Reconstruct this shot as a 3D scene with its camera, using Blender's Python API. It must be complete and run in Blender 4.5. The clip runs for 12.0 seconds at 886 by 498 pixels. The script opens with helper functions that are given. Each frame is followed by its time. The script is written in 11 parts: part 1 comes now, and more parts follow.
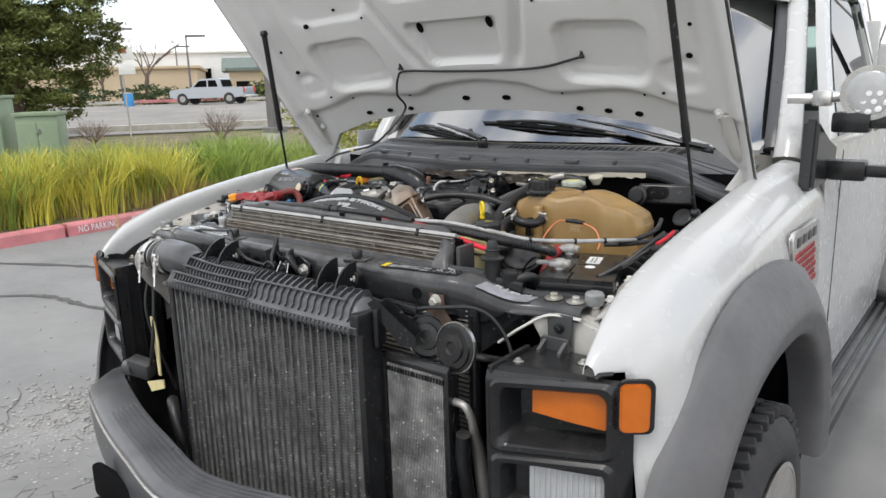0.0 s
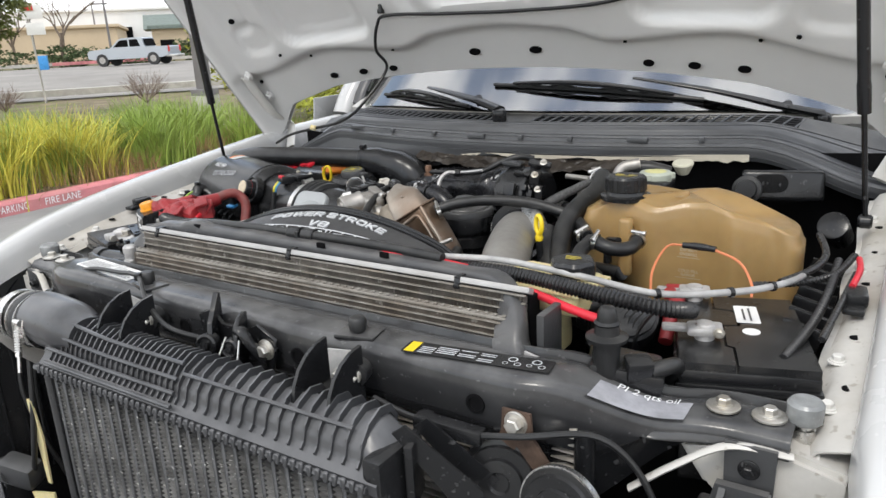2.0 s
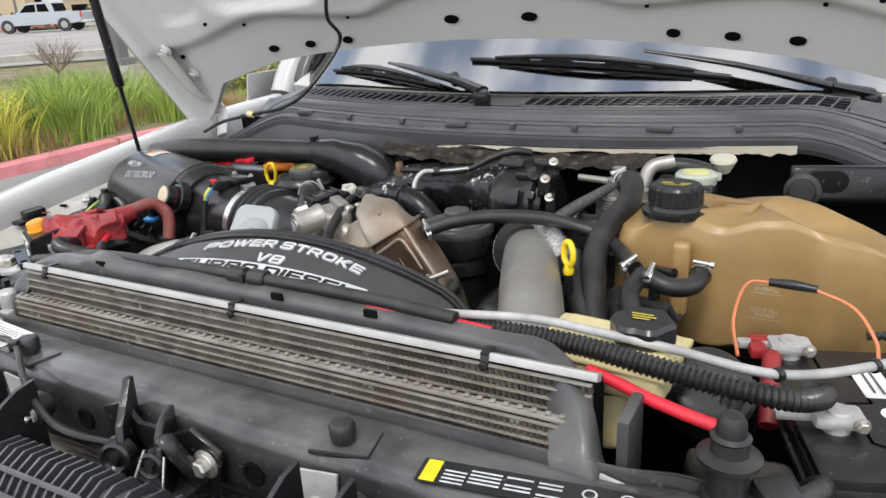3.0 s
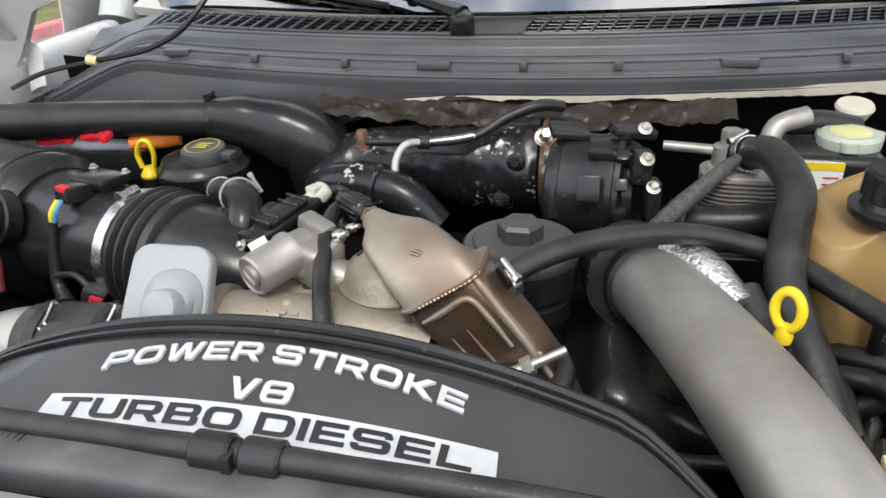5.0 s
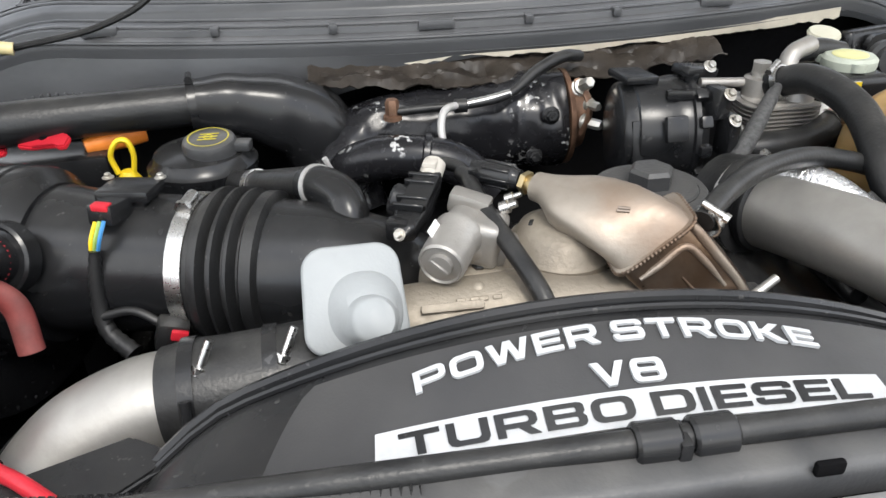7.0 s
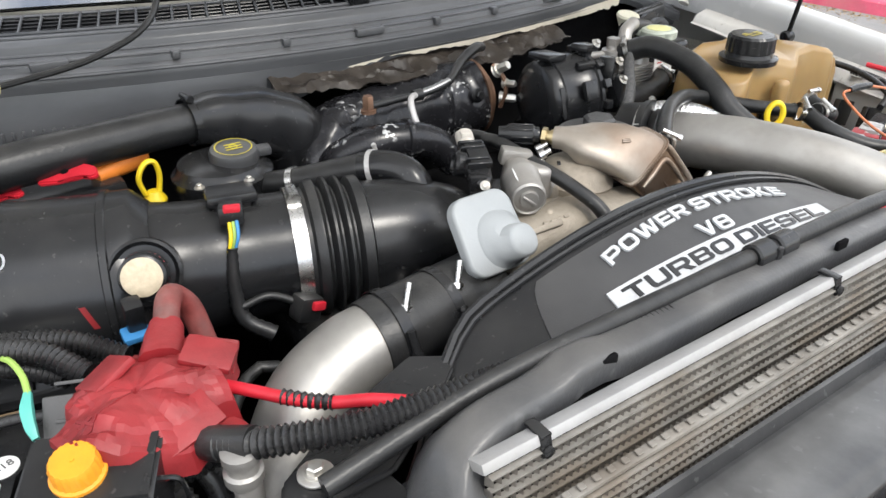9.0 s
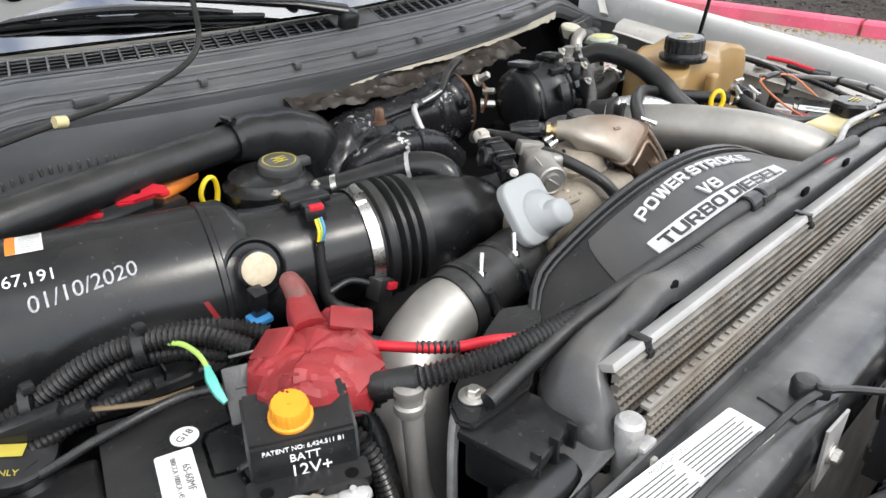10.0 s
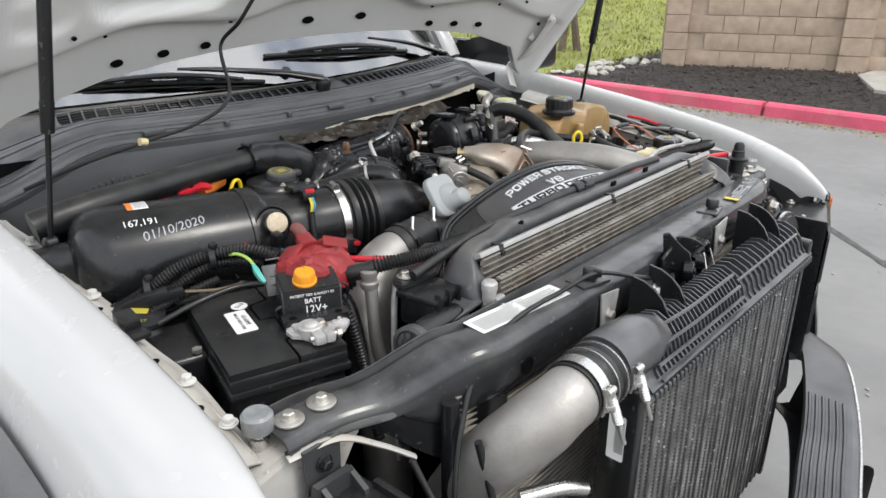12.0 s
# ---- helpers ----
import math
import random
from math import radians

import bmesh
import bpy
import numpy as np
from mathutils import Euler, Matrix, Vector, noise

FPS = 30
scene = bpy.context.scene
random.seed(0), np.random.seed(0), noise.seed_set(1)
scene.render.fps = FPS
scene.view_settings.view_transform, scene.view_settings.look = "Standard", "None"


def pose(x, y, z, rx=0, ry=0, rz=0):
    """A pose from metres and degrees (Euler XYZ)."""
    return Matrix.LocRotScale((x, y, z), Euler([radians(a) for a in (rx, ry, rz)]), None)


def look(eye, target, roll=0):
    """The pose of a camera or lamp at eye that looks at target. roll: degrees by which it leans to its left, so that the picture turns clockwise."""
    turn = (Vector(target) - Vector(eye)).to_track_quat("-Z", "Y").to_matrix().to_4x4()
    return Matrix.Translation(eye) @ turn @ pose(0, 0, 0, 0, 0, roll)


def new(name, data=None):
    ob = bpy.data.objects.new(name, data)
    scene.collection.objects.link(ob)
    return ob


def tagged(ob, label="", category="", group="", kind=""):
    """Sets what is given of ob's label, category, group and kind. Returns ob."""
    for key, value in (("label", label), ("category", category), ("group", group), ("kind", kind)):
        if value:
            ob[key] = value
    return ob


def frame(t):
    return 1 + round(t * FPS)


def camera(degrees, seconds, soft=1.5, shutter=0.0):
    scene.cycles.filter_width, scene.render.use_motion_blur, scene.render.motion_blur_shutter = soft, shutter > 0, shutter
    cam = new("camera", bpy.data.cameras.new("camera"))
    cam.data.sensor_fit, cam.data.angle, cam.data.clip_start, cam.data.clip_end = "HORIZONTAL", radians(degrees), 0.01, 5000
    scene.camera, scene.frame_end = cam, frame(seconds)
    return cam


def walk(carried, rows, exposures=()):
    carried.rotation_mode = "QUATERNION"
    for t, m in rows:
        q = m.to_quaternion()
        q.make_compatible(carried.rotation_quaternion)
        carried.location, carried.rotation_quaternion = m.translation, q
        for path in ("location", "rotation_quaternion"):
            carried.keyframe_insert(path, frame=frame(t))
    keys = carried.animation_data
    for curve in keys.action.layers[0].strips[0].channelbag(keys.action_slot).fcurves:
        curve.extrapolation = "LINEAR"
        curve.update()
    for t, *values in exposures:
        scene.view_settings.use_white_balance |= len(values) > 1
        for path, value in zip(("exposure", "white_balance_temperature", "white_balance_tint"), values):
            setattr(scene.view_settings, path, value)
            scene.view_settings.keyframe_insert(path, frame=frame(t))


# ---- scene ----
cam = camera(62.6, 12.0)
PATH = [
    (0, (1.535, -1.343, 1.694), (0.324, 0.185, 1.246), -1.6),
    (0.5, (1.387, -1.173, 1.69), (0.189, 0.357, 1.222), -1.8),
    (1, (1.249, -1.047, 1.683), (0.074, 0.492, 1.184), -2.3),
    (1.5, (1.059, -0.93, 1.685), (-0.071, 0.631, 1.151), -2.7),
    (2, (0.924, -0.837, 1.686), (-0.145, 0.755, 1.116), -2.9),
    (2.5, (0.787, -0.71, 1.688), (-0.211, 0.911, 1.074), -3.1),
    (2.7, (0.731, -0.654, 1.689), (-0.232, 0.98, 1.055), -3.1),
    (4.3, (0.352, -0.313, 1.674), (-0.276, 1.397, 0.849), -2.8),
    (4.5, (0.303, -0.28, 1.671), (-0.278, 1.431, 0.814), -2.9),
    (5, (0.208, -0.212, 1.663), (-0.243, 1.511, 0.753), -2.9),
    (5.5, (0.112, -0.195, 1.661), (-0.189, 1.538, 0.708), -2.6),
    (6, (0.003, -0.217, 1.662), (-0.135, 1.521, 0.683), -2.3),
    (6.5, (-0.088, -0.227, 1.655), (-0.049, 1.509, 0.663), -1.9),
    (7, (-0.191, -0.194, 1.659), (0.032, 1.517, 0.648), -1.7),
    (7.2, (-0.219, -0.177, 1.663), (0.081, 1.52, 0.648), -1.6),
    (8.8, (-0.592, -0.24, 1.712), (0.319, 1.22, 0.693), -0.1),
    (9, (-0.634, -0.235, 1.702), (0.344, 1.195, 0.703), -0.0),
    (9.5, (-0.744, -0.205, 1.71), (0.367, 1.126, 0.713), -0.3),
    (10, (-0.879, -0.229, 1.731), (0.34, 1.037, 0.778), -1.0),
    (10.5, (-1.007, -0.281, 1.752), (0.281, 0.948, 0.84), -1.0),
    (11, (-1.082, -0.353, 1.771), (0.247, 0.869, 0.91), -0.7),
    (11.5, (-1.162, -0.487, 1.77), (0.194, 0.743, 0.964), -0.4),
    (12, (-1.271, -0.653, 1.788), (0.104, 0.589, 1.034), -0.1),
]
# the phone opens up a little over the dark bay
EXPOSURES = [(0, 0.86), (1.5, 0.95), (2.5, 1.08), (3.5, 1.14), (5, 1.22), (7, 1.42), (9.5, 1.41), (10.5, 1.42), (11, 1.24), (12, 0.99)]
walk(cam, [(t, look(eye, target, roll)) for t, eye, target, roll in PATH], EXPOSURES)

# ---- light: broken cloud, soft high sun ----
SUN_UP, SUN_TURN = 54.0, 172.0
world = bpy.data.worlds.new("sky")
scene.world = world
world.use_nodes = True
wn, wl = world.node_tree.nodes, world.node_tree.links
sky = wn.new("ShaderNodeTexSky")
sky.sky_type, sky.sun_disc = "NISHITA", False
sky.sun_elevation, sky.sun_rotation = radians(SUN_UP), radians(SUN_TURN)
sky.air_density, sky.dust_density = 1.0, 0.7
wtc, wmap, wnoise, wramp, wmix = (wn.new("ShaderNode" + k) for k in ("TexCoord", "Mapping", "TexNoise", "ValToRGB", "MixRGB"))
wmap.inputs["Scale"].default_value = (1.0, 1.0, 1.0)
wnoise.inputs["Scale"].default_value, wnoise.inputs["Detail"].default_value = 2.6, 7.0
wramp.color_ramp.elements[0].position, wramp.color_ramp.elements[1].position = 0.37, 0.55
wmix.inputs["Color2"].default_value = (8.5, 8.6, 8.75, 1)
wramp.color_ramp.elements[0].color = (0.2, 0.2, 0.2, 1)
wl.new(wtc.outputs["Generated"], wmap.inputs["Vector"])
wl.new(wmap.outputs["Vector"], wnoise.inputs["Vector"])
wl.new(wnoise.outputs["Fac"], wramp.inputs["Fac"])
wl.new(wramp.outputs["Color"], wmix.inputs["Fac"])
wl.new(sky.outputs["Color"], wmix.inputs["Color1"])
wl.new(wmix.outputs["Color"], wn["Background"].inputs["Color"])
wn["Background"].inputs["Strength"].default_value = 0.12
sun = new("sun", bpy.data.lights.new("sun", "SUN"))
sun.data.energy, sun.data.angle, sun.data.color = 0.8, radians(14), (1.0, 0.955, 0.88)
# sky.sun_rotation turns clockwise from +Y, seen from above
sun.matrix_world = look((0, 0, 30), (-30 * math.sin(radians(SUN_TURN)) / math.tan(radians(SUN_UP)), -30 * math.cos(radians(SUN_TURN)) / math.tan(radians(SUN_UP)), 0))


# ---- materials ----
def mat(name, col, rough=0.5, metal=0.0, var=0.2, scale=14.0, bump=0.15, bscale=260.0, dust=0.0, dustcol=(0.34, 0.32, 0.29), coat=0.0,
        spots=0.0, spotcol=(0.7, 0.7, 0.68), spotscale=90.0, stain=None, stainamt=0.0, spotlim=0.66, spec=0.5, trans=0.0, ior=1.45, alpha=1.0, perpiece=0.0, sss=0.0, stretch=None, patchy=0.0):
    m = bpy.data.materials.new(name)
    m.use_nodes = True
    n, l = m.node_tree.nodes, m.node_tree.links
    b = n["Principled BSDF"]
    tc = n.new("ShaderNodeTexCoord")
    oi0, add0 = n.new("ShaderNodeObjectInfo"), n.new("ShaderNodeVectorMath")
    l.new(tc.outputs["Object"], add0.inputs[0])
    l.new(oi0.outputs["Location"], add0.inputs[1])
    vec = add0.outputs["Vector"]
    if stretch:
        mp = n.new("ShaderNodeMapping")
        mp.inputs["Scale"].default_value = stretch
        l.new(vec, mp.inputs["Vector"])
        vec = mp.outputs["Vector"]

    def tex(sc, detail=4.0):
        t = n.new("ShaderNodeTexNoise")
        t.inputs["Scale"].default_value, t.inputs["Detail"].default_value = sc, detail
        l.new(vec, t.inputs["Vector"])
        return t.outputs["Fac"]

    def ramp(fac, lo, hi):
        r = n.new("ShaderNodeMapRange")
        r.inputs["From Min"].default_value, r.inputs["From Max"].default_value = lo, hi
        l.new(fac, r.inputs["Value"])
        return r.outputs["Result"]

    def mix(fac, c1, c2):
        x = n.new("ShaderNodeMixRGB")
        for sock, v in ((x.inputs["Fac"], fac), (x.inputs["Color1"], c1), (x.inputs["Color2"], c2)):
            if isinstance(v, (int, float)):
                sock.default_value = v
            elif isinstance(v, tuple):
                sock.default_value = (*v, 1)
            else:
                l.new(v, sock)
        return x.outputs["Color"]

    def times(a, k):
        x = n.new("ShaderNodeMath")
        x.operation = "MULTIPLY"
        l.new(a, x.inputs[0])
        if isinstance(k, (int, float)):
            x.inputs[1].default_value = k
        else:
            l.new(k, x.inputs[1])
        return x.outputs[0]

    big = tex(scale)
    c = mix(ramp(big, 0.3, 0.7), tuple(v * (1 - var) for v in col), tuple(min(1, v * (1 + var)) for v in col))
    fine = tex(scale * 9, 3.0)
    c = mix(times(ramp(fine, 0.45, 0.8), var * 0.6), c, tuple(v * 0.45 for v in col))
    if perpiece:
        oi = n.new("ShaderNodeObjectInfo")
        c = mix(times(oi.outputs["Random"], perpiece), c, tuple(v * 0.35 for v in col))
    if stain:
        c = mix(times(ramp(tex(scale * 0.45, 6.0), 0.48, 0.66), stainamt), c, stain)
    # upward faces go grey: dust, plus sky highlight painted onto black plastic
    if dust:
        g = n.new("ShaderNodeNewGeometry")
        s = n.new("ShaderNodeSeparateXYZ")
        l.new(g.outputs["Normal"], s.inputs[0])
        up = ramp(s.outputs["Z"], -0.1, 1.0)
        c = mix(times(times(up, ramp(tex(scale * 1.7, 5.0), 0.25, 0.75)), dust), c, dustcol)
    if spots:
        sf = ramp(tex(spotscale, 6.0 if patchy else 2.0), spotlim, spotlim + 0.06)
        if patchy:
            sf = times(sf, ramp(tex(patchy, 2.0), 0.54, 0.62))
        c = mix(times(sf, spots), c, spotcol)
    l.new(c, b.inputs["Base Color"])
    r = n.new("ShaderNodeMapRange")
    r.inputs["To Min"].default_value, r.inputs["To Max"].default_value = rough * 0.8, min(1, rough * 1.22)
    l.new(fine, r.inputs["Value"])
    l.new(r.outputs["Result"], b.inputs["Roughness"])
    b.inputs["Metallic"].default_value = metal
    b.inputs["Specular IOR Level"].default_value = spec
    b.inputs["Coat Weight"].default_value = coat
    b.inputs["Coat Roughness"].default_value = 0.06
    b.inputs["Transmission Weight"].default_value = trans
    b.inputs["IOR"].default_value = ior
    b.inputs["Alpha"].default_value = alpha
    if sss:
        b.inputs["Subsurface Weight"].default_value = sss
        b.inputs["Subsurface Radius"].default_value = (0.03, 0.015, 0.006)
    if bump:
        bp = n.new("ShaderNodeBump")
        bp.inputs["Strength"].default_value, bp.inputs["Distance"].default_value = bump, 0.002
        l.new(tex(bscale, 3.0), bp.inputs["Height"])
        l.new(bp.outputs["Normal"], b.inputs["Normal"])
    return m


GREYDUST = (0.27, 0.26, 0.24)
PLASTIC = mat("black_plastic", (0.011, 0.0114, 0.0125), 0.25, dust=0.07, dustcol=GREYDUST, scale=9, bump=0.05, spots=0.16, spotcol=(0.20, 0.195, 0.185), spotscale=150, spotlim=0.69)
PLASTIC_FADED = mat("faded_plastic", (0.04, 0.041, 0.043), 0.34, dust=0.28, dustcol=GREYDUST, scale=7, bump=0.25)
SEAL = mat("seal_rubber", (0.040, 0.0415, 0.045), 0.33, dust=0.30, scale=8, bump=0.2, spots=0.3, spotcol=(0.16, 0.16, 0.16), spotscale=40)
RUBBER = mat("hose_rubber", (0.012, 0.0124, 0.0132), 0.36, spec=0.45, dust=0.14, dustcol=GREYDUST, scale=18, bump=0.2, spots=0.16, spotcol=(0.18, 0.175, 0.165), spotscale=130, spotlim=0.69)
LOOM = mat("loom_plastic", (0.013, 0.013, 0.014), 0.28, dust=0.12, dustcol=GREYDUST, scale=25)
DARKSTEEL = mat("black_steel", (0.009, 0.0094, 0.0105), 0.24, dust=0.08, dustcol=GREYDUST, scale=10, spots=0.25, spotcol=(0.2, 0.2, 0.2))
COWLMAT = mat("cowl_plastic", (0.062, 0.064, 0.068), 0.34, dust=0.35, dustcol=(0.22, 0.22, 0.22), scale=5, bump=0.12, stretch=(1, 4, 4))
FLARE = mat("flare_plastic", (0.10, 0.10, 0.104), 0.5, dust=0.1, scale=5, bump=0.3, bscale=500)
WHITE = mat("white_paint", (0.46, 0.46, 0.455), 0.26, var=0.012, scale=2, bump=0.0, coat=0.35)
WHITE_INNER = mat("white_primer_paint", (0.60, 0.59, 0.56), 0.4, var=0.05, scale=6, bump=0.06, bscale=80, stain=(0.5, 0.45, 0.38), stainamt=0.25)
HOODWHITE = mat("hood_inner_paint", (0.68, 0.675, 0.66), 0.33, var=0.03, scale=5, bump=0.04, bscale=60, coat=0.25)
ALU = mat("cast_aluminium", (0.37, 0.355, 0.335), 0.45, 0.6, var=0.2, scale=12, bump=0.2, stain=(0.25, 0.23, 0.2), stainamt=0.4)
PIPE = mat("brushed_pipe", (0.38, 0.365, 0.34), 0.46, 0.7, var=0.18, scale=9, bump=0.12, bscale=160, stain=(0.20, 0.18, 0.155), stainamt=0.6)
BURNT = mat("heat_tinted_steel", (0.34, 0.30, 0.255), 0.44, 0.5, var=0.22, scale=13, bump=0.12, stain=(0.22, 0.13, 0.075), stainamt=0.7)
BURNTDARK = mat("scorched_steel", (0.22, 0.185, 0.155), 0.3, 0.8, var=0.4, scale=16, bump=0.25, bscale=90, stain=(0.16, 0.085, 0.04), stainamt=0.7)
CASTTAN = mat("dirty_casting", (0.33, 0.29, 0.235), 0.55, 0.5, var=0.25, scale=16, bump=0.4, stain=(0.18, 0.15, 0.12), stainamt=0.5)
CHROME = mat("zinc_metal", (0.62, 0.61, 0.59), 0.28, 1.0, var=0.12, scale=40, bump=0.05)
BOLT = mat("zinc_bolt", (0.58, 0.56, 0.52), 0.38, 0.85, var=0.15, scale=50, stain=(0.35, 0.3, 0.22), stainamt=0.5)
LEAD = mat("oxidised_lead", (0.47, 0.46, 0.45), 0.6, 0.45, var=0.25, scale=30, bump=0.4, dust=0.15, dustcol=(0.6, 0.6, 0.58))
FIN = mat("fin_aluminium", (0.52, 0.50, 0.47), 0.5, 0.6, var=0.3, scale=30, stain=(0.2, 0.16, 0.12), stainamt=0.6)
DIRTYFIN = mat("dirty_header", (0.52, 0.49, 0.44), 0.55, 0.4, var=0.25, scale=16, stain=(0.24, 0.2, 0.15), stainamt=0.6)
COREBLACK = mat("black_core", (0.07, 0.071, 0.073), 0.32, 0.2, var=0.3, scale=30, spots=0.9, spotcol=(0.6, 0.6, 0.57), spotscale=120, spotlim=0.67)
COREFIN = mat("dark_fin", (0.28, 0.277, 0.27), 0.42, 0.4, var=0.5, scale=22, spots=1.0, spotcol=(0.85, 0.84, 0.8), spotscale=110, spotlim=0.665, stain=(0.06, 0.06, 0.06), stainamt=0.5)
HEATSHIELD = mat("worn_black_shield", (0.014, 0.014, 0.016), 0.26, 0.1, var=0.2, scale=12, spots=0.95, spotcol=(0.55, 0.55, 0.54), spotscale=120, spotlim=0.555, patchy=19.0, bump=0.25, bscale=40)
FOIL = mat("foil_sleeve", (0.66, 0.66, 0.66), 0.28, 0.92, bump=1.0, bscale=230, var=0.2, scale=30)
DEGAS = mat("tan_tank_plastic", (0.31, 0.20, 0.082), 0.36, var=0.25, scale=5, bump=0.06, sss=0.2, stain=(0.28, 0.17, 0.08), stainamt=0.45, coat=0.15)
CREAM = mat("cream_tank_plastic", (0.62, 0.54, 0.30), 0.42, var=0.15, scale=10, sss=0.15, stain=(0.45, 0.36, 0.18), stainamt=0.4)
GREYPAINT = mat("grey_actuator_paint", (0.30, 0.315, 0.32), 0.5, var=0.06, scale=8, bump=0.15)
RED = mat("red_rubber", (0.25, 0.016, 0.02), 0.5, var=0.4, scale=16, dust=0.22, dustcol=(0.30, 0.11, 0.10), bump=0.15)
REDWIRE = mat("red_cable", (0.55, 0.02, 0.035), 0.4, var=0.15, scale=30)
ORANGE = mat("orange_plastic", (0.75, 0.30, 0.02), 0.4, var=0.12, scale=30)
ORANGELABEL = mat("orange_print", (0.75, 0.22, 0.03), 0.5, var=0.05)
YELLOW = mat("yellow_plastic", (0.75, 0.55, 0.02), 0.35, var=0.1, scale=30)
TEAL = mat("teal_connector", (0.10, 0.42, 0.36), 0.4, var=0.08)
GREENWIRE = mat("green_wire", (0.30, 0.45, 0.10), 0.4)
BLUE = mat("blue_clip", (0.05, 0.25, 0.55), 0.4)
COPPER = mat("rusty_brass", (0.20, 0.115, 0.075), 0.5, 0.6, var=0.3, scale=60)
LABEL = mat("white_label", (0.78, 0.78, 0.76), 0.45, var=0.05, scale=30, bump=0.02)
LABELPRINT = mat("dark_print", (0.10, 0.10, 0.10), 0.5, var=0.05)
FADEPRINT = mat("faint_print", (0.42, 0.36, 0.26), 0.5, var=0.1)
CHALK = mat("chalk_marker", (0.36, 0.37, 0.39), 0.7, var=0.4, scale=200)
WHITEPRINT = mat("white_print", (0.78, 0.78, 0.78), 0.4, var=0.08, scale=60, bump=0.05)
GREYPRINT = mat("grey_print", (0.45, 0.46, 0.47), 0.5, var=0.2, scale=90)
SILVERPRINT = mat("silver_lettering", (0.50, 0.51, 0.52), 0.4, 0.0, var=0.10, scale=60, spots=0.12, spotcol=(0.4, 0.4, 0.4), spotscale=300)
AMBER = mat("amber_lens", (0.45, 0.105, 0.002), 0.10, var=0.08, scale=20, coat=0.7, bump=0.5, bscale=140)
LENS = mat("clear_lens", (0.75, 0.76, 0.77), 0.08, trans=0.6, var=0.05, bump=0.5, bscale=90, coat=0.6)
TYRE = mat("tyre_rubber", (0.03, 0.03, 0.031), 0.7, var=0.2, scale=12, dust=0.25, dustcol=(0.15, 0.14, 0.13), bump=0.35)
GLASS = bpy.data.materials.new("tinted_glass")
GLASS.use_nodes = True
gn, gl = GLASS.node_tree.nodes, GLASS.node_tree.links
g_clear, g_gloss, g_fres, g_mix = (gn.new("ShaderNode" + k) for k in ("BsdfTransparent", "BsdfGlossy", "Fresnel", "MixShader"))
g_clear.inputs["Color"].default_value = (0.60, 0.68, 0.66, 1)
g_gloss.inputs["Roughness"].default_value = 0.0
g_fres.inputs["IOR"].default_value = 2.0
gl.new(g_fres.outputs["Fac"], g_mix.inputs[0])
gl.new(g_clear.outputs[0], g_mix.inputs[1])
gl.new(g_gloss.outputs[0], g_mix.inputs[2])
gl.new(g_mix.outputs[0], gn["Material Output"].inputs["Surface"])
# reflectivity raised far past plain glass to brighten the sky in the windscreen
SCREEN = GLASS.copy()
SCREEN.name = "boosted_windscreen_glass"
for nd in SCREEN.node_tree.nodes:
    if nd.bl_idname == "ShaderNodeFresnel":
        nd.inputs["IOR"].default_value = 4.2
# near-black, hardly glossy: paints in shade of gaps and holes; also frit, far windows
SHADE_BLACK = mat("shade_black", (0.006, 0.006, 0.0065), 0.8, var=0.2, spec=0.05)
# pale bulkhead paint darkened in colour for the shade it stands in
BULK = mat("shaded_bulkhead_paint", (0.16, 0.155, 0.145), 0.6, var=0.25, scale=9, stain=(0.15, 0.13, 0.11), stainamt=0.5)
FLANGE = mat("dirty_flange_paint", (0.50, 0.485, 0.455), 0.45, var=0.12, scale=14, bump=0.1, bscale=70, stain=(0.30, 0.265, 0.21), stainamt=0.55, spots=0.5, spotcol=(0.22, 0.19, 0.15), spotscale=60, spotlim=0.64)
CREAMBULK = mat("cream_sealer", (0.48, 0.44, 0.36), 0.6, var=0.2, scale=12, stain=(0.3, 0.25, 0.2), stainamt=0.5)
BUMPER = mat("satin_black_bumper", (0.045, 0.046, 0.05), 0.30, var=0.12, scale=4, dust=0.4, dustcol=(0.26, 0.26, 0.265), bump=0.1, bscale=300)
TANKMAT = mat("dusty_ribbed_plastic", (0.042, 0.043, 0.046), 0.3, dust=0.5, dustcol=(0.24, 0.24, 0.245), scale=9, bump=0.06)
TRIM = mat("grey_glass_edge", (0.06, 0.06, 0.063), 0.3, var=0.1, scale=3)
DIAMOND = mat("tread_plate", (0.5, 0.5, 0.5), 0.35, 0.7, var=0.1, scale=30, bump=0.8, bscale=60)
# cover's face in a lighter grey, standing for the sky reflected in it
COVERMAT = mat("textured_sheen_cover", (0.034, 0.034, 0.036), 0.42, dust=0.12, dustcol=GREYDUST, scale=6, bump=0.12, bscale=500)
BLANKET = mat("torn_brown_blanket", (0.03, 0.024, 0.019), 0.5, var=0.5, scale=25, bump=0.5, bscale=80, spots=0.35, spotcol=(0.3, 0.29, 0.27), spotscale=60)
# the 0.40 grey on top is dust and the beam's sky reflection together
BEAMMAT = mat("dusty_sky_lit_beam", (0.018, 0.0185, 0.020), 0.22, dust=0.40, dustcol=(0.30, 0.297, 0.29), scale=7, bump=0.06, bscale=300, spots=0.2, spotcol=(0.2, 0.2, 0.2))
INTERIOR = mat("grey_cab_interior", (0.42, 0.41, 0.39), 0.8, var=0.15, scale=5)


# ---- mesh tools ----
def V(*a):
    return Vector(a)


def empty(name, base=(0, 0, 0), label="", category="", group=""):
    e = new(name)
    e.empty_display_size = 0.05
    e.location = base
    return tagged(e, label, category, group)


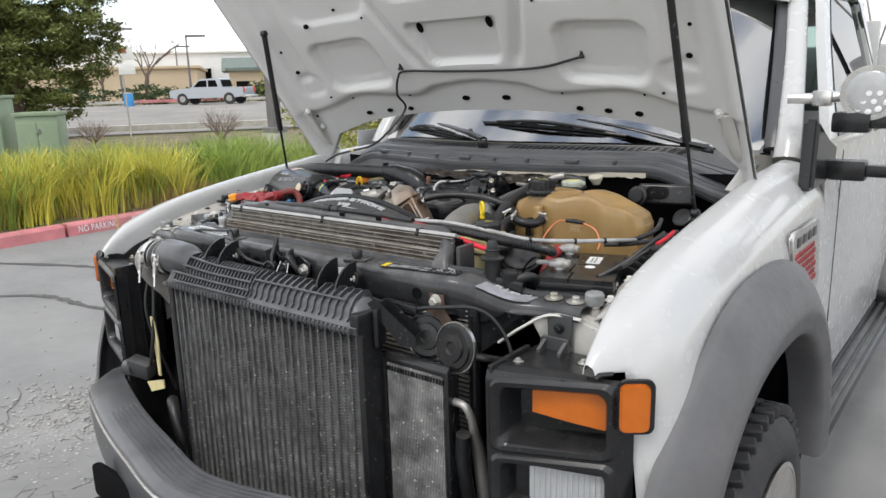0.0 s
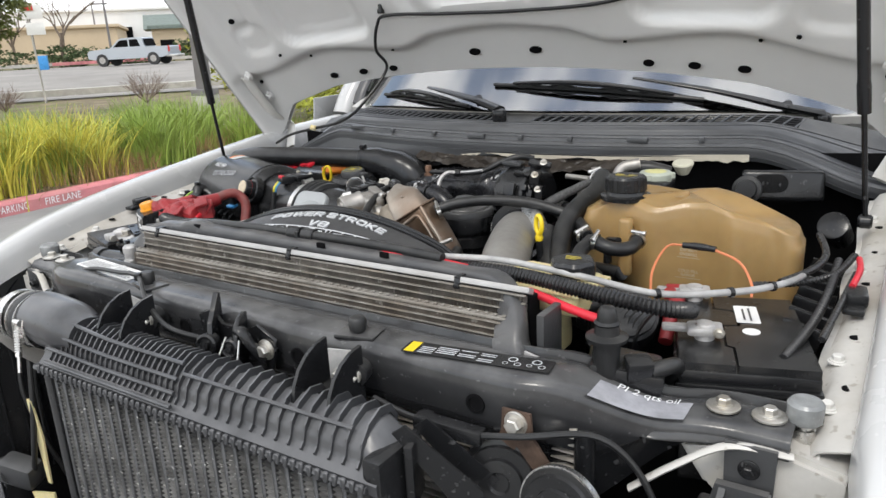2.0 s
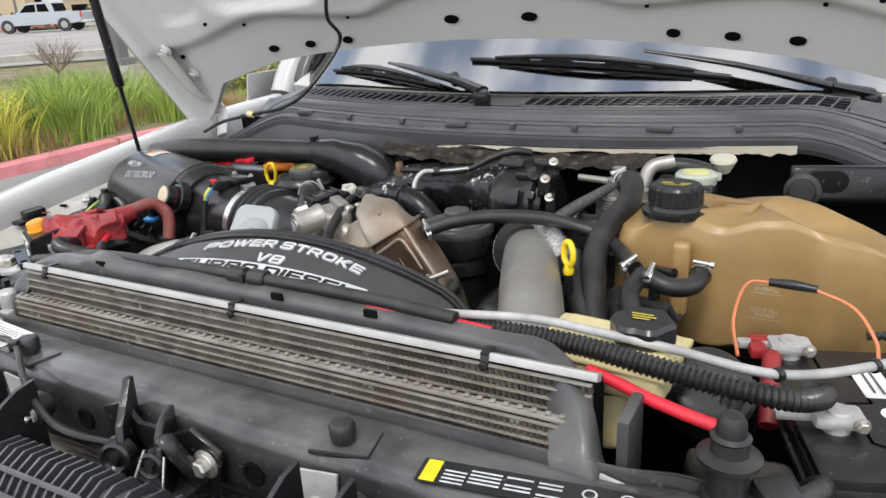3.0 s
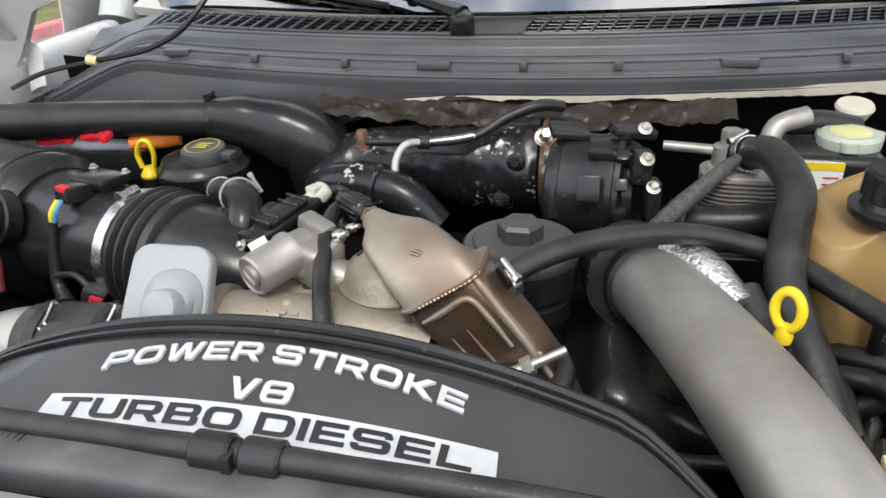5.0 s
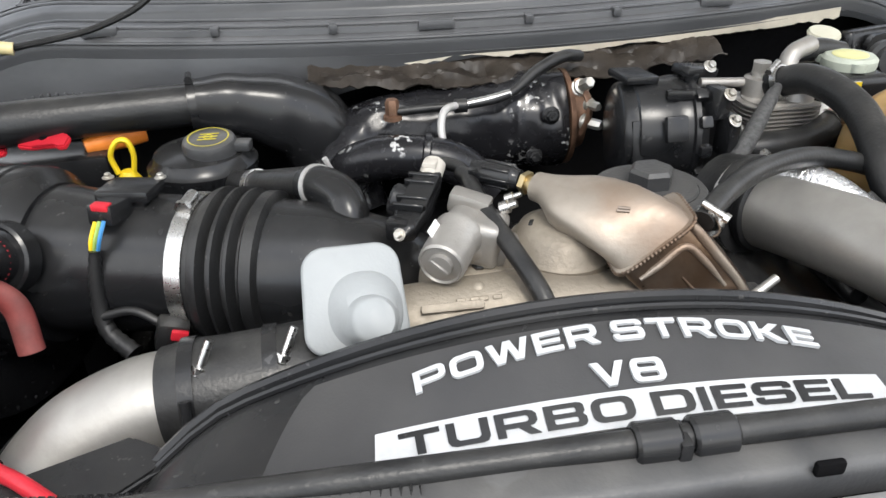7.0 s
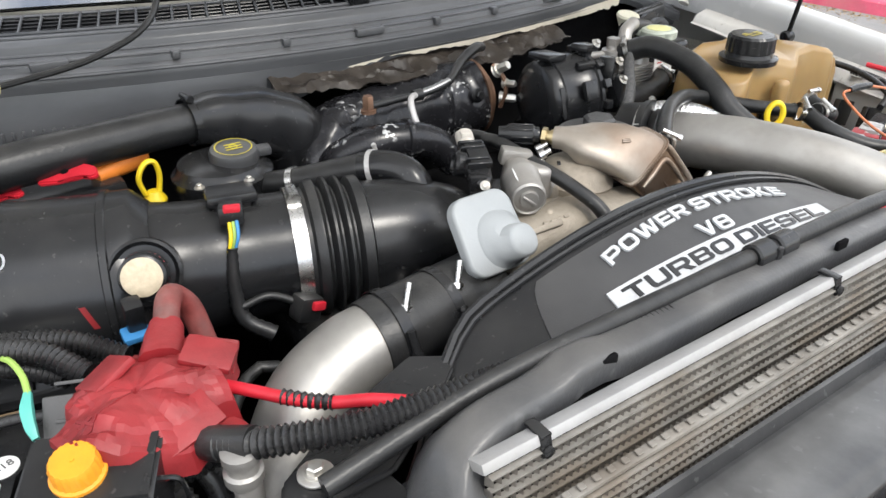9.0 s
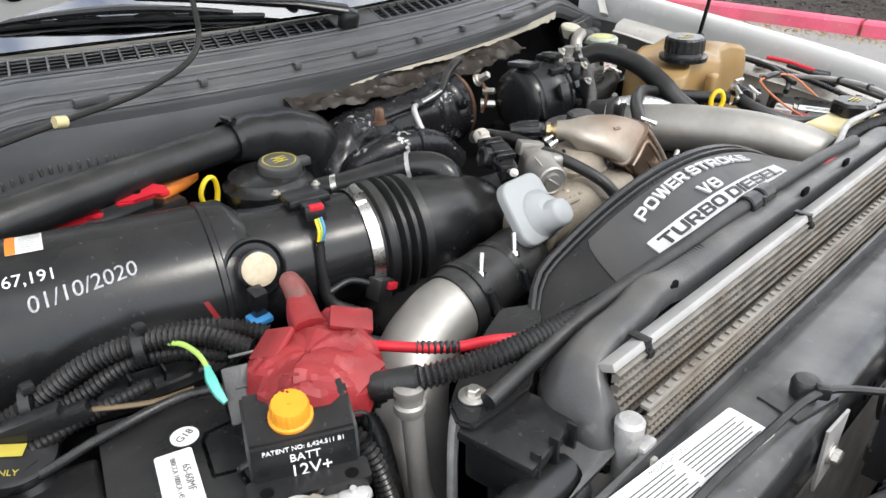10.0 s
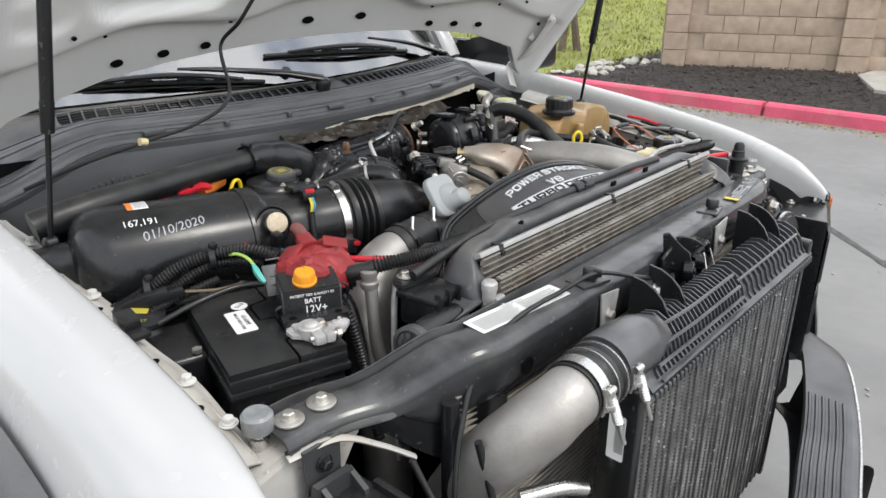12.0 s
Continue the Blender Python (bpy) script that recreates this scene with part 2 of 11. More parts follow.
def mesh_of(bm, name, material, smooth=40):
    me = bpy.data.meshes.new(name)
    bmesh.ops.remove_doubles(bm, verts=bm.verts, dist=1e-6)
    bmesh.ops.recalc_face_normals(bm, faces=bm.faces)
    bm.to_mesh(me)
    bm.free()
    me.materials.append(material)
    if smooth:
        me.polygons.foreach_set("use_smooth", [True] * len(me.polygons))
        me.set_sharp_from_angle(angle=radians(smooth))
    return me


def world_of(ob):
    return ob.matrix_basis if ob.parent is None else world_of(ob.parent) @ ob.matrix_parent_inverse @ ob.matrix_basis


def world_base(ob):
    return world_of(ob).translation


def part(name, bm, material, parent=None, label="", smooth=40, kind=""):
    """One mesh object under a thing or part; the mesh is in place coordinates."""
    ob = new(name, mesh_of(bm, name, material, smooth))
    if parent is not None:
        ob.parent = parent
        ob.matrix_parent_inverse = Matrix.Translation(-world_base(parent))
    return tagged(ob, label, kind=kind)


def thing(name, bm, material, label="", category="", group="", kind="", smooth=40):
    return tagged(new(name, mesh_of(bm, name, material, smooth)), label, category, group, kind)


def B():
    return bmesh.new()


def frame_of(axis, up=(0, 0, 1)):
    a = Vector(axis).normalized()
    u = Vector(up)
    if abs(a.dot(u.normalized())) > 0.98:
        u = V(0, 1, 0)
    r = a.cross(u).normalized()
    return r, r.cross(a).normalized(), a


def box(bm, c, s, m=None, bev=0.0, seg=2):
    """A box of size s about c, turned by the matrix m, with rounded edges."""
    t = bmesh.new()
    bmesh.ops.create_cube(t, size=1)
    bmesh.ops.scale(t, vec=s, verts=t.verts)
    if bev:
        bmesh.ops.bevel(t, geom=list(t.edges), offset=min(bev, min(s) * 0.45), segments=seg, profile=0.6, affect="EDGES")
    if m is not None:
        bmesh.ops.transform(t, matrix=m.to_3x3().to_4x4(), verts=t.verts)
    bmesh.ops.translate(t, vec=c, verts=t.verts)
    join(bm, t)


def join(bm, t):
    vs = [bm.verts.new(v.co) for v in t.verts]
    for i, v in enumerate(t.verts):
        v.index = i
    for f in t.faces:
        try:
            bm.faces.new([vs[v.index] for v in f.verts])
        except ValueError:
            pass
    t.free()


def ring(bm, c, r, u, v, n, sq=1.0):
    """A ring of n points; r is a radius or (ru, rv); sq < 1 squares it off."""
    ru, rv = r if isinstance(r, tuple) else (r, r)
    out = []
    for i in range(n):
        a = 2 * math.pi * i / n
        ca, sa = math.cos(a), math.sin(a)
        if sq != 1.0:
            ca, sa = math.copysign(abs(ca) ** sq, ca), math.copysign(abs(sa) ** sq, sa)
        out.append(bm.verts.new(Vector(c) + u * (ru * ca) + v * (rv * sa)))
    return out


def skin(bm, rings, cap0=True, cap1=True, closed=False):
    pairs = list(zip(rings, rings[1:])) + ([(rings[-1], rings[0])] if closed else [])
    for a, b in pairs:
        n = len(a)
        for i in range(n):
            bm.faces.new((a[i], a[(i + 1) % n], b[(i + 1) % n], b[i]))
    if not closed:
        if cap0:
            bm.faces.new(rings[0][::-1])
        if cap1:
            bm.faces.new(rings[-1])


def cyl(bm, p0, p1, r0, r1=None, n=24, caps=True):
    p0, p1 = Vector(p0), Vector(p1)
    u, v, _ = frame_of(p1 - p0)
    skin(bm, [ring(bm, p0, r0, u, v, n), ring(bm, p1, r0 if r1 is None else r1, u, v, n)], caps, caps)


def lathe(bm, origin, axis, prof, n=28, caps=True):
    """prof: (distance along the axis, radius) pairs."""
    o = Vector(origin)
    u, v, a = frame_of(axis)
    skin(bm, [ring(bm, o + a * h, r, u, v, n) for h, r in prof], caps, caps)


def spline(pts, k=8):
    P = [Vector(p) for p in pts]
    P = [P[0] * 2 - P[1]] + P + [P[-1] * 2 - P[-2]]
    out = []
    for i in range(1, len(P) - 2):
        for j in range(k):
            t = j / k
            a, b, c, d = P[i - 1:i + 3]
            out.append(0.5 * ((2 * b) + (c - a) * t + (2 * a - 5 * b + 4 * c - d) * t * t + (3 * b - a - 3 * c + d) * t ** 3))
    return out + [P[-2]]


def tube(bm, pts, r, n=14, k=8, wave=0.0, pitch=0.006, flat=None, sq=1.0, caps=True, smoothpath=True):
    """A hose along pts. r: a radius or one for each point. wave: depth of corrugations. flat: scale of the second radius."""
    radii = r if isinstance(r, (list, tuple)) else [r] * len(pts)
    C = spline(pts, k) if smoothpath else [Vector(p) for p in pts]
    R = [radii[0] + 0.0 for _ in C]
    m = len(C) - 1
    for i in range(len(C)):
        f = i / m * (len(pts) - 1)
        j = min(int(f), len(pts) - 2)
        g = f - j
        g = g * g * (3 - 2 * g)
        R[i] = radii[j] * (1 - g) + radii[j + 1] * g
    if wave:
        D, S, RR = [0.0], [], []
        for a, b in zip(C, C[1:]):
            D.append(D[-1] + (b - a).length)
        steps = max(2, int(D[-1] / pitch)) * 2
        for s in range(steps + 1):
            d = D[-1] * s / steps
            j = max(0, min(len(D) - 2, sum(1 for x in D if x <= d) - 1))
            g = (d - D[j]) / max(1e-9, D[j + 1] - D[j])
            S.append(C[j].lerp(C[j + 1], g))
            RR.append((R[j] * (1 - g) + R[j + 1] * g) - (wave if s % 2 else 0))
        C, R = S, RR
    rings, u = [], None
    for i, p in enumerate(C):
        d = (C[min(i + 1, len(C) - 1)] - C[max(i - 1, 0)]).normalized()
        if u is None:
            u, v, _ = frame_of(d)
        u = (u - d * u.dot(d)).normalized()
        v = d.cross(u).normalized()
        rr = R[i] if flat is None else (R[i], R[i] * flat)
        rings.append(ring(bm, p, rr, u, v, n, sq))
    skin(bm, rings, caps, caps)


def prism(bm, pts, o, u, v, w, thick):
    """The polygon pts (in u, v from o), thick along w."""
    o, u, v, w = Vector(o), Vector(u), Vector(v), Vector(w).normalized()
    a = [bm.verts.new(o + u * p[0] + v * p[1]) for p in pts]
    b = [bm.verts.new(o + u * p[0] + v * p[1] + w * thick) for p in pts]
    bm.faces.new(a[::-1])
    bm.faces.new(b)
    for i in range(len(pts)):
        j = (i + 1) % len(pts)
        bm.faces.new((a[i], a[j], b[j], b[i]))


def rrect(w, h, r, n=4, cx=0.0, cy=0.0):
    out = []
    for sx, sy, a0 in ((1, 1, 0), (-1, 1, 90), (-1, -1, 180), (1, -1, 270)):
        for i in range(n + 1):
            a = radians(a0 + 90 * i / n)
            out.append((cx + sx * (w / 2 - r) + r * math.cos(a), cy + sy * (h / 2 - r) + r * math.sin(a)))
    return out


def sheet(bm, f, nu, nv, thick=0.0):
    """A grid f(u, v), u and v in 0..1, with thickness against its normal."""
    G = [[Vector(f(i / nu, j / nv)) for j in range(nv + 1)] for i in range(nu + 1)]
    top = [[bm.verts.new(p) for p in row] for row in G]
    for i in range(nu):
        for j in range(nv):
            bm.faces.new((top[i][j], top[i + 1][j], top[i + 1][j + 1], top[i][j + 1]))
    if not thick:
        return
    bot = []
    for i in range(nu + 1):
        row = []
        for j in range(nv + 1):
            a = G[min(i + 1, nu)][j] - G[max(i - 1, 0)][j]
            b = G[i][min(j + 1, nv)] - G[i][max(j - 1, 0)]
            nn = a.cross(b)
            row.append(bm.verts.new(G[i][j] - (nn.normalized() if nn.length > 1e-12 else V(0, 0, 1)) * thick))
        bot.append(row)
    for i in range(nu):
        for j in range(nv):
            bm.faces.new((bot[i][j], bot[i][j + 1], bot[i + 1][j + 1], bot[i + 1][j]))
    for i in range(nu):
        for j in (0, nv):
            bm.faces.new((top[i][j], top[i + 1][j], bot[i + 1][j], bot[i][j]))
    for j in range(nv):
        for i in (0, nu):
            bm.faces.new((top[i][j], top[i][j + 1], bot[i][j + 1], bot[i][j]))


def letters(text, size, extrude=0.0, spread=1.0, align="CENTER", bold=0.0):
    """The text as a bmesh in its own plane (x along, y up, z out)."""
    cu = bpy.data.curves.new("lettering", "FONT")
    cu.body, cu.size, cu.extrude, cu.space_character, cu.align_x, cu.align_y = text, size, extrude, spread, align, "CENTER"
    cu.resolution_u, cu.offset = 3, bold
    ob = bpy.data.objects.new("lettering", cu)
    scene.collection.objects.link(ob)
    me = bpy.data.meshes.new_from_object(ob.evaluated_get(bpy.context.evaluated_depsgraph_get()))
    bm = bmesh.new()
    bm.from_mesh(me)
    bpy.data.objects.remove(ob)
    bpy.data.curves.remove(cu)
    bpy.data.meshes.remove(me)
    return bm


def place(bm, o, u, v, sx=1.0, sy=1.0):
    """Moves a flat bmesh to o, its x along u and its y along v."""
    u, v = Vector(u).normalized(), Vector(v).normalized()
    v = (v - u * u.dot(v)).normalized()
    w = u.cross(v)
    for q in bm.verts:
        q.co = Vector(o) + u * (q.co.x * sx) + v * (q.co.y * sy) + w * q.co.z
    return bm


def bolt(name, p, axis, r, parent=None, washer=0.0, material=None, h=None):
    """A hexagon-headed bolt, with a washer under it where one is given."""
    bm = B()
    p, a = Vector(p), Vector(axis).normalized()
    h = h or r * 0.9
    if washer:
        lathe(bm, p, a, [(0, washer), (washer * 0.12, washer), (washer * 0.16, washer * 0.93)], 28)
        p = p + a * washer * 0.16
    lathe(bm, p, a, [(0, r * 1.35), (h * 0.25, r * 1.3), (h * 0.3, r)], 20)
    lathe(bm, p + a * h * 0.3, a, [(0, r), (h * 0.8, r), (h, r * 0.8)], 6)
    return part(name, bm, material or BOLT, parent, smooth=30)


def clamp(name, p, axis, r, w, parent, material=None, screw=None):
    """A hose clamp: a band round the axis with its screw housing."""
    bm = B()
    p, a = Vector(p), Vector(axis).normalized()
    u, v, _ = frame_of(a)
    rings = [ring(bm, p + a * h, q, u, v, 28) for h, q in ((-w / 2, r), (-w / 2, r + 0.0015), (w / 2, r + 0.0015), (w / 2, r))]
    skin(bm, rings, closed=True)
    s = Vector(screw).normalized() if screw else v
    s = (s - a * s.dot(a)).normalized()
    t = a.cross(s)
    cyl(bm, p + s * (r + 0.004) - t * 0.011, p + s * (r + 0.004) + t * 0.011, w * 0.42, n=12)
    cyl(bm, p + s * (r + 0.004) + t * 0.011, p + s * (r + 0.004) + t * 0.016, w * 0.55, n=6)
    return part(name, bm, material or CHROME, parent)


def bars(o, u, v, rows, parent, material, name="print_line", h=0.0016, lift=0.0006):
    """Printed lines too small to read: rows of (x0, x1, y)."""
    bm = B()
    u, v = Vector(u).normalized(), Vector(v).normalized()
    w = u.cross(v)
    for x0, x1, y in rows:
        q = [Vector(o) + u * x + v * yy + w * lift for x, yy in ((x0, y - h / 2), (x1, y - h / 2), (x1, y + h / 2), (x0, y + h / 2))]
        bm.faces.new([bm.verts.new(p) for p in q])
    return part(name, bm, material, parent, smooth=0)


def card(o, u, v, w, h, parent, material, name="label", r=0.003, thick=0.0008):
    """A rounded sticker lying on a surface."""
    bm = B()
    u, v = Vector(u).normalized(), Vector(v).normalized()
    prism(bm, rrect(w, h, r), o, u, v, u.cross(v), thick)
    return part(name, bm, material, parent, smooth=0)


def write(text, o, u, v, size, parent, material, name="lettering", sx=1.0, sy=1.0, extrude=0.0004, spread=1.0, align="CENTER"):
    bm = letters(text, size, extrude, spread, align)
    place(bm, o, u, v, sx, sy)
    return part(name, bm, material, parent, smooth=0)


X, Y, Z = V(1, 0, 0), V(0, 1, 0), V(0, 0, 1)


# ---- the truck: body ----
def lerp_list(pts, t):
    """A smooth curve through the pairs of pts."""
    t = min(max(t, pts[0][0]), pts[-1][0])
    n = len(pts)
    for i in range(n - 1):
        (a, za), (b, zb) = pts[i], pts[i + 1]
        if t <= b:
            (p, zp), (q, zq) = pts[max(i - 1, 0)], pts[min(i + 2, n - 1)]
            m0, m1 = (zb - zp) / (b - p) * (b - a), (zq - za) / (q - a) * (b - a)
            g = (t - a) / (b - a)
            return (2 * g ** 3 - 3 * g * g + 1) * za + (g ** 3 - 2 * g * g + g) * m0 + (3 * g * g - 2 * g ** 3) * zb + (g ** 3 - g * g) * m1
    return pts[-1][1]


def smooth(a, b, t):
    t = min(1, max(0, (t - a) / (b - a)))
    return t * t * (3 - 2 * t)


truck = empty("utility_truck", (0, 0.58, 0), "white utility truck with hood propped open and grille removed", "truck")
CREST = [(-0.16, 1.125), (-0.12, 1.17), (-0.07, 1.208), (-0.03, 1.232), (0.13, 1.283), (0.37, 1.325), (0.65, 1.36), (0.92, 1.39), (1.2, 1.405), (1.35, 1.41)]


def arch(y, c, zc, a, b, e=2.4):
    d = abs(y - c) / a
    return zc + b * (1 - d ** e) ** (1 / e) if d < 1 else 0.0


def fender(s):
    """One front fender: inner flange, rounded crown and outer side, open over the wheel."""
    prof = [(-0.032, -0.075), (-0.031, -0.045), (-0.028, -0.018), (-0.02, -0.005), (-0.008, 0.0), (0.01, 0.0), (0.04, -0.006), (0.07, -0.022), (0.10, -0.055), (0.122, -0.10), (0.134, -0.16)]

    def f(u, v):
        y = -0.138 + 1.403 * u ** 1.15
        z = lerp_list(CREST, y)
        pull = 0.085 * (max(0, 0.06 - y) / 0.21) ** 2
        zb = max(0.62, arch(y, 0.56, 0.45, 0.68, 0.60)) if y > -0.085 else 1.138
        k = v * (len(prof) + 5)
        low = min(zb, z - 0.02) - z
        edge = 1.0
        for (p0, q0), (p1, q1) in zip(prof[4:], prof[5:]):
            if q0 > low >= q1:
                edge = p0 + (p1 - p0) * (q0 - low) / (q0 - q1)
        if k < len(prof) - 1:
            j = int(k)
            g = k - j
            px, pz = (prof[j][i] * (1 - g) + prof[j + 1][i] * g for i in (0, 1))
            if y < 0.02 and px < 0:
                px *= 1 - 0.75 * (0.02 - y) / 0.17
            zz = max(z + pz, min(zb, z - 0.02))
        else:
            g = (k - len(prof) + 1) / 6
            px = 0.134 + 0.012 * math.sin(g * math.pi)
            top = max(z - 0.16, min(zb, z - 0.02))
            zz = top + (min(zb, top) - top) * g
        px = min(px, edge)
        xx = 0.93 + px - pull * smooth(-0.02, 0.12, px)
        return (s * xx, y, zz)

    bm = B()
    sheet(bm, f, 60, 30, 0.002 * s)
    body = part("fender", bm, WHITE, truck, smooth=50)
    # black seal between the fender's nose and the lamp
    bm = B()
    tube(bm, [V(*f(0.004 * i, 1.0)) - Z * 0.004 for i in range(9)], 0.006, 8, 3)
    part("nose_seal", bm, PLASTIC, body)
    return body


for s in (1, -1):
    fender(s)
    # inner white apron beside the battery, with its flange
    bm = B()
    sheet(bm, lambda u, v: (s * (0.862 - 0.02 * v), 0.02 + 0.5 * u, lerp_list(CREST, 0.02 + 0.5 * u) - 0.075 - 0.30 * v), 20, 4, 0.003)
    part("inner_apron", bm, WHITE_INNER, truck)
    bm = B()
    sheet(bm, lambda u, v: (s * (0.842 + 0.060 * v + 0.004 * math.sin(u * 21) * (1 - v)), 0.03 + 0.86 * u, lerp_list(CREST, 0.03 + 0.86 * u) - 0.058 - 0.016 * (1 - v) - 0.012 * smooth(0.35, 0.25, v)), 40, 6, 0.003)
    flange = part("fender_flange", bm, FLANGE, truck, "dirt-stained white fender flange with punched holes")
    # black ovals laid on the flange; each hole's shade is their colour
    for y, rx, ry in ((0.14, 0.007, 0.007), (0.26, 0.011, 0.007), (0.43, 0.012, 0.006), (0.56, 0.008, 0.005), (0.68, 0.012, 0.006)):
        bm = B()
        c = V(s * 0.880, y, lerp_list(CREST, y) - 0.0618)
        skin(bm, [ring(bm, c, (rx, ry), X, V(0, 0.99, 0.12), 16), ring(bm, c + Z * 0.0012, (rx, ry), X, V(0, 0.99, 0.12), 16)])
        part("flange_hole", bm, SHADE_BLACK, flange)
    for y in (0.1, 0.2, 0.48, 0.72):
        bolt("bolt", (s * 0.862, y, lerp_list(CREST, y) - 0.066), Z, 0.008, truck, 0.013, WHITE_INNER)
    # rubber buffer on the flange
    bm = B()
    box(bm, (s * 0.868, 0.35, 1.277), (0.03, 0.045, 0.022), pose(0, 0, 0, 3, 0, s * 8), 0.006)
    box(bm, (s * 0.868, 0.33, 1.266), (0.03, 0.05, 0.010), None, 0.004)
    part("rubber_buffer", bm, PLASTIC, truck)
    # front corner casting under the radiator support
    bm = B()
    prism(bm, [(0.70, 0.0), (0.80, 0.025), (0.905, 0.0), (0.90, -0.075), (0.82, -0.085), (0.74, -0.06)], (0, 0.012, 1.168), X * s, Z, Y, 0.10)
    bmesh.ops.bevel(bm, geom=list(bm.edges), offset=0.008, segments=2, affect="EDGES")
    part("apron_corner", bm, FLANGE, truck)
    bm = B()
    tube(bm, [(s * 0.84, 0.005, 1.187), (s * 0.77, -0.01, 1.19), (s * 0.71, -0.03, 1.155), (s * 0.66, -0.045, 1.115)], 0.0075, 8, 6, flat=0.5)
    part("corner_brace", bm, FLANGE, truck)

    # wheel-arch flare, moulded grey plastic
    def flare(u, v):
        th = math.pi * (0.02 + 0.96 * u)
        prof = [(0.0, 1.066), (0.03, 1.088), (0.25, 1.118), (0.5, 1.143), (0.66, 1.154), (0.72, 1.153), (0.97, 1.142), (1.0, 1.13), (1.01, 1.05)]
        k = v * (len(prof) - 1)
        j = min(int(k), len(prof) - 2)
        g = k - j
        r, x = (prof[j][i] * (1 - g) + prof[j + 1][i] * g for i in (0, 1))
        ca, sa = math.cos(th), math.sin(th)
        e = 2 / 2.4
        ca, sa = math.copysign(abs(ca) ** e, ca), sa ** e
        oy, oz = 0.48 - (0.655 if ca > 0 else 0.78) * ca, 0.46 + 0.757 * sa
        x -= 0.035 * smooth(0.55, 1.0, ca) * (1 - r)
        iy, iz = 0.50 - 0.565 * ca, 0.42 + 0.61 * sa
        return (s * x, oy + (iy - oy) * r, oz + (iz - oz) * r)

    bm = B()
    sheet(bm, flare, 56, 24, 0.004 * s)
    part("wheel_arch_flare", bm, FLARE, truck, "dark grey moulded plastic wheel-arch flare", smooth=50)
    # near-black well: shade under the arch is put into its colour
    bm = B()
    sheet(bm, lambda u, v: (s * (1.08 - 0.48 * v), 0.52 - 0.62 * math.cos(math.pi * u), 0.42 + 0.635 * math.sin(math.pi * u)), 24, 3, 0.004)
    part("wheel_well", bm, SHADE_BLACK, truck)

    # wheel
    wheel = empty("wheel", (s * 1.015, 0.55, 0.405))
    wheel.parent = truck
    wheel.matrix_parent_inverse = Matrix.Translation(-truck.location)
    bm = B()
    lathe(bm, (s * 0.89, 0.55, 0.405), (s, 0, 0), [(0.0, 0.27), (0.0, 0.33), (0.015, 0.375), (0.04, 0.398), (0.2, 0.398), (0.225, 0.375), (0.245, 0.33), (0.243, 0.285), (0.235, 0.262)], 64)
    part("tyre", bm, TYRE, wheel)
    for i in range(48):
        for row, (x0, wd, tw) in enumerate(((0.915, 0.055, 16), (0.972, 0.05, -14), (1.028, 0.05, 14), (1.085, 0.06, -16))):
            if i % 48 > 40 and s < 0:
                continue
            a = 2 * math.pi * (i + 0.5 * (row % 2)) / 48
            c = V(s * x0, 0.55 + 0.4 * math.cos(a), 0.405 + 0.4 * math.sin(a))
            if i == 0 and row == 0 and s == 1:
                tb = B()
                box(tb, (0, 0, 0.003), (0.05, 0.036, 0.034), pose(0, 0, 0, 0, 0, 18), 0.004, 1)
                TREAD = mesh_of(tb, "tread_block", TYRE)
            o = new("tread_block", TREAD)
            o.parent = wheel
            o.matrix_basis = Matrix.Translation(c - wheel.location) @ Matrix.Rotation(a - math.pi / 2, 4, "X")
    bm = B()
    lathe(bm, (s * 1.125, 0.55, 0.405), (s, 0, 0), [(0.012, 0.268), (0.014, 0.255), (0.0, 0.245), (-0.018, 0.238), (-0.022, 0.21), (-0.012, 0.13), (0.012, 0.105), (0.04, 0.085), (0.045, 0.02)], 48)
    part("rim", bm, ALU, wheel, "bare steel wheel rim")
    for i in range(8):
        a = 2 * math.pi * i / 8
        bolt("wheel_nut", (s * 1.075, 0.55 + 0.15 * math.cos(a), 0.405 + 0.15 * math.sin(a)), (s, 0, 0), 0.014, wheel)

# badge on the fender
bm = B()
prism(bm, [(0.0, 0.055), (0.02, 0.07), (0.30, 0.07), (0.33, 0.055), (0.39, -0.14), (0.36, -0.165), (0.33, -0.165), (0.05, -0.06), (0.02, -0.03)], (1.068, 0.775, 1.19), Y, Z, X, 0.012)
bmesh.ops.bevel(bm, geom=list(bm.edges), offset=0.003, segments=2, affect="EDGES")
badge = part("fender_badge", bm, CHROME, truck, "chrome fender vent badge with red honeycomb")
for y0, y1, zc in ((0.83, 0.87, 1.225), (0.895, 0.94, 1.225), (0.96, 1.00, 1.225), (1.02, 1.06, 1.225)):
    bm = B()
    box(bm, (1.081, (y0 + y1) / 2, zc), (0.003, y1 - y0, 0.028), None, 0.001)
    part("model_bar", bm, PLASTIC_FADED, badge)
for i in range(6):
    for j in range(9):
        y, z = 0.83 + 0.026 * j + 0.013 * (i % 2) + 0.008 * i, 1.185 - 0.022 * i
        if y > 1.14 or z < 1.165 - (y - 0.80) * 0.42 and i > 0:
            continue
        bm = B()
        cyl(bm, (1.078, y, z), (1.0825, y, z), 0.0105, 0.009, 6)
        part("red_cell", bm, RED, badge)

# running board
bm = B()
box(bm, (1.05, 2.15, 0.47), (0.17, 1.75, 0.05), None, 0.015)
step = part("running_board", bm, PLASTIC, truck, "black ribbed plastic running board")
for i in range(4):
    bm = B()
    box(bm, (0.995 + 0.036 * i, 2.15, 0.4985), (0.018, 1.6, 0.006), None, 0.002)
    part("tread_strip", bm, PLASTIC_FADED, step)
bm = B()
box(bm, (1.05, 3.0, 0.52), (0.17, 0.06, 0.07), None, 0.02)
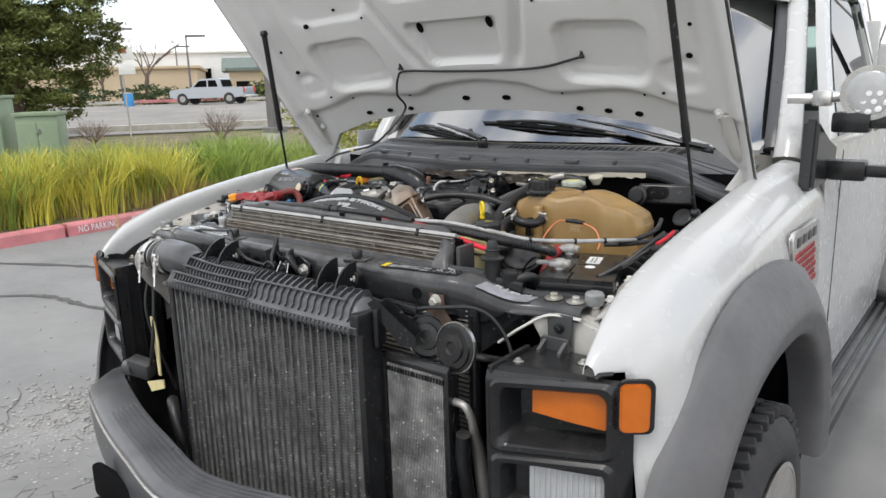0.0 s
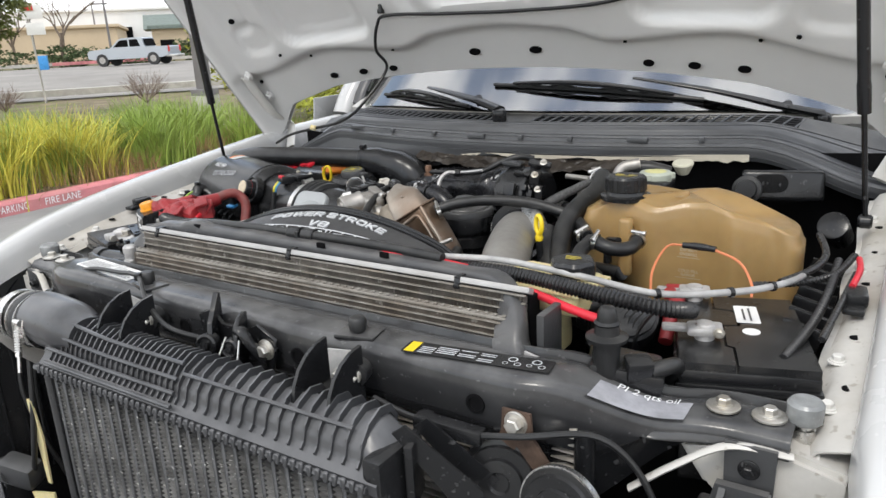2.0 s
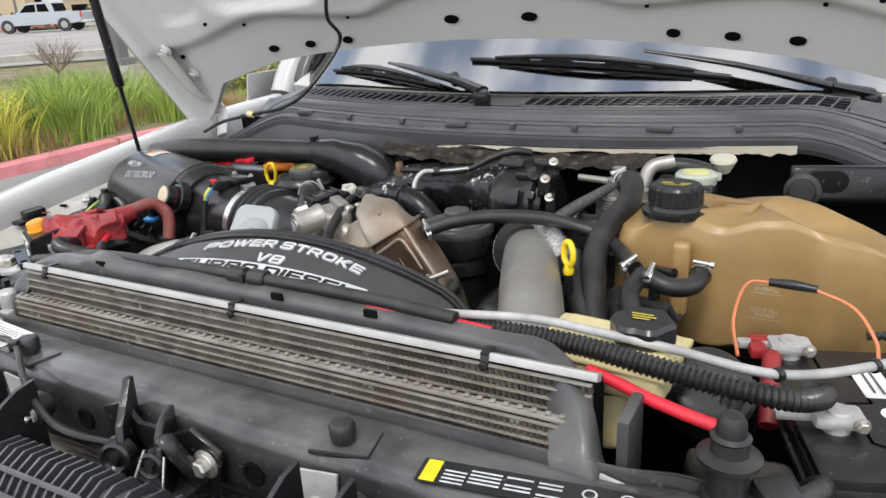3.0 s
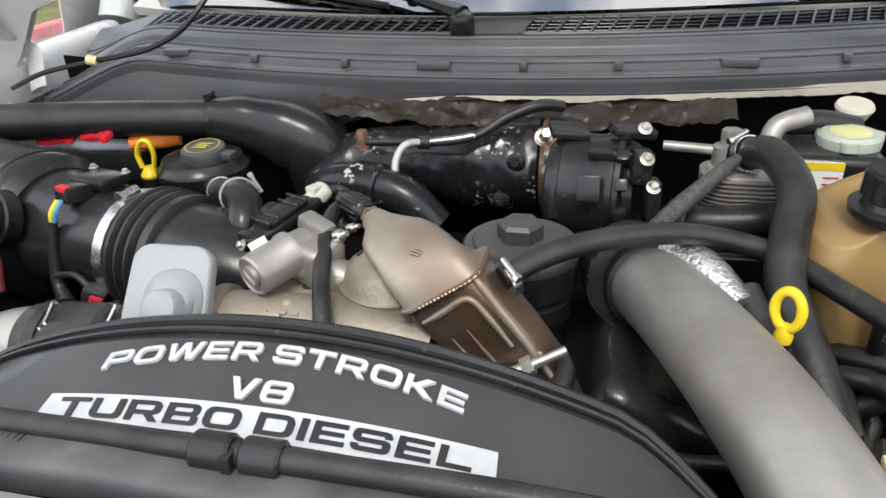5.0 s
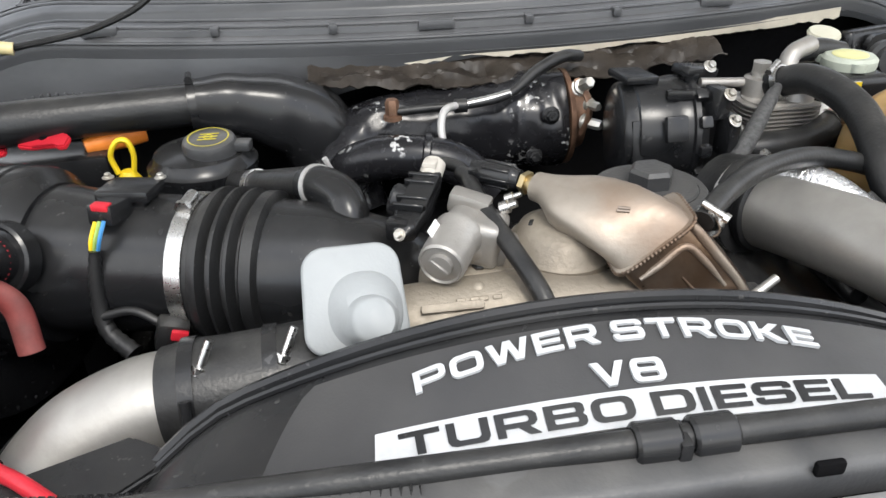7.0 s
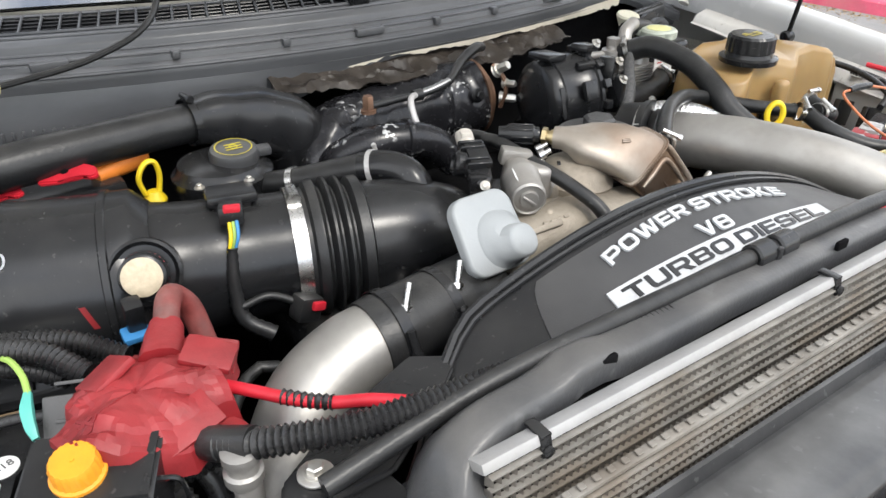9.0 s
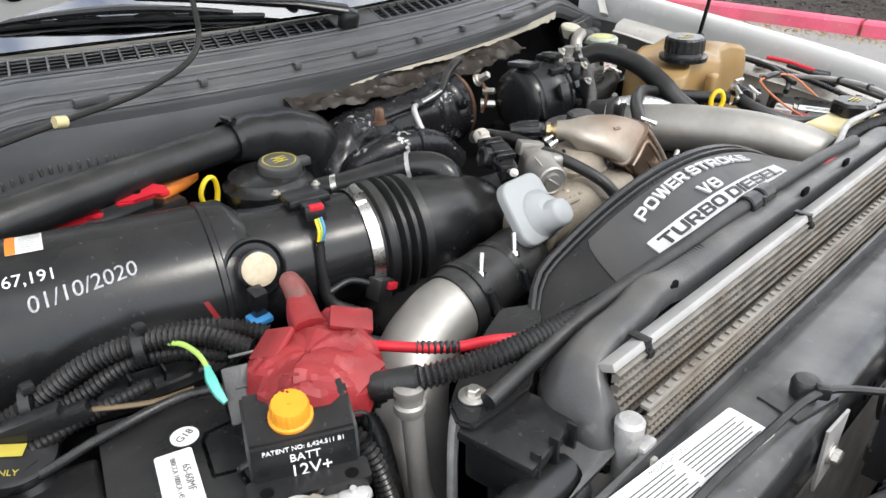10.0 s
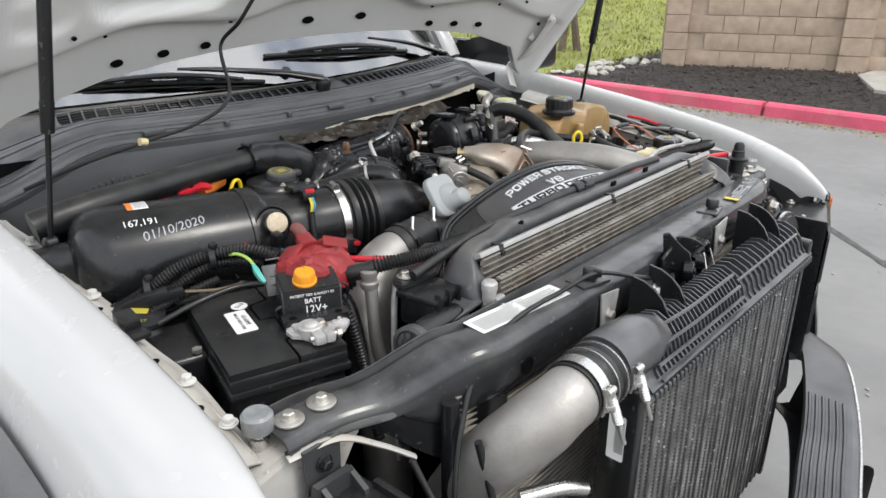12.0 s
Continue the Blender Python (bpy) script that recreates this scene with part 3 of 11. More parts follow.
part("end_cap", bm, PLASTIC, step)

# ---- cab ----
bm = B()


def side(bm, s):
    # body side below the windows, door with rounded section
    def f(u, v):
        y = 1.25 + 1.7 * u
        z = 0.52 + 0.95 * v
        return (s * (1.065 - 0.03 * smooth(0.8, 1.0, v) - 0.03 * smooth(0.35, 0.0, v)), y, z)
    sheet(bm, f, 12, 14, 0.004 * s)


side(bm, 1)
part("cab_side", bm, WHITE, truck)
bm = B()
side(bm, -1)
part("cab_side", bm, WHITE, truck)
bm = B()
sheet(bm, lambda u, v: ((2 * u - 1) * 0.80, 1.72 + 1.25 * v, 2.03 + 0.04 * math.sin(math.pi * v) - 0.05 * (2 * u - 1) ** 4), 16, 10, 0.03)
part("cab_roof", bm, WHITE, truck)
bm = B()
box(bm, (0, 2.95, 1.02), (2.0, 0.04, 0.94), None, 0.01)
box(bm, (0, 2.95, 1.97), (1.7, 0.04, 0.10), None, 0.01)
for s in (1, -1):
    box(bm, (s * 0.86, 2.95, 1.70), (0.14, 0.04, 0.46), None, 0.01)
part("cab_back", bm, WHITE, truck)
bm = B()
box(bm, (0, 2.95, 1.705), (1.58, 0.006, 0.43), None, 0.001)
g = part("rear_window", bm, GLASS, truck)
g.visible_shadow = False
for s in (1, -1):
    bm = B()
    tube(bm, [(s * 0.925, 1.30, 1.40), (s * 0.915, 1.36, 1.50), (s * 0.86, 1.60, 1.76), (s * 0.79, 1.86, 2.02)], [0.045, 0.04, 0.036, 0.036], 12, 6, sq=0.7)
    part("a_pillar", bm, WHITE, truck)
    # upper door: a pressed frame round the window, with its black rubber inside
    def at_door(y, z, out=0.0):
        return V(s * (1.035 - 0.27 * (z - 1.45) + out), y, z)

    outer = [(1.40, 1.44), (1.50, 1.58), (1.66, 1.80), (1.84, 2.00), (1.95, 2.04), (2.45, 2.07), (2.62, 2.06), (2.66, 1.95), (2.66, 1.44), (2.0, 1.43)]
    inner = [(1.55, 1.47), (1.62, 1.60), (1.75, 1.79), (1.90, 1.955), (1.97, 1.985), (2.44, 2.005), (2.52, 1.99), (2.55, 1.93), (2.55, 1.475), (2.0, 1.465)]
    bm = B()
    rows_ = []
    for k in range(len(outer)):
        o_, i_ = outer[k], inner[k]
        rows_.append([bm.verts.new(p) for p in (at_door(*o_, -0.03), at_door(*o_, 0.0), at_door((o_[0] + i_[0]) / 2, (o_[1] + i_[1]) / 2, 0.006), at_door(*i_, 0.0), at_door(*i_, -0.03))])
    for a_, b_ in zip(rows_, rows_[1:] + rows_[:1]):
        for k in range(4):
            bm.faces.new((a_[k], b_[k], b_[k + 1], a_[k + 1]))
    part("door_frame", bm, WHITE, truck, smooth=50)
    bm = B()
    tube(bm, [at_door(*p, -0.004) for p in inner + inner[:1]], 0.009, 8, 4)
    part("window_rubber", bm, PLASTIC, truck)
    bm = B()
    sheet(bm, lambda u, v: at_door(1.54 + 0.36 * v ** 0.9 + (1.02 - 0.39 * v ** 0.9) * u, 1.46 + 0.53 * v, -0.015), 8, 8, 0.004)
    g = part("side_window", bm, GLASS, truck)
    g.visible_shadow = False
    bm = B()
    box(bm, (s * 1.0655, 1.47, 1.0), (0.003, 0.006, 0.86), None, 0.001)
    part("door_seam", bm, TRIM, truck)
    bm = B()
    tube(bm, [(s * 0.875, 1.31, 1.44), (s * 0.865, 1.37, 1.53), (s * 0.81, 1.60, 1.775), (s * 0.745, 1.85, 2.02)], [0.03, 0.028, 0.026, 0.026], 10, 6, flat=0.5)
    part("glass_edge_trim", bm, TRIM, truck)
# windscreen, bowed forward in its middle
WS = lambda u, v: ((2 * u - 1) * (0.87 - 0.10 * v), 0.945 + 0.73 * v + (0.48 - 0.18 * v) * ((2 * u - 1) * 0.87) ** 2, 1.475 + 0.545 * v - 0.05 * ((2 * u - 1)) ** 4 * (1 - v))
bm = B()
sheet(bm, lambda u, v: WS(u, -0.004 + 1.004 * v), 24, 14, 0.005)
g = part("windscreen", bm, SCREEN, truck, "clear windscreen reflecting sky and trees")
g.visible_shadow = False
bm = B()
for v0, v1 in ((-0.004, 0.03),):
    sheet(bm, lambda u, v: V(*WS(u, v0 + (v1 - v0) * v)) + V(0, 0.006, -0.006), 24, 1, 0.001)
part("windscreen_frit", bm, SHADE_BLACK, truck)
bm = B()
sheet(bm, lambda u, v: ((2 * u - 1) * 0.85, 1.05 + 0.55 * v + 0.2 * (2 * u - 1) ** 2, 1.44 + 0.06 * math.sin(math.pi * v)), 16, 6, 0.02)
part("dashboard", bm, INTERIOR, truck)
bm = B()
box(bm, (0.45, 2.1, 1.35), (0.5, 0.16, 0.75), pose(0, 0, 0, -12), 0.06, 3)
part("seat_back", bm, INTERIOR, truck)
bm = B()
box(bm, (-0.45, 2.1, 1.35), (0.5, 0.16, 0.75), pose(0, 0, 0, -12), 0.06, 3)
part("seat_back", bm, INTERIOR, truck)
bm = B()
box(bm, (0, 2.0, 0.95), (1.9, 1.9, 0.05), None, 0.01)
part("cab_floor", bm, INTERIOR, truck)
# white inspection sticker in the corner of the glass
card((0.76, 1.17, 1.535), (1, 0.45, 0), (0, 0.8, 0.6), 0.07, 0.022, truck, LABEL, "window_sticker")

# door mirror with two arms
mirror = empty("door_mirror", (1.2, 1.35, 1.4))
mirror.parent = truck
mirror.matrix_parent_inverse = Matrix.Translation(-truck.location)
for z in (1.385, 1.535):
    bm = B()
    box(bm, (1.115, 1.27, z), (0.11, 0.06, 0.065), None, 0.012)
    box(bm, (1.30, 1.27, z), (0.30, 0.035, 0.038), None, 0.008)
    part("mirror_arm", bm, PLASTIC, mirror)
bm = B()
prism(bm, [(-0.16, -0.10), (-0.14, 0.12), (0.02, 0.03), (0.16, 0.02), (0.16, -0.04), (0.02, -0.10)], (1.02, 1.20, 1.44), Y, Z, X, 0.045)
bmesh.ops.bevel(bm, geom=list(bm.edges), offset=0.012, segments=2, affect="EDGES")
part("mirror_base", bm, PLASTIC, mirror)
bm = B()
box(bm, (1.52, 1.3, 1.5), (0.22, 0.10, 0.40), None, 0.04, 3)
part("mirror_housing", bm, PLASTIC, mirror)
# service body behind the cab
bm = B()
box(bm, (0, 3.9, 1.15), (2.2, 1.5, 1.35), None, 0.02)
part("service_body", bm, WHITE, truck)
bm = B()
box(bm, (0, 3.12, 1.05), (2.24, 0.05, 1.0), None, 0.006)
part("tread_plate", bm, DIAMOND, truck)
for i in range(9):
    bm = B()
    x = 1.0 - 0.25 * i
    tube(bm, [(x, 3.03, 1.4), (x - 0.18, 3.03, 2.15)], 0.006, 6, 2)
    tube(bm, [(x - 0.18, 3.03, 1.4), (x, 3.03, 2.15)], 0.006, 6, 2)
    part("rack_mesh", bm, ALU, truck)
bm = B()
tube(bm, [(1.08, 3.0, 2.1), (1.10, 3.02, 1.75), (1.13, 3.04, 1.62), (1.12, 3.0, 1.56)], 0.012, 10, 5)
part("rack_cable", bm, RUBBER, truck)
# spotlight on the pillar
spot = empty("pillar_spotlight", (1.16, 1.25, 1.62), "round chrome spotlight on the windscreen pillar", "spotlight")
spot.parent = None
bm = B()
lathe(bm, (1.16, 1.25, 1.625), (0.05, -1, -0.05), [(-0.09, 0.03), (-0.07, 0.06), (-0.03, 0.078), (0.0, 0.083), (0.008, 0.083), (0.008, 0.074)], 36)
part("housing", bm, CHROME, spot)
bm = B()
lathe(bm, (1.16, 1.248, 1.625), (0.05, -1, -0.05), [(0.0, 0.074), (0.012, 0.06), (0.016, 0.03), (0.017, 0.005)], 36)
part("lens", bm, LENS, spot)
for i in range(19):
    r = 0.0 if i == 0 else (0.028 if i < 7 else 0.054)
    a = i * 1.047 if i < 7 else i * 0.5236
    bm = B()
    cyl(bm, (1.16 + r * math.cos(a), 1.238, 1.624 + r * math.sin(a)), (1.16 + r * math.cos(a), 1.228 + 0.16 * r, 1.624 + r * math.sin(a)), 0.010, 0.008, 10)
    part("led", bm, WHITEPRINT, spot)
bm = B()
tube(bm, [(0.93, 1.24, 1.61), (1.02, 1.25, 1.61), (1.12, 1.27, 1.62)], 0.017, 12, 4)
box(bm, (1.03, 1.25, 1.61), (0.06, 0.05, 0.05), None, 0.012)
part("mounting_arm", bm, CHROME, spot)

# ---- hood, propped open ----
HO, HU, HW, HN = V(0, 0.945, 1.40), X, V(0, -0.6, 0.8), V(0, 0.8, 0.6)


def crown(x):
    return 0.085 * (1 - min(1, abs(x) / 0.92) ** 2.2)


def hood_low(x):
    a = abs(x)
    return 0.175 - 0.03 * (a / 0.6) ** 2 if a < 0.6 else (0.145 - 0.05 * ((a - 0.6) / 0.2) if a < 0.80 else max(-0.01, 0.095 - 0.105 * ((a - 0.80) / 0.10)))


def pad(x, w, cx, cw, hx, hw, r, soft):
    dx, dw = abs(x - cx) - hx + r, abs(w - cw) - hw + r
    d = math.hypot(max(dx, 0), max(dw, 0)) + min(max(dx, dw), 0) - r
    return 1 - smooth(-0.6 * soft, 0.6 * soft, d)


def emboss(x, w):
    """How far the inner panel stands proud, towards the engine."""
    a = abs(x)
    w += 0.035
    e = 0.030
    e -= 0.026 * pad(a, w, 0.525 + 0.10 * (w - 0.47), 0.465, 0.15, 0.105, 0.05, 0.014)
    e -= 0.012 * pad(a, w, 0.525 + 0.10 * (w - 0.47), 0.465, 0.108, 0.075, 0.035, 0.003) * 0.35
    e -= 0.026 * pad(x, w, 0, 0.52, 0.15 + 0.25 * (w - 0.45), 0.085, 0.03, 0.012)
    e -= 0.014 * pad(a, w, 0.50, 0.76, 0.17, 0.10, 0.06, 0.014)
    e -= 0.014 * pad(x, w, 0, 0.86, 0.22, 0.16, 0.05, 0.014)
    # V-shaped valley between the middle and the side pads
    vx = 0.215 + 0.36 * (w - 0.45)
    e -= 0.018 * (1 - smooth(0.006, 0.028, abs(a - vx))) * smooth(0.40, 0.47, w)
    # step along the rear edge, wavy
    wl = 0.315 + 0.03 * (1 - smooth(0.18, 0.30, a)) + 0.012 * math.cos(a * 11) - 0.03 * smooth(0.55, 0.8, a)
    e -= 0.026 * (1 - smooth(wl - 0.022, wl + 0.014, w))
    # outer channel by the sides
    e -= 0.012 * pad(a, w, 0.79, 0.66, 0.045, 0.24, 0.04, 0.015)
    e -= 0.010 * pad(a, w, 0.765, 0.40, 0.06, 0.05, 0.04, 0.012)
    return e


def hood_in(u, v):
    x = (2 * u - 1) * 0.935
    w0 = hood_low(x)
    w = w0 + (1.18 - w0) * v
    lift = emboss(x, w) * smooth(0.935, 0.90, abs(x)) + 0.05 * smooth(0.86, 0.935, abs(x)) ** 2
    return HO + HU * x + HW * w + HN * (crown(x) - lift)


def hood_out(u, v):
    x = (2 * u - 1) * 0.945
    w0 = hood_low(x) - 0.008
    w = w0 + (1.19 - w0) * v
    return HO + HU * x + HW * w + HN * (crown(x) + 0.012 - 0.06 * smooth(0.88, 0.945, abs(x)) ** 2)


def on_hood(x, w, out=0.0):
    return HO + HU * x + HW * w + HN * (crown(x) - emboss(x, w) - out)


bm = B()
sheet(bm, hood_in, 170, 110)
hood = part("hood", bm, HOODWHITE, truck, "raised hood with a stamped white inner panel", smooth=60)
bm = B()
sheet(bm, hood_out, 40, 20, -0.002)
part("hood_skin", bm, WHITE, hood, smooth=60)
for sx in (1, -1):
    # black discs just proud of the panel: the holes' dark inside put in as colour
    for x, w, rx, rw in ((0.088, 0.233, 0.017, 0.010), (0.370, 0.193, 0.013, 0.009), (0.476, 0.190, 0.014, 0.009), (0.584, 0.187, 0.014, 0.009), (0.330, 0.265, 0.004, 0.004), (0.622, 0.268, 0.004, 0.004), (0.145, 0.54, 0.012, 0.02), (0.62, 0.62, 0.012, 0.009),
                         (0.80, 0.43, 0.010, 0.008), (0.70, 0.30, 0.005, 0.004), (0.0 + 0.005, 0.665, 0.018, 0.011), (0.82, 0.53, 0.006, 0.005), (0.47, 0.66, 0.006, 0.005), (0.855, 0.20, 0.006, 0.006), (0.35, 0.62, 0.004, 0.004)):
        bm = B()
        c = on_hood(sx * x, w, 0.0012)
        nn = (on_hood(sx * x + 0.01, w) - on_hood(sx * x - 0.01, w)).cross(on_hood(sx * x, w + 0.01) - on_hood(sx * x, w - 0.01)).normalized()
        uu = (X - nn * nn.x).normalized()
        vv = nn.cross(uu)
        skin(bm, [ring(bm, c + nn * 0.004, (rx, rw), uu, vv, 18), ring(bm, c, (rx, rw), uu, vv, 18), ring(bm, c - nn * 0.001, (rx * 0.8, rw * 0.8), uu, vv, 18)])
        part("hood_hole", bm, SHADE_BLACK, hood)
    # hinge bolts and the gas strut
    for w in (0.245, 0.145):
        bolt("hinge_bolt", on_hood(sx * 0.86, w, 0.002), -HN, 0.010, hood, 0.016, HOODWHITE)
    strut = empty("gas_strut", (sx * 0.85, 0.65, 1.33), "black gas strut with a thin rod holding the hood", "gas strut", "hood struts")
    p0, p1 = V(sx * 0.853, 0.645, 1.32), on_hood(sx * 0.800, 0.640, 0.040)
    pm = p0.lerp(p1, 0.40)
    bm = B()
    cyl(bm, p0, pm, 0.0048, n=12)
    part("rod", bm, DARKSTEEL, strut)
    bm = B()
    lathe(bm, pm - (p1 - p0).normalized() * 0.03, p1 - p0, [(0, 0.011), (0.05, 0.0115), (0.055, 0.0105), ((p1 - pm).length + 0.02, 0.0105)], 16)
    part("cylinder", bm, DARKSTEEL, strut)
    for p in (p0, p1):
        bm = B()
        lathe(bm, p - X * 0.012, X, [(0, 0.009), (0.004, 0.013), (0.02, 0.013), (0.024, 0.009)], 14)
        part("ball_socket", bm, PLASTIC, strut)
    # hinge arm
    bm = B()
    tube(bm, [on_hood(sx * 0.875, 0.24, 0.008), on_hood(sx * 0.885, 0.08, 0.012), (sx * 0.89, 0.97, 1.41), (sx * 0.86, 0.93, 1.34)], 0.02, 10, 5, flat=0.35)
    part("hinge_arm", bm, WHITE_INNER, hood)

# ---- cowl ----
COWL = [(0.024, 1.386), (0.0225, 1.400), (0.024, 1.410), (0.035, 1.414), (0.037, 1.421), (0.052, 1.424), (0.072, 1.427), (0.076, 1.438), (0.086, 1.446), (0.10, 1.448), (0.108, 1.444), (0.112, 1.4455), (0.118, 1.447), (0.180, 1.460)]


def cowl_at(x, k):
    j = min(int(k), len(COWL) - 2)
    g = k - j
    dy, z = (COWL[j][i] * (1 - g) + COWL[j + 1][i] * g for i in (0, 1))
    a = abs(x)
    drop = 0.10 * smooth(0.58, 0.93, a) * (1 - 0.45 * smooth(0.05, 0.2, dy))
    return V(x, 0.777 + dy + 0.27 * x * x - 0.07 * smooth(0.62, 0.86, a) * smooth(0.1, 0.0, dy), z - drop)


bm = B()
sheet(bm, lambda u, v: cowl_at((2 * u - 1) * 0.875, v * 12), 80, 48, 0.004)
cowl = part("cowl_panel", bm, COWLMAT, truck, "long weathered grey plastic cowl panel under the windscreen", smooth=45)
bm = B()
sheet(bm, lambda u, v: cowl_at((2 * u - 1) * 0.875, 12 + v) - V(0, 0, 0.006), 60, 3, 0.002)
part("cowl_tray", bm, SHADE_BLACK, cowl)
# skirt hanging below the front lip, deeper on the passenger's side
bm = B()
sheet(bm, lambda u, v: cowl_at(-0.86 + 1.70 * u, 0) + V(0, 0.002 + 0.006 * v, -v * (0.010 + 0.066 * smooth(0.02, -0.34, -0.86 + 1.70 * u))) - Y * (0.02 * v * smooth(-0.1, -0.4, -0.86 + 1.70 * u)), 60, 4, 0.003)
part("cowl_skirt", bm, COWLMAT, cowl)
# toothed lip along the foot of the skirt on the passenger's side
for i in range(34):
    x = -0.80 + 0.0125 * i
    bm = B()
    box(bm, cowl_at(x, 0) + V(0, -0.010, -(0.004 + 0.048 * smooth(0.02, -0.34, x))), (0.004, 0.010, 0.012), None, 0.001, 1)
    part("skirt_tooth", bm, COWLMAT, cowl)
for k, r in ((1.6, 0.0022), (4.6, 0.003), (5.9, 0.0025), (8.4, 0.003)):
    bm = B()
    tube(bm, [cowl_at(-0.84 + 0.042 * i, k) + V(0, 0, 0.0008) for i in range(41)], r, 8, 1)
    part("cowl_ridge", bm, COWLMAT, cowl)
# solid ends and middle between the two louvred fields
for x0, x1 in ((-0.875, -0.66), (-0.045, 0.06), (0.68, 0.875)):
    bm = B()
    sheet(bm, lambda u, v: cowl_at(x0 + (x1 - x0) * u, 12 + v) + V(0, 0, 0.002), 8, 3, 0.004)
    part("cowl_plate", bm, PLASTIC_FADED, cowl)
for x0, x1 in ((-0.66, -0.045), (0.06, 0.68)):
    for k in (12.12, 12.32, 12.52, 12.72, 12.92):
        bm = B()
        tube(bm, [cowl_at(x0 + (x1 - x0) * i / 10, k) - V(0, 0, 0.003) for i in range(11)], 0.0016, 6, 1)
        part("louvre_bar", bm, PLASTIC, cowl)
    n = 24
    for i in range(n + 1):
        x = x0 + (x1 - x0) * i / n
        bm = B()
        tube(bm, [cowl_at(x - 0.008, 12.03) + V(0, 0, 0.002), cowl_at(x + 0.008, 12.97) + V(0, 0, 0.002)], 0.0021, 6, 1)
        part("louvre_slat", bm, COWLMAT, cowl)
    for k in (12.02, 12.98):
        bm = B()
        tube(bm, [cowl_at(x0 + (x1 - x0) * i / 10, k) + V(0, 0, 0.001) for i in range(11)], 0.003, 6, 1)
        part("louvre_rim", bm, COWLMAT, cowl)
for i, x in enumerate((-0.52, -0.36, -0.2, -0.06, 0.07, 0.2, 0.36, 0.5)):
    bm = B()
    c = cowl_at(x, 3.4)
    box(bm, c + V(0, 0, 0.004), (0.012 if i % 3 else 0.05, 0.014, 0.012), None, 0.003)
    part("cowl_clip", bm, COWLMAT, cowl)
# wipers: a cast head, a tapered arm with its hinge, a bridge and a rubber blade
def onglass(x, v, up=0.02):
    return V(*WS((x / (0.87 - 0.10 * v) + 1) / 2, v)) + V(0, -0.6, 0.8) * up


for arm, blade in ((((-0.034, -0.042), (-0.12, -0.002), (-0.27, 0.043), (-0.36, 0.066)), ((-0.62, 0.048), (-0.17, 0.004))),
                   (((0.716, -0.047), (0.640, -0.025), (0.465, 0.046), (0.277, 0.107)), ((-0.12, 0.103), (0.455, 0.032)))):
    p = [onglass(x, v, u) for (x, v), u in zip(arm, (0.034, 0.032, 0.026, 0.020))]
    wiper = empty("wiper", p[0])
    wiper.parent = truck
    wiper.matrix_parent_inverse = Matrix.Translation(-truck.location)
    bm = B()
    lathe(bm, p[0] - V(0, 0, 0.028), (0, -0.3, 1), [(0, 0.019), (0.022, 0.020), (0.030, 0.016), (0.033, 0.008)], 18)
    tube(bm, [p[0], p[0].lerp(p[1], 0.5), p[1]], [0.019, 0.017, 0.016], 12, 4, flat=0.6)
    part("arm_head", bm, PLASTIC, wiper)
    bm = B()
    cyl(bm, p[1] - V(0, -0.6, 0.8) * 0.012 + Y * 0.004, p[1] + V(0, -0.6, 0.8) * 0.012 + Y * 0.004, 0.012, n=14)
    tube(bm, [p[1], p[2], p[3]], [0.0165, 0.012, 0.007], 12, 6, flat=0.55)
    part("wiper_arm", bm, PLASTIC, wiper)

    def along(g, up):
        (xa, va), (xb, vb) = blade
        return onglass(xa + (xb - xa) * g, va + (vb - va) * g + 0.012 * math.sin(math.pi * g), up)

    bm = B()
    tube(bm, [along(i / 8, 0.006) for i in range(9)], 0.0055, 6, 3)
    part("wiper_blade", bm, RUBBER, wiper)
    bm = B()
    tube(bm, [along(0.12 + 0.76 * i / 8, 0.014 + 0.012 * math.sin(math.pi * i / 8)) for i in range(9)], [0.004, 0.005, 0.006, 0.007, 0.008, 0.007, 0.006, 0.005, 0.004], 8, 3)
    part("wiper_bridge", bm, PLASTIC, wiper)
    for g in (0.2, 0.38, 0.62, 0.8):
        bm = B()
        tube(bm, [along(g - 0.07, 0.007), along(g, 0.017), along(g + 0.07, 0.007)], 0.0042, 6, 3)
        part("bridge_claw", bm, PLASTIC, wiper)

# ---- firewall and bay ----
# bay shade put into the near-black of firewall (with insulation), liners, undertray, wheelhouses
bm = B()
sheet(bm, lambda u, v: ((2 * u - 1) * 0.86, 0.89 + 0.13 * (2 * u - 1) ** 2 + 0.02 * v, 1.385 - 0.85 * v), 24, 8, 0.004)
firewall = part("firewall", bm, SHADE_BLACK, truck)
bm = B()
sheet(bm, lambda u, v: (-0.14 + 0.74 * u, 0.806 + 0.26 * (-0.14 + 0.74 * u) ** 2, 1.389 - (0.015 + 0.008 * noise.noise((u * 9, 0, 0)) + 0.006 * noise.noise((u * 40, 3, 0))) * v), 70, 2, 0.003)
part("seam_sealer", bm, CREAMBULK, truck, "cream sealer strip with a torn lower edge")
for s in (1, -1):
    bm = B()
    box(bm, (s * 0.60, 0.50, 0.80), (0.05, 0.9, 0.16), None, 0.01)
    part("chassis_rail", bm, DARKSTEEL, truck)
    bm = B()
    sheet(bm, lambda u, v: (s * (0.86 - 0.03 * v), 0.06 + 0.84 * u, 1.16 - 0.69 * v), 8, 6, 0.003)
    part("splash_liner", bm, SHADE_BLACK, truck)
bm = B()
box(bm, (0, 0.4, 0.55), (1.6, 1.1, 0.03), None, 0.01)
part("undertray", bm, SHADE_BLACK, truck)
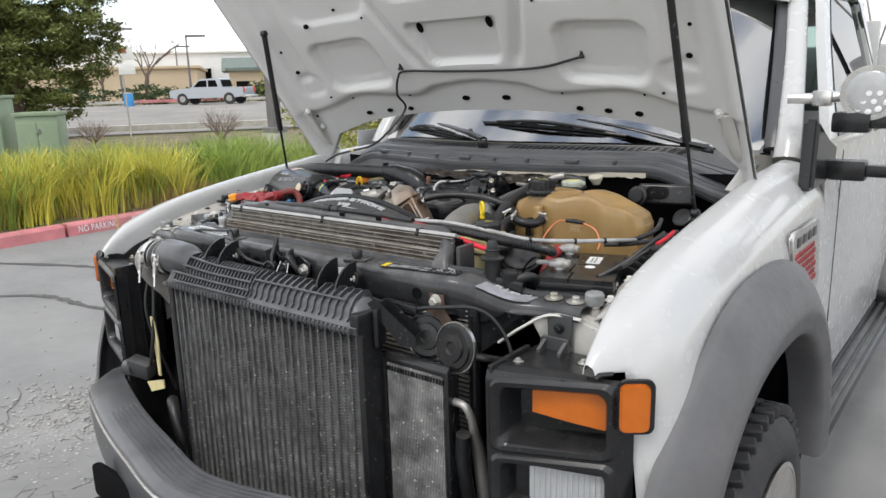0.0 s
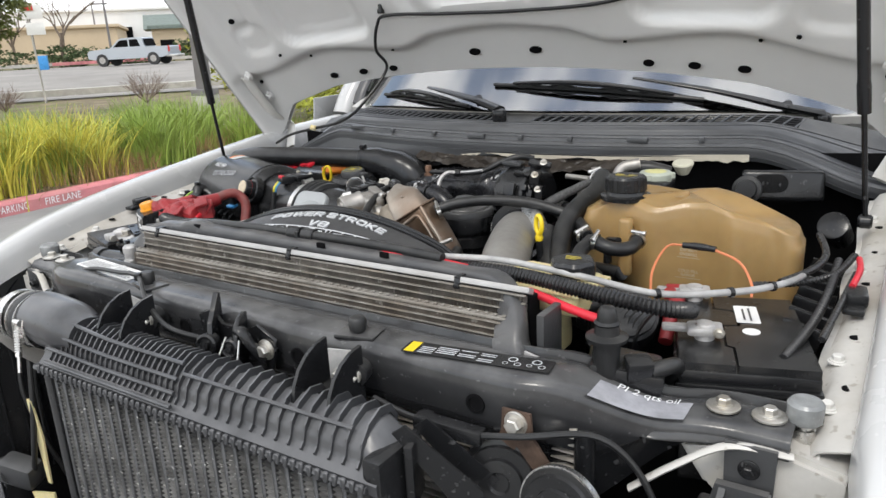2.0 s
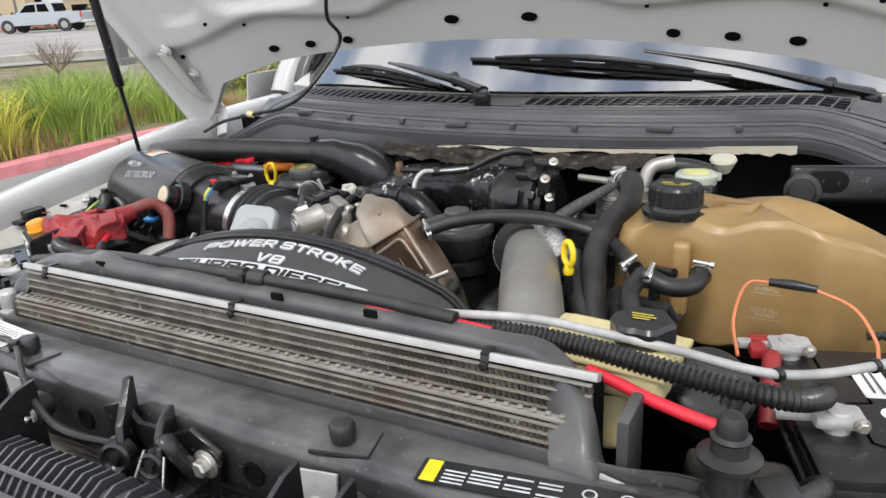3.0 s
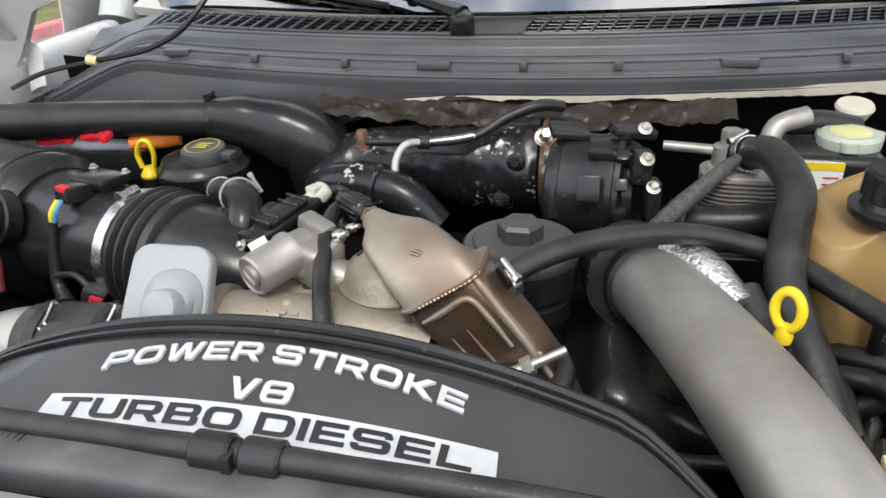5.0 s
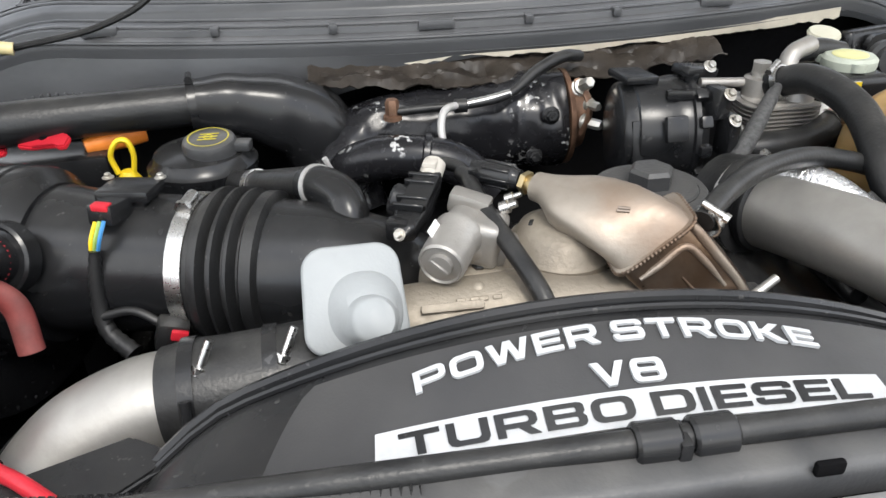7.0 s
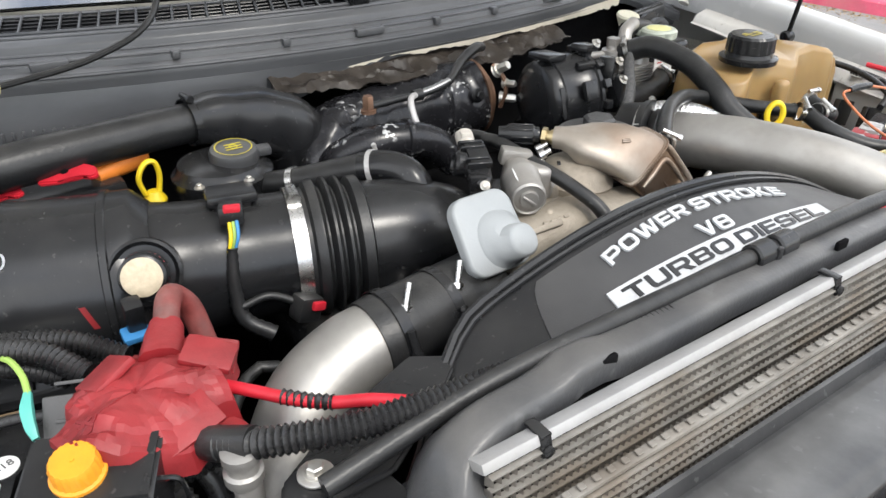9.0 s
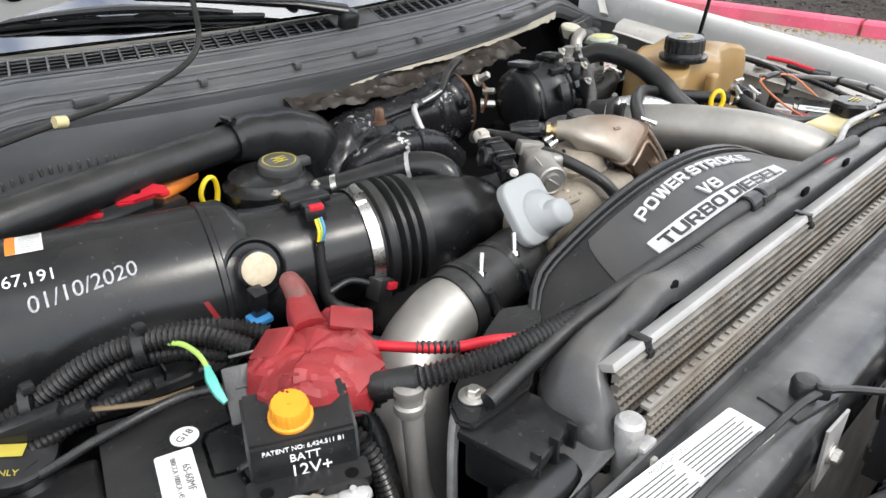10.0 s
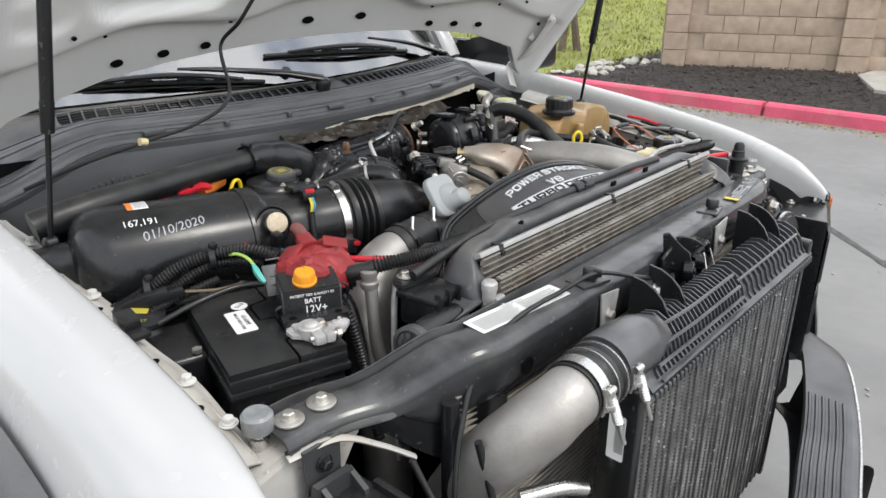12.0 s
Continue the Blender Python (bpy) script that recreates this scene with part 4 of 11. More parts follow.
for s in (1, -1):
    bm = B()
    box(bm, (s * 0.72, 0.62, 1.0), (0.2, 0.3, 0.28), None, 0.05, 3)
    part("inner_wheelhouse", bm, SHADE_BLACK, truck)

# ---- bumper ----
def bumper_line(x):
    return -0.505 + 0.28 * abs(x) ** 1.6 + 4.0 * max(0.0, abs(x) - 0.80) ** 2


BUMP = [(0.13, 0.725), (0.125, 0.735), (0.02, 0.735), (0.004, 0.728), (-0.004, 0.71), (-0.006, 0.66), (0.0, 0.56), (0.02, 0.47), (0.05, 0.45), (0.12, 0.46)]


def bump(u, v):
    x = (2 * u - 1) * 0.94
    k = v * (len(BUMP) - 1)
    j = min(int(k), len(BUMP) - 2)
    g = k - j
    dy, z = (BUMP[j][i] * (1 - g) + BUMP[j + 1][i] * g for i in (0, 1))
    return (x, bumper_line(x) + dy - 0.02 * smooth(0.3, 0.0, abs(x)), z - 0.02 * smooth(0.7, 1.0, abs(x)))


bm = B()
sheet(bm, bump, 60, 27, -0.004)
bumper = part("bumper", bm, BUMPER, truck, "dark grey painted steel front bumper", smooth=50)
for i in range(6):
    bm = B()
    dy = 0.035 + 0.016 * i
    tube(bm, [(x / 20, bumper_line(x / 20) + dy - 0.02 * smooth(0.3, 0.0, abs(x / 20)), 0.7355) for x in range(-11, 12)], 0.0045, 6, 1)
    part("step_pad_rib", bm, BUMPER, bumper)
bm = B()
tube(bm, [(x / 20, bumper_line(x / 20) - 0.004 - 0.02 * smooth(0.3, 0.0, abs(x / 20)), 0.715 - 0.02 * smooth(0.7, 1.0, abs(x / 20))) for x in range(-18, 19)], 0.004, 6, 1)
part("bright_edge", bm, CHROME, bumper)
for s in (1, -1):
    bm = B()
    tube(bm, [(s * 0.42, -0.36, 0.5), (s * 0.42, -0.52, 0.5), (s * 0.46, -0.545, 0.5), (s * 0.50, -0.52, 0.5), (s * 0.50, -0.36, 0.5)], 0.016, 10, 6)
    part("tow_hook", bm, DARKSTEEL, bumper)
    bm = B()
    box(bm, (s * 0.35, -0.455, 0.58), (0.30, 0.03, 0.10), None, 0.02)
    part("bumper_vent", bm, SHADE_BLACK, bumper)


# ---- front end ----
# radiator support: black moulded beam, dropping to the fenders at both ends
def beam(x):
    a = abs(x)
    drop = 0.052 * smooth(0.55, 0.70, a)
    back = 0.105 * smooth(0.50, 0.78, a)
    return 1.262 - drop, -0.10 + back, 0.086 - 0.01 * smooth(0.55, 0.75, a), 0.096 - 0.076 * smooth(0.60, 0.70, a)


def support(u, v):
    x = (2 * u - 1) * 0.835
    z, y0, d, h = beam(x)
    h = max(h, 0.024)
    prof = [(0.012, -h), (0.0, -h * 0.9), (-0.002, -0.03), (0.003, -0.010), (0.012, -0.002), (0.05, 0.0), (d - 0.006, -0.004), (d, -0.008), (d + 0.004, 0.004), (d + 0.008, 0.004), (d + 0.008, -h * 0.5)]
    k = v * (len(prof) - 1)
    j = min(int(k), len(prof) - 2)
    g = k - j
    dy, dz = (prof[j][i] * (1 - g) + prof[j + 1][i] * g for i in (0, 1))
    return (x, y0 + dy, z + dz)


sup = empty("radiator_support", (0, -0.05, 1.14), "black moulded radiator support beam across the truck's nose", "radiator support")
bm = B()
sheet(bm, support, 110, 30, 0.004)
part("beam", bm, BEAMMAT, sup, smooth=50)
for s in (1, -1):
    # curved cheek panel below the beam's end
    bm = B()

    def cheek(u, v):
        x = 0.50 + 0.24 * u
        zt = beam(x)[0] - 0.02
        zb = 1.06 + 0.10 * smooth(0.3, 1.0, u) + 0.02 * u
        return (s * x, -0.094 + 0.10 * smooth(0.0, 1.0, u) + 0.01 * v, zt + (zb - zt) * v)

    sheet(bm, cheek, 14, 8, 0.004)
    part("cheek_panel", bm, DARKSTEEL, sup, smooth=50)
    for x in (0.75, 0.805):
        z, y0, d, h = beam(x)
        bolt("flange_bolt", (s * x, 0.045, z + 0.001), Z, 0.009, sup, 0.021)
    # clear-capped hood buffer at the fender end
    bm = B()
    lathe(bm, (s * 0.842, 0.062, 1.18), Z, [(0, 0.014), (0.018, 0.014), (0.019, 0.011), (0.028, 0.011)], 18)
    part("buffer_stem", bm, CHROME, sup)
    bm = B()
    lathe(bm, (s * 0.842, 0.062, 1.207), Z, [(0, 0.019), (0.003, 0.0215), (0.024, 0.0215), (0.028, 0.018)], 24)
    part("buffer_cap", bm, mat("clear_grey_cap", (0.30, 0.31, 0.31), 0.25, trans=0.3, var=0.2, scale=60), sup)
    # rubber stops on the middle of the beam
    bm = B()
    lathe(bm, (s * 0.252, -0.074, 1.258), Z, [(0, 0.015), (0.004, 0.015), (0.005, 0.009), (0.010, 0.009), (0.011, 0.0135), (0.026, 0.014), (0.030, 0.011), (0.031, 0.005)], 10)
    part("rubber_stop", bm, RUBBER, sup)
    bm = B()
    box(bm, (s * 0.252, -0.070, 1.261), (0.066, 0.045, 0.008), pose(0, 0, 0, 0, 0, 12 * s), 0.003)
    part("stop_pad", bm, BEAMMAT, sup)
    # bare metal tabs with nuts on the front face
    bm = B()
    prism(bm, [(-0.028, 0.02), (0.03, 0.028), (0.022, -0.055), (-0.016, -0.05)], (s * 0.235, -0.1045, 1.222), X * s, Z, -Y, 0.003)
    tab = part("metal_tab", bm, LEAD, sup, "bare weathered metal tab")
    bolt("nut", (s * 0.237, -0.107, 1.205), -Y, 0.008, tab, 0.012)
    # upright bracket behind the headlamp
    bm = B()
    prism(bm, [(-0.03, 0.0), (0.03, 0.0), (0.028, -0.07), (-0.028, -0.07)], (s * 0.795, -0.004, 1.195), X, Z, -Y, 0.006)
    prism(bm, [(-0.03, -0.06), (0.03, -0.06), (0.05, -0.15), (-0.05, -0.15)], (s * 0.79, -0.015, 1.205), X, Z, -Y, 0.012)
    prism(bm, [(0.0, 0.0), (0.035, -0.02), (0.05, -0.09), (0.0, -0.09)], (s * 0.765, -0.02, 1.145), -Y, Z, X, 0.008)
    prism(bm, [(0.0, 0.0), (0.035, -0.02), (0.05, -0.09), (0.0, -0.09)], (s * 0.815, -0.02, 1.145), -Y, Z, X, 0.008)
    br = part("headlamp_bracket", bm, PLASTIC_FADED, sup)
    bolt("bracket_bolt", (s * 0.795, -0.011, 1.165), -Y, 0.008, br, 0.013, DARKSTEEL)
# round holes in the beam's face
for x, z in ((-0.47, 1.205), (0.15, 1.215), (0.47, 1.215), (-0.12, 1.215)):
    bm = B()
    lathe(bm, (x, -0.1025, z), -Y, [(0, 0.014), (0.002, 0.014), (0.0025, 0.010), (-0.004, 0.009)], 18)
    part("face_hole", bm, SHADE_BLACK, sup)
# belt-routing label with its yellow end
card((0.45, -0.0645, 1.2625), (1, 0.14, 0), (-0.14, 1, 0), 0.215, 0.036, sup, DARKSTEEL, "emissions_label")
bars((0.45, -0.0645, 1.2632), (1, 0.14, 0), (-0.14, 1, 0), [(x0, x0 + w, y) for y in (-0.013, -0.0075, -0.002, 0.0035, 0.009) for x0, w in ((-0.083, 0.022), (-0.058, 0.03), (-0.024, 0.025), (0.006, 0.022)) if (x0 * 1000 + y * 3000) % 7 > 1], sup, GREYPRINT, h=0.0026)
bars((0.45, -0.0645, 1.2632), (1, 0.14, 0), (-0.14, 1, 0), [(-0.103, -0.088, 0.0)], sup, YELLOW, "yellow_flash", 0.032)
bm = B()
for cx, cy, r in ((0.052, 0.005, 0.007), (0.062, -0.007, 0.005), (0.045, -0.008, 0.004), (0.085, 0.006, 0.007), (0.095, -0.006, 0.005), (0.078, -0.006, 0.004)):
    o = V(0.45, -0.0645, 1.2640)
    uu, vv = V(1, 0.14, 0).normalized(), V(-0.14, 1, 0).normalized()
    a = ring(bm, o + uu * cx + vv * cy, r, uu, vv, 16)
    b = ring(bm, o + uu * cx + vv * cy, r * 0.72, uu, vv, 16)
    for i in range(16):
        bm.faces.new((a[i], a[(i + 1) % 16], b[(i + 1) % 16], b[i]))
part("belt_diagram", bm, GREYPRINT, sup, smooth=0)
# white modifications label
lu, lv = V(1, -0.10, 0).normalized(), V(0.10, 1, 0).normalized()
LO = V(-0.415, -0.043, 1.2615)
card(LO, lu, lv, 0.205, 0.047, sup, LABEL, "modifications_label")
bars(LO + Z * 0.001, lu, lv, [(-0.095, -0.002 - 0.004 * (i % 3), 0.012 - 0.0042 * i) for i in range(8)] + [(0.006, 0.094 - 0.006 * (i % 2), 0.012 - 0.0042 * i) for i in range(8)], sup, LABELPRINT, h=0.0014)
write("MODIFICATIONS", LO + lv * 0.018 + Z * 0.001, lu, lv, 0.007, sup, LABELPRINT, extrude=0)
# chalk note and scuffed tape on driver's end, sky reflection put in its colour
TAPE = mat("worn_sheen_tape", (0.30, 0.30, 0.32), 0.16, var=0.25, scale=30, coat=0.6, bump=0.03)


def on_beam(x, dy, up=0.0):
    z, y0, d, h = beam(x)
    return V(x, y0 + dy, z + up - 0.0008)


bm = B()
sheet(bm, lambda u, v: on_beam(0.610 + 0.105 * u, 0.000 + 0.046 * v, 0.0016), 14, 6, 0.0006)
part("tape_patch", bm, TAPE, sup, "worn clear tape, sky sheen in its colour, with a faded note", smooth=60)
bm = letters("PI 2 qts oil", 0.022)
for v in bm.verts:
    v.co = on_beam(0.665 + 0.75 * v.co.x, 0.044 + 0.9 * v.co.y, 0.0036)
part("oil_note", bm, WHITEPRINT, sup, smooth=0)

# hood latch
latch = empty("hood_latch", (0.02, -0.12, 1.2), "greasy black hood latch with springs and levers", "latch")
bm = B()
prism(bm, [(-0.07, -0.045), (0.08, -0.045), (0.095, 0.02), (0.055, 0.04), (0.03, 0.024), (-0.03, 0.024), (-0.05, 0.05), (-0.085, 0.035)], (0.025, -0.110, 1.22), X, Z, -Y, 0.007)
bmesh.ops.bevel(bm, geom=list(bm.edges), offset=0.002, segments=1, affect="EDGES")
part("plate", bm, DARKSTEEL, latch)
for x, top in ((-0.03, 0.060), (0.030, 0.036)):
    bm = B()
    prism(bm, [(-0.022, -0.062), (0.024, -0.062), (0.034, -0.01), (0.026, 0.022), (0.006, 0.034), (-0.016, top), (-0.028, top - 0.004), (-0.022, 0.02), (-0.032, -0.02)], (x + 0.012, -0.122, 1.235), (0.5, -0.87, 0), Z, (0.87, 0.5, 0), 0.008)
    bmesh.ops.bevel(bm, geom=list(bm.edges), offset=0.0018, segments=1, affect="EDGES")
    part("jaw", bm, DARKSTEEL, latch)
for c, r in (((-0.004, -0.15, 1.222), 0.019), ((0.05, -0.148, 1.226), 0.016)):
    bm = B()
    lathe(bm, c, (0.3, -0.95, 0.1), [(-0.012, r), (0.004, r), (0.006, r * 0.8), (0.002, r * 0.6), (0.002, r * 0.35), (0.008, r * 0.3)], 22)
    part("pivot_drum", bm, DARKSTEEL, latch)
for k in range(2):
    bm = B()
    P = [V(0.0 + 0.045 * k, -0.155 + 0.004 * k, 1.19) + V(0.012 * math.cos(a * 1.1), -0.006, 0.012 * math.sin(a * 1.1)) + V(0.0012, -0.0005, 0.0006) * a for a in range(18)]
    tube(bm, [V(-0.01 + 0.05 * k, -0.16, 1.165)] + P + [V(0.045 + 0.03 * k, -0.150, 1.245)], 0.0016, 6, 2)
    part("spring_wire", bm, CHROME, latch)
bm = B()
tube(bm, [(0.045, -0.128, 1.23), (0.068, -0.14, 1.258), (0.082, -0.135, 1.235), (0.095, -0.12, 1.205)], 0.010, 10, 5, flat=0.6)
part("release_lever", bm, DARKSTEEL, latch)
bm = B()
box(bm, (0.03, -0.128, 1.178), (0.085, 0.034, 0.028), pose(0, 0, 0, 0, 14, 0), 0.006)
part("lever_body", bm, DARKSTEEL, latch)
bolt("latch_bolt", (0.098, -0.118, 1.222), -Y, 0.010, latch, 0.017)
bolt("latch_bolt", (-0.045, -0.118, 1.205), -Y, 0.009, latch, 0.014)
bolt("latch_bolt", (0.01, -0.148, 1.182), -Y, 0.011, latch, 0, DARKSTEEL)
# release cable along the beam
cable = empty("hood_release_cable", (-0.25, -0.1, 1.27), "thin black hood release cable with clips", "cable")
bm = B()
tube(bm, [(-0.03, -0.125, 1.215), (-0.10, -0.15, 1.235), (-0.18, -0.13, 1.262), (-0.255, -0.09, 1.283), (-0.34, -0.075, 1.275), (-0.46, -0.065, 1.262), (-0.56, -0.075, 1.225), (-0.63, -0.10, 1.12), (-0.66, -0.12, 1.0), (-0.67, -0.12, 0.86)], 0.0042, 8, 6)
part("sheath", bm, RUBBER, cable)
for p in ((-0.255, -0.09, 1.283), (-0.56, -0.075, 1.225)):
    bm = B()
    box(bm, p, (0.012, 0.014, 0.014), pose(0, 0, 0, 0, 0, 30), 0.003)
    part("clip", bm, PLASTIC, cable)
bm = B()
tube(bm, [(0.03, -0.14, 1.19), (0.12, -0.16, 1.19), (0.22, -0.15, 1.185), (0.30, -0.125, 1.18)], 0.004, 8, 5)
part("cable_tail", bm, RUBBER, cable)
# sensor lead on the driver's half
lead = empty("ambient_sensor_lead", (0.55, -0.1, 1.2), "black sensor connector with a draped lead", "wire")
bm = B()
tube(bm, [(0.31, -0.118, 1.19), (0.36, -0.125, 1.185), (0.40, -0.13, 1.185)], 0.005, 8, 4)
tube(bm, [(0.49, -0.13, 1.187), (0.55, -0.125, 1.20), (0.62, -0.075, 1.195), (0.665, -0.055, 1.16), (0.70, -0.055, 1.10), (0.71, -0.08, 1.05)], 0.0045, 8, 6)
part("wire", bm, RUBBER, lead)
bm = B()
box(bm, (0.445, -0.131, 1.186), (0.10, 0.022, 0.020), pose(0, 0, 0, 0, 3, 5), 0.004)
box(bm, (0.405, -0.130, 1.185), (0.02, 0.026, 0.024), None, 0.004)
part("connector", bm, PLASTIC, lead)

# ---- condenser behind the charge cooler ----
cond = empty("condenser", (0.05, -0.07, 0.9), "dark air-conditioning condenser with horizontal tubes", "condenser")
# near-black slab stands for the shade between the condenser tubes
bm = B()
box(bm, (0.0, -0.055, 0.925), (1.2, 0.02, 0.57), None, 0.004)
part("core", bm, SHADE_BLACK, cond)
tb = B()
box(tb, (0, 0, 0), (1.2, 0.014, 0.0024), None)
TUBEMESH = mesh_of(tb, "tube", DIRTYFIN, 0)
for i in range(48):
    o = new("tube", TUBEMESH)
    o.parent = cond
    o.matrix_parent_inverse = Matrix.Translation(-cond.location)
    o.matrix_basis = Matrix.Translation((0, -0.068, 1.196 - 0.0115 * i))
bm = B()
cyl(bm, (-0.61, -0.07, 0.63), (-0.61, -0.07, 1.195), 0.014)
part("header_left", bm, DARKSTEEL, cond)
bm = B()
cyl(bm, (0.61, -0.07, 0.63), (0.61, -0.07, 1.195), 0.014)
part("header_right", bm, DARKSTEEL, cond)

# ---- charge-air cooler ----
cac = empty("charge_air_cooler", (0.03, -0.205, 0.55), "large black charge-air cooler with a ribbed plastic top tank", "intercooler")
CX0, CX1, CY = -0.335, 0.398, -0.238
n = 28
tb = B()
box(tb, (0, 0, 0), (0.0075, 0.058, 0.60), None, 0.002, 1)
TUBEV = mesh_of(tb, "cooler_tube", COREBLACK)
tb = B()
pts = []
for i in range(151):
    pts.append((-0.0075 if i % 2 else 0.0075, -0.028, 0.30 - 0.004 * i))
top = [tb.verts.new(p) for p in pts]
bot = [tb.verts.new((p[0], 0.028, p[2])) for p in pts]
for i in range(150):
    tb.faces.new((top[i], top[i + 1], bot[i + 1], bot[i]))
FINV = mesh_of(tb, "fin_strip", COREFIN, 0)
pitch = (CX1 - CX0) / n
for i in range(n + 1):
    o = new("cooler_tube", TUBEV)
    o.parent = cac
    o.matrix_parent_inverse = Matrix.Translation(-cac.location)
    o.matrix_basis = Matrix.Translation((CX0 + pitch * i, CY + 0.03, 0.85))
    if i < n:
        o = new("fin_strip", FINV)
        o.parent = cac
        o.matrix_parent_inverse = Matrix.Translation(-cac.location)
        o.matrix_basis = Matrix.Translation((CX0 + pitch * (i + 0.5), CY + 0.031 + 0.0015 * math.sin(i * 2.1), 0.85)) @ Matrix.Diagonal(((pitch - 0.0075) / 0.015, 1, 1, 1))
bm = B()
box(bm, (CX1 + 0.008, CY + 0.033, 1.165), (0.03, 0.09, 0.05), None, 0.008)
part("tank_end", bm, PLASTIC, cac)
# added black sheet: colour in place of shade between the cooler's fins
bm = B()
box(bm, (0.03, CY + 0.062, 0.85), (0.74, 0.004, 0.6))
part("core_shadow_backing", bm, SHADE_BLACK, cac)
for x, w in ((CX0 - 0.016, 0.024), (CX1 + 0.014, 0.02)):
    bm = B()
    box(bm, (x, CY + 0.03, 0.85), (w, 0.066, 0.62), None, 0.004)
    part("side_plate", bm, DARKSTEEL, cac)
# top tank: rounded casting from lip to crown
TANK = [(-0.012, 1.142), (-0.014, 1.158), (-0.006, 1.166), (0.0, 1.172), (0.006, 1.19), (0.022, 1.208), (0.045, 1.218), (0.066, 1.214), (0.078, 1.195), (0.082, 1.15)]


def tank(u, v):
    x = -0.345 + 0.76 * u
    end = smooth(0.0, 0.02, 1 - u)
    k = v * (len(TANK) - 1)
    j = min(int(k), len(TANK) - 2)
    g = k - j
    dy, z = (TANK[j][i] * (1 - g) + TANK[j + 1][i] * g for i in (0, 1))
    if z > 1.168:
        z = 1.168 + (z - 1.168) * (0.35 + 0.65 * smooth(0, 0.05, 1 - u)) * (1.0 + 0.28 * smooth(0.28, 0.0, u))
    return (x, CY + dy, z)


bm = B()
sheet(bm, tank, 60, 27, 0.003)
tk = part("top_tank", bm, TANKMAT, cac, "ribbed black plastic tank", smooth=50)
tb = B()
P = [V(0, CY + dy, z) for dy, z in TANK[2:9]]
Q = [V(0, CY + 0.035 + (dy - 0.035) * 1.06, 1.17 + (z - 1.17) * 1.12 + 0.006) for dy, z in TANK[2:9]]
a = [[tb.verts.new(p + V(sx, 0, 0)) for p in P] for sx in (-0.0016, 0.0016)]
b = [[tb.verts.new(p + V(sx, 0, 0)) for p in Q] for sx in (-0.0016, 0.0016)]
for i in range(len(P) - 1):
    tb.faces.new((a[0][i], a[0][i + 1], b[0][i + 1], b[0][i]))
    tb.faces.new((a[1][i], b[1][i], b[1][i + 1], a[1][i + 1]))
    tb.faces.new((b[0][i], b[0][i + 1], b[1][i + 1], b[1][i]))
RIB = mesh_of(tb, "tank_rib", TANKMAT, 0)
for x in [-0.315 + 0.0142 * i for i in range(25)] + [0.045 + 0.024 * i for i in range(15)]:
    o = new("tank_rib", RIB)
    o.parent = tk
    o.matrix_parent_inverse = Matrix.Translation(-world_base(tk))
    lift = 1.0 + 0.26 * smooth(0.28, 0.0, (x + 0.345) / 0.76)
    o.matrix_basis = Matrix.Translation((x, 0, 1.17)) @ Matrix.Diagonal((1, 1, lift, 1)) @ Matrix.Translation((0, 0, -1.17))
# window lattice over the passenger half, one stringer over the rest
for k, (dy, z) in enumerate(((-0.016, 1.168), (-0.006, 1.186), (0.004, 1.205), (0.020, 1.224))):
    bm = B()
    tube(bm, [(-0.318 + 0.0215 * i, CY + dy, z + (z - 1.17) * 0.26 * smooth(0.28, 0.0, (0.027 + 0.0215 * i) / 0.76)) for i in range(17)], 0.0034, 6, 1)
    part("lattice_bar", bm, TANKMAT, tk)
bm = B()
tube(bm, [(0.03 + 0.037 * i, CY + 0.012, 1.212) for i in range(10)], 0.003, 6, 1)
part("lattice_bar", bm, TANKMAT, tk)
bm = B()
tube(bm, [(-0.36 + 0.076 * i, CY - 0.011, 1.148) for i in range(11)], 0.008, 8, 1, flat=0.8)
part("crimp_lip", bm, TANKMAT, tk)
for i in range(52):
    if i == 0:
        tb = B()
        box(tb, (0, 0, 0), (0.008, 0.006, 0.016), None, 0.0015, 1)
        TABM = mesh_of(tb, "crimp_tab", TANKMAT)
    o = new("crimp_tab", TABM)
    o.parent = tk
    o.matrix_parent_inverse = Matrix.Translation(-world_base(tk))
    o.matrix_basis = Matrix.Translation((-0.34 + 0.0144 * i, CY - 0.018, 1.15))
# smooth neck at the passenger end, rising out of the tank
bm = B()
tube(bm, [(-0.26, -0.200, 1.205), (-0.32, -0.197, 1.212), (-0.385, -0.195, 1.213), (-0.41, -0.195, 1.212)], [0.036, 0.048, 0.05, 0.05], 28, 6)
part("tank_neck", bm, TANKMAT, cac)
# mounting ears
for x in (0.27, -0.190):
    for dx in (-0.03, 0.034):
        bm = B()
        pr = [(0.0, -0.01)] + [(0.075 * math.sin(t), 0.012 + 0.075 * (1 - 0.0) * (1 - math.cos(t)) * 0 + 0.072 * math.cos(t)) for t in [0.0, 0.3, 0.6, 0.9, 1.2, 1.45]] + [(0.085, -0.01)]
        prism(bm, pr, (x + dx, -0.135, 1.195), -Y, Z, X, 0.0055)
        part("mounting_ear", bm, PLASTIC, cac)
    bm = B()
    box(bm, (x + 0.005, -0.165, 1.205), (0.06, 0.07, 0.022), None, 0.006)
    part("ear_web", bm, PLASTIC, cac)
    bm = B()
    lathe(bm, (x + 0.03, -0.142, 1.236), -Y * 0.9 + X * 0.3, [(-0.02, 0.018), (0.004, 0.018), (0.005, 0.013)], 20)
    part("ear_bush", bm, RUBBER, cac)
    bolt("ear_bolt", (x + 0.03, -0.148, 1.236), -Y * 0.9 + X * 0.3, 0.009, cac, 0.013)
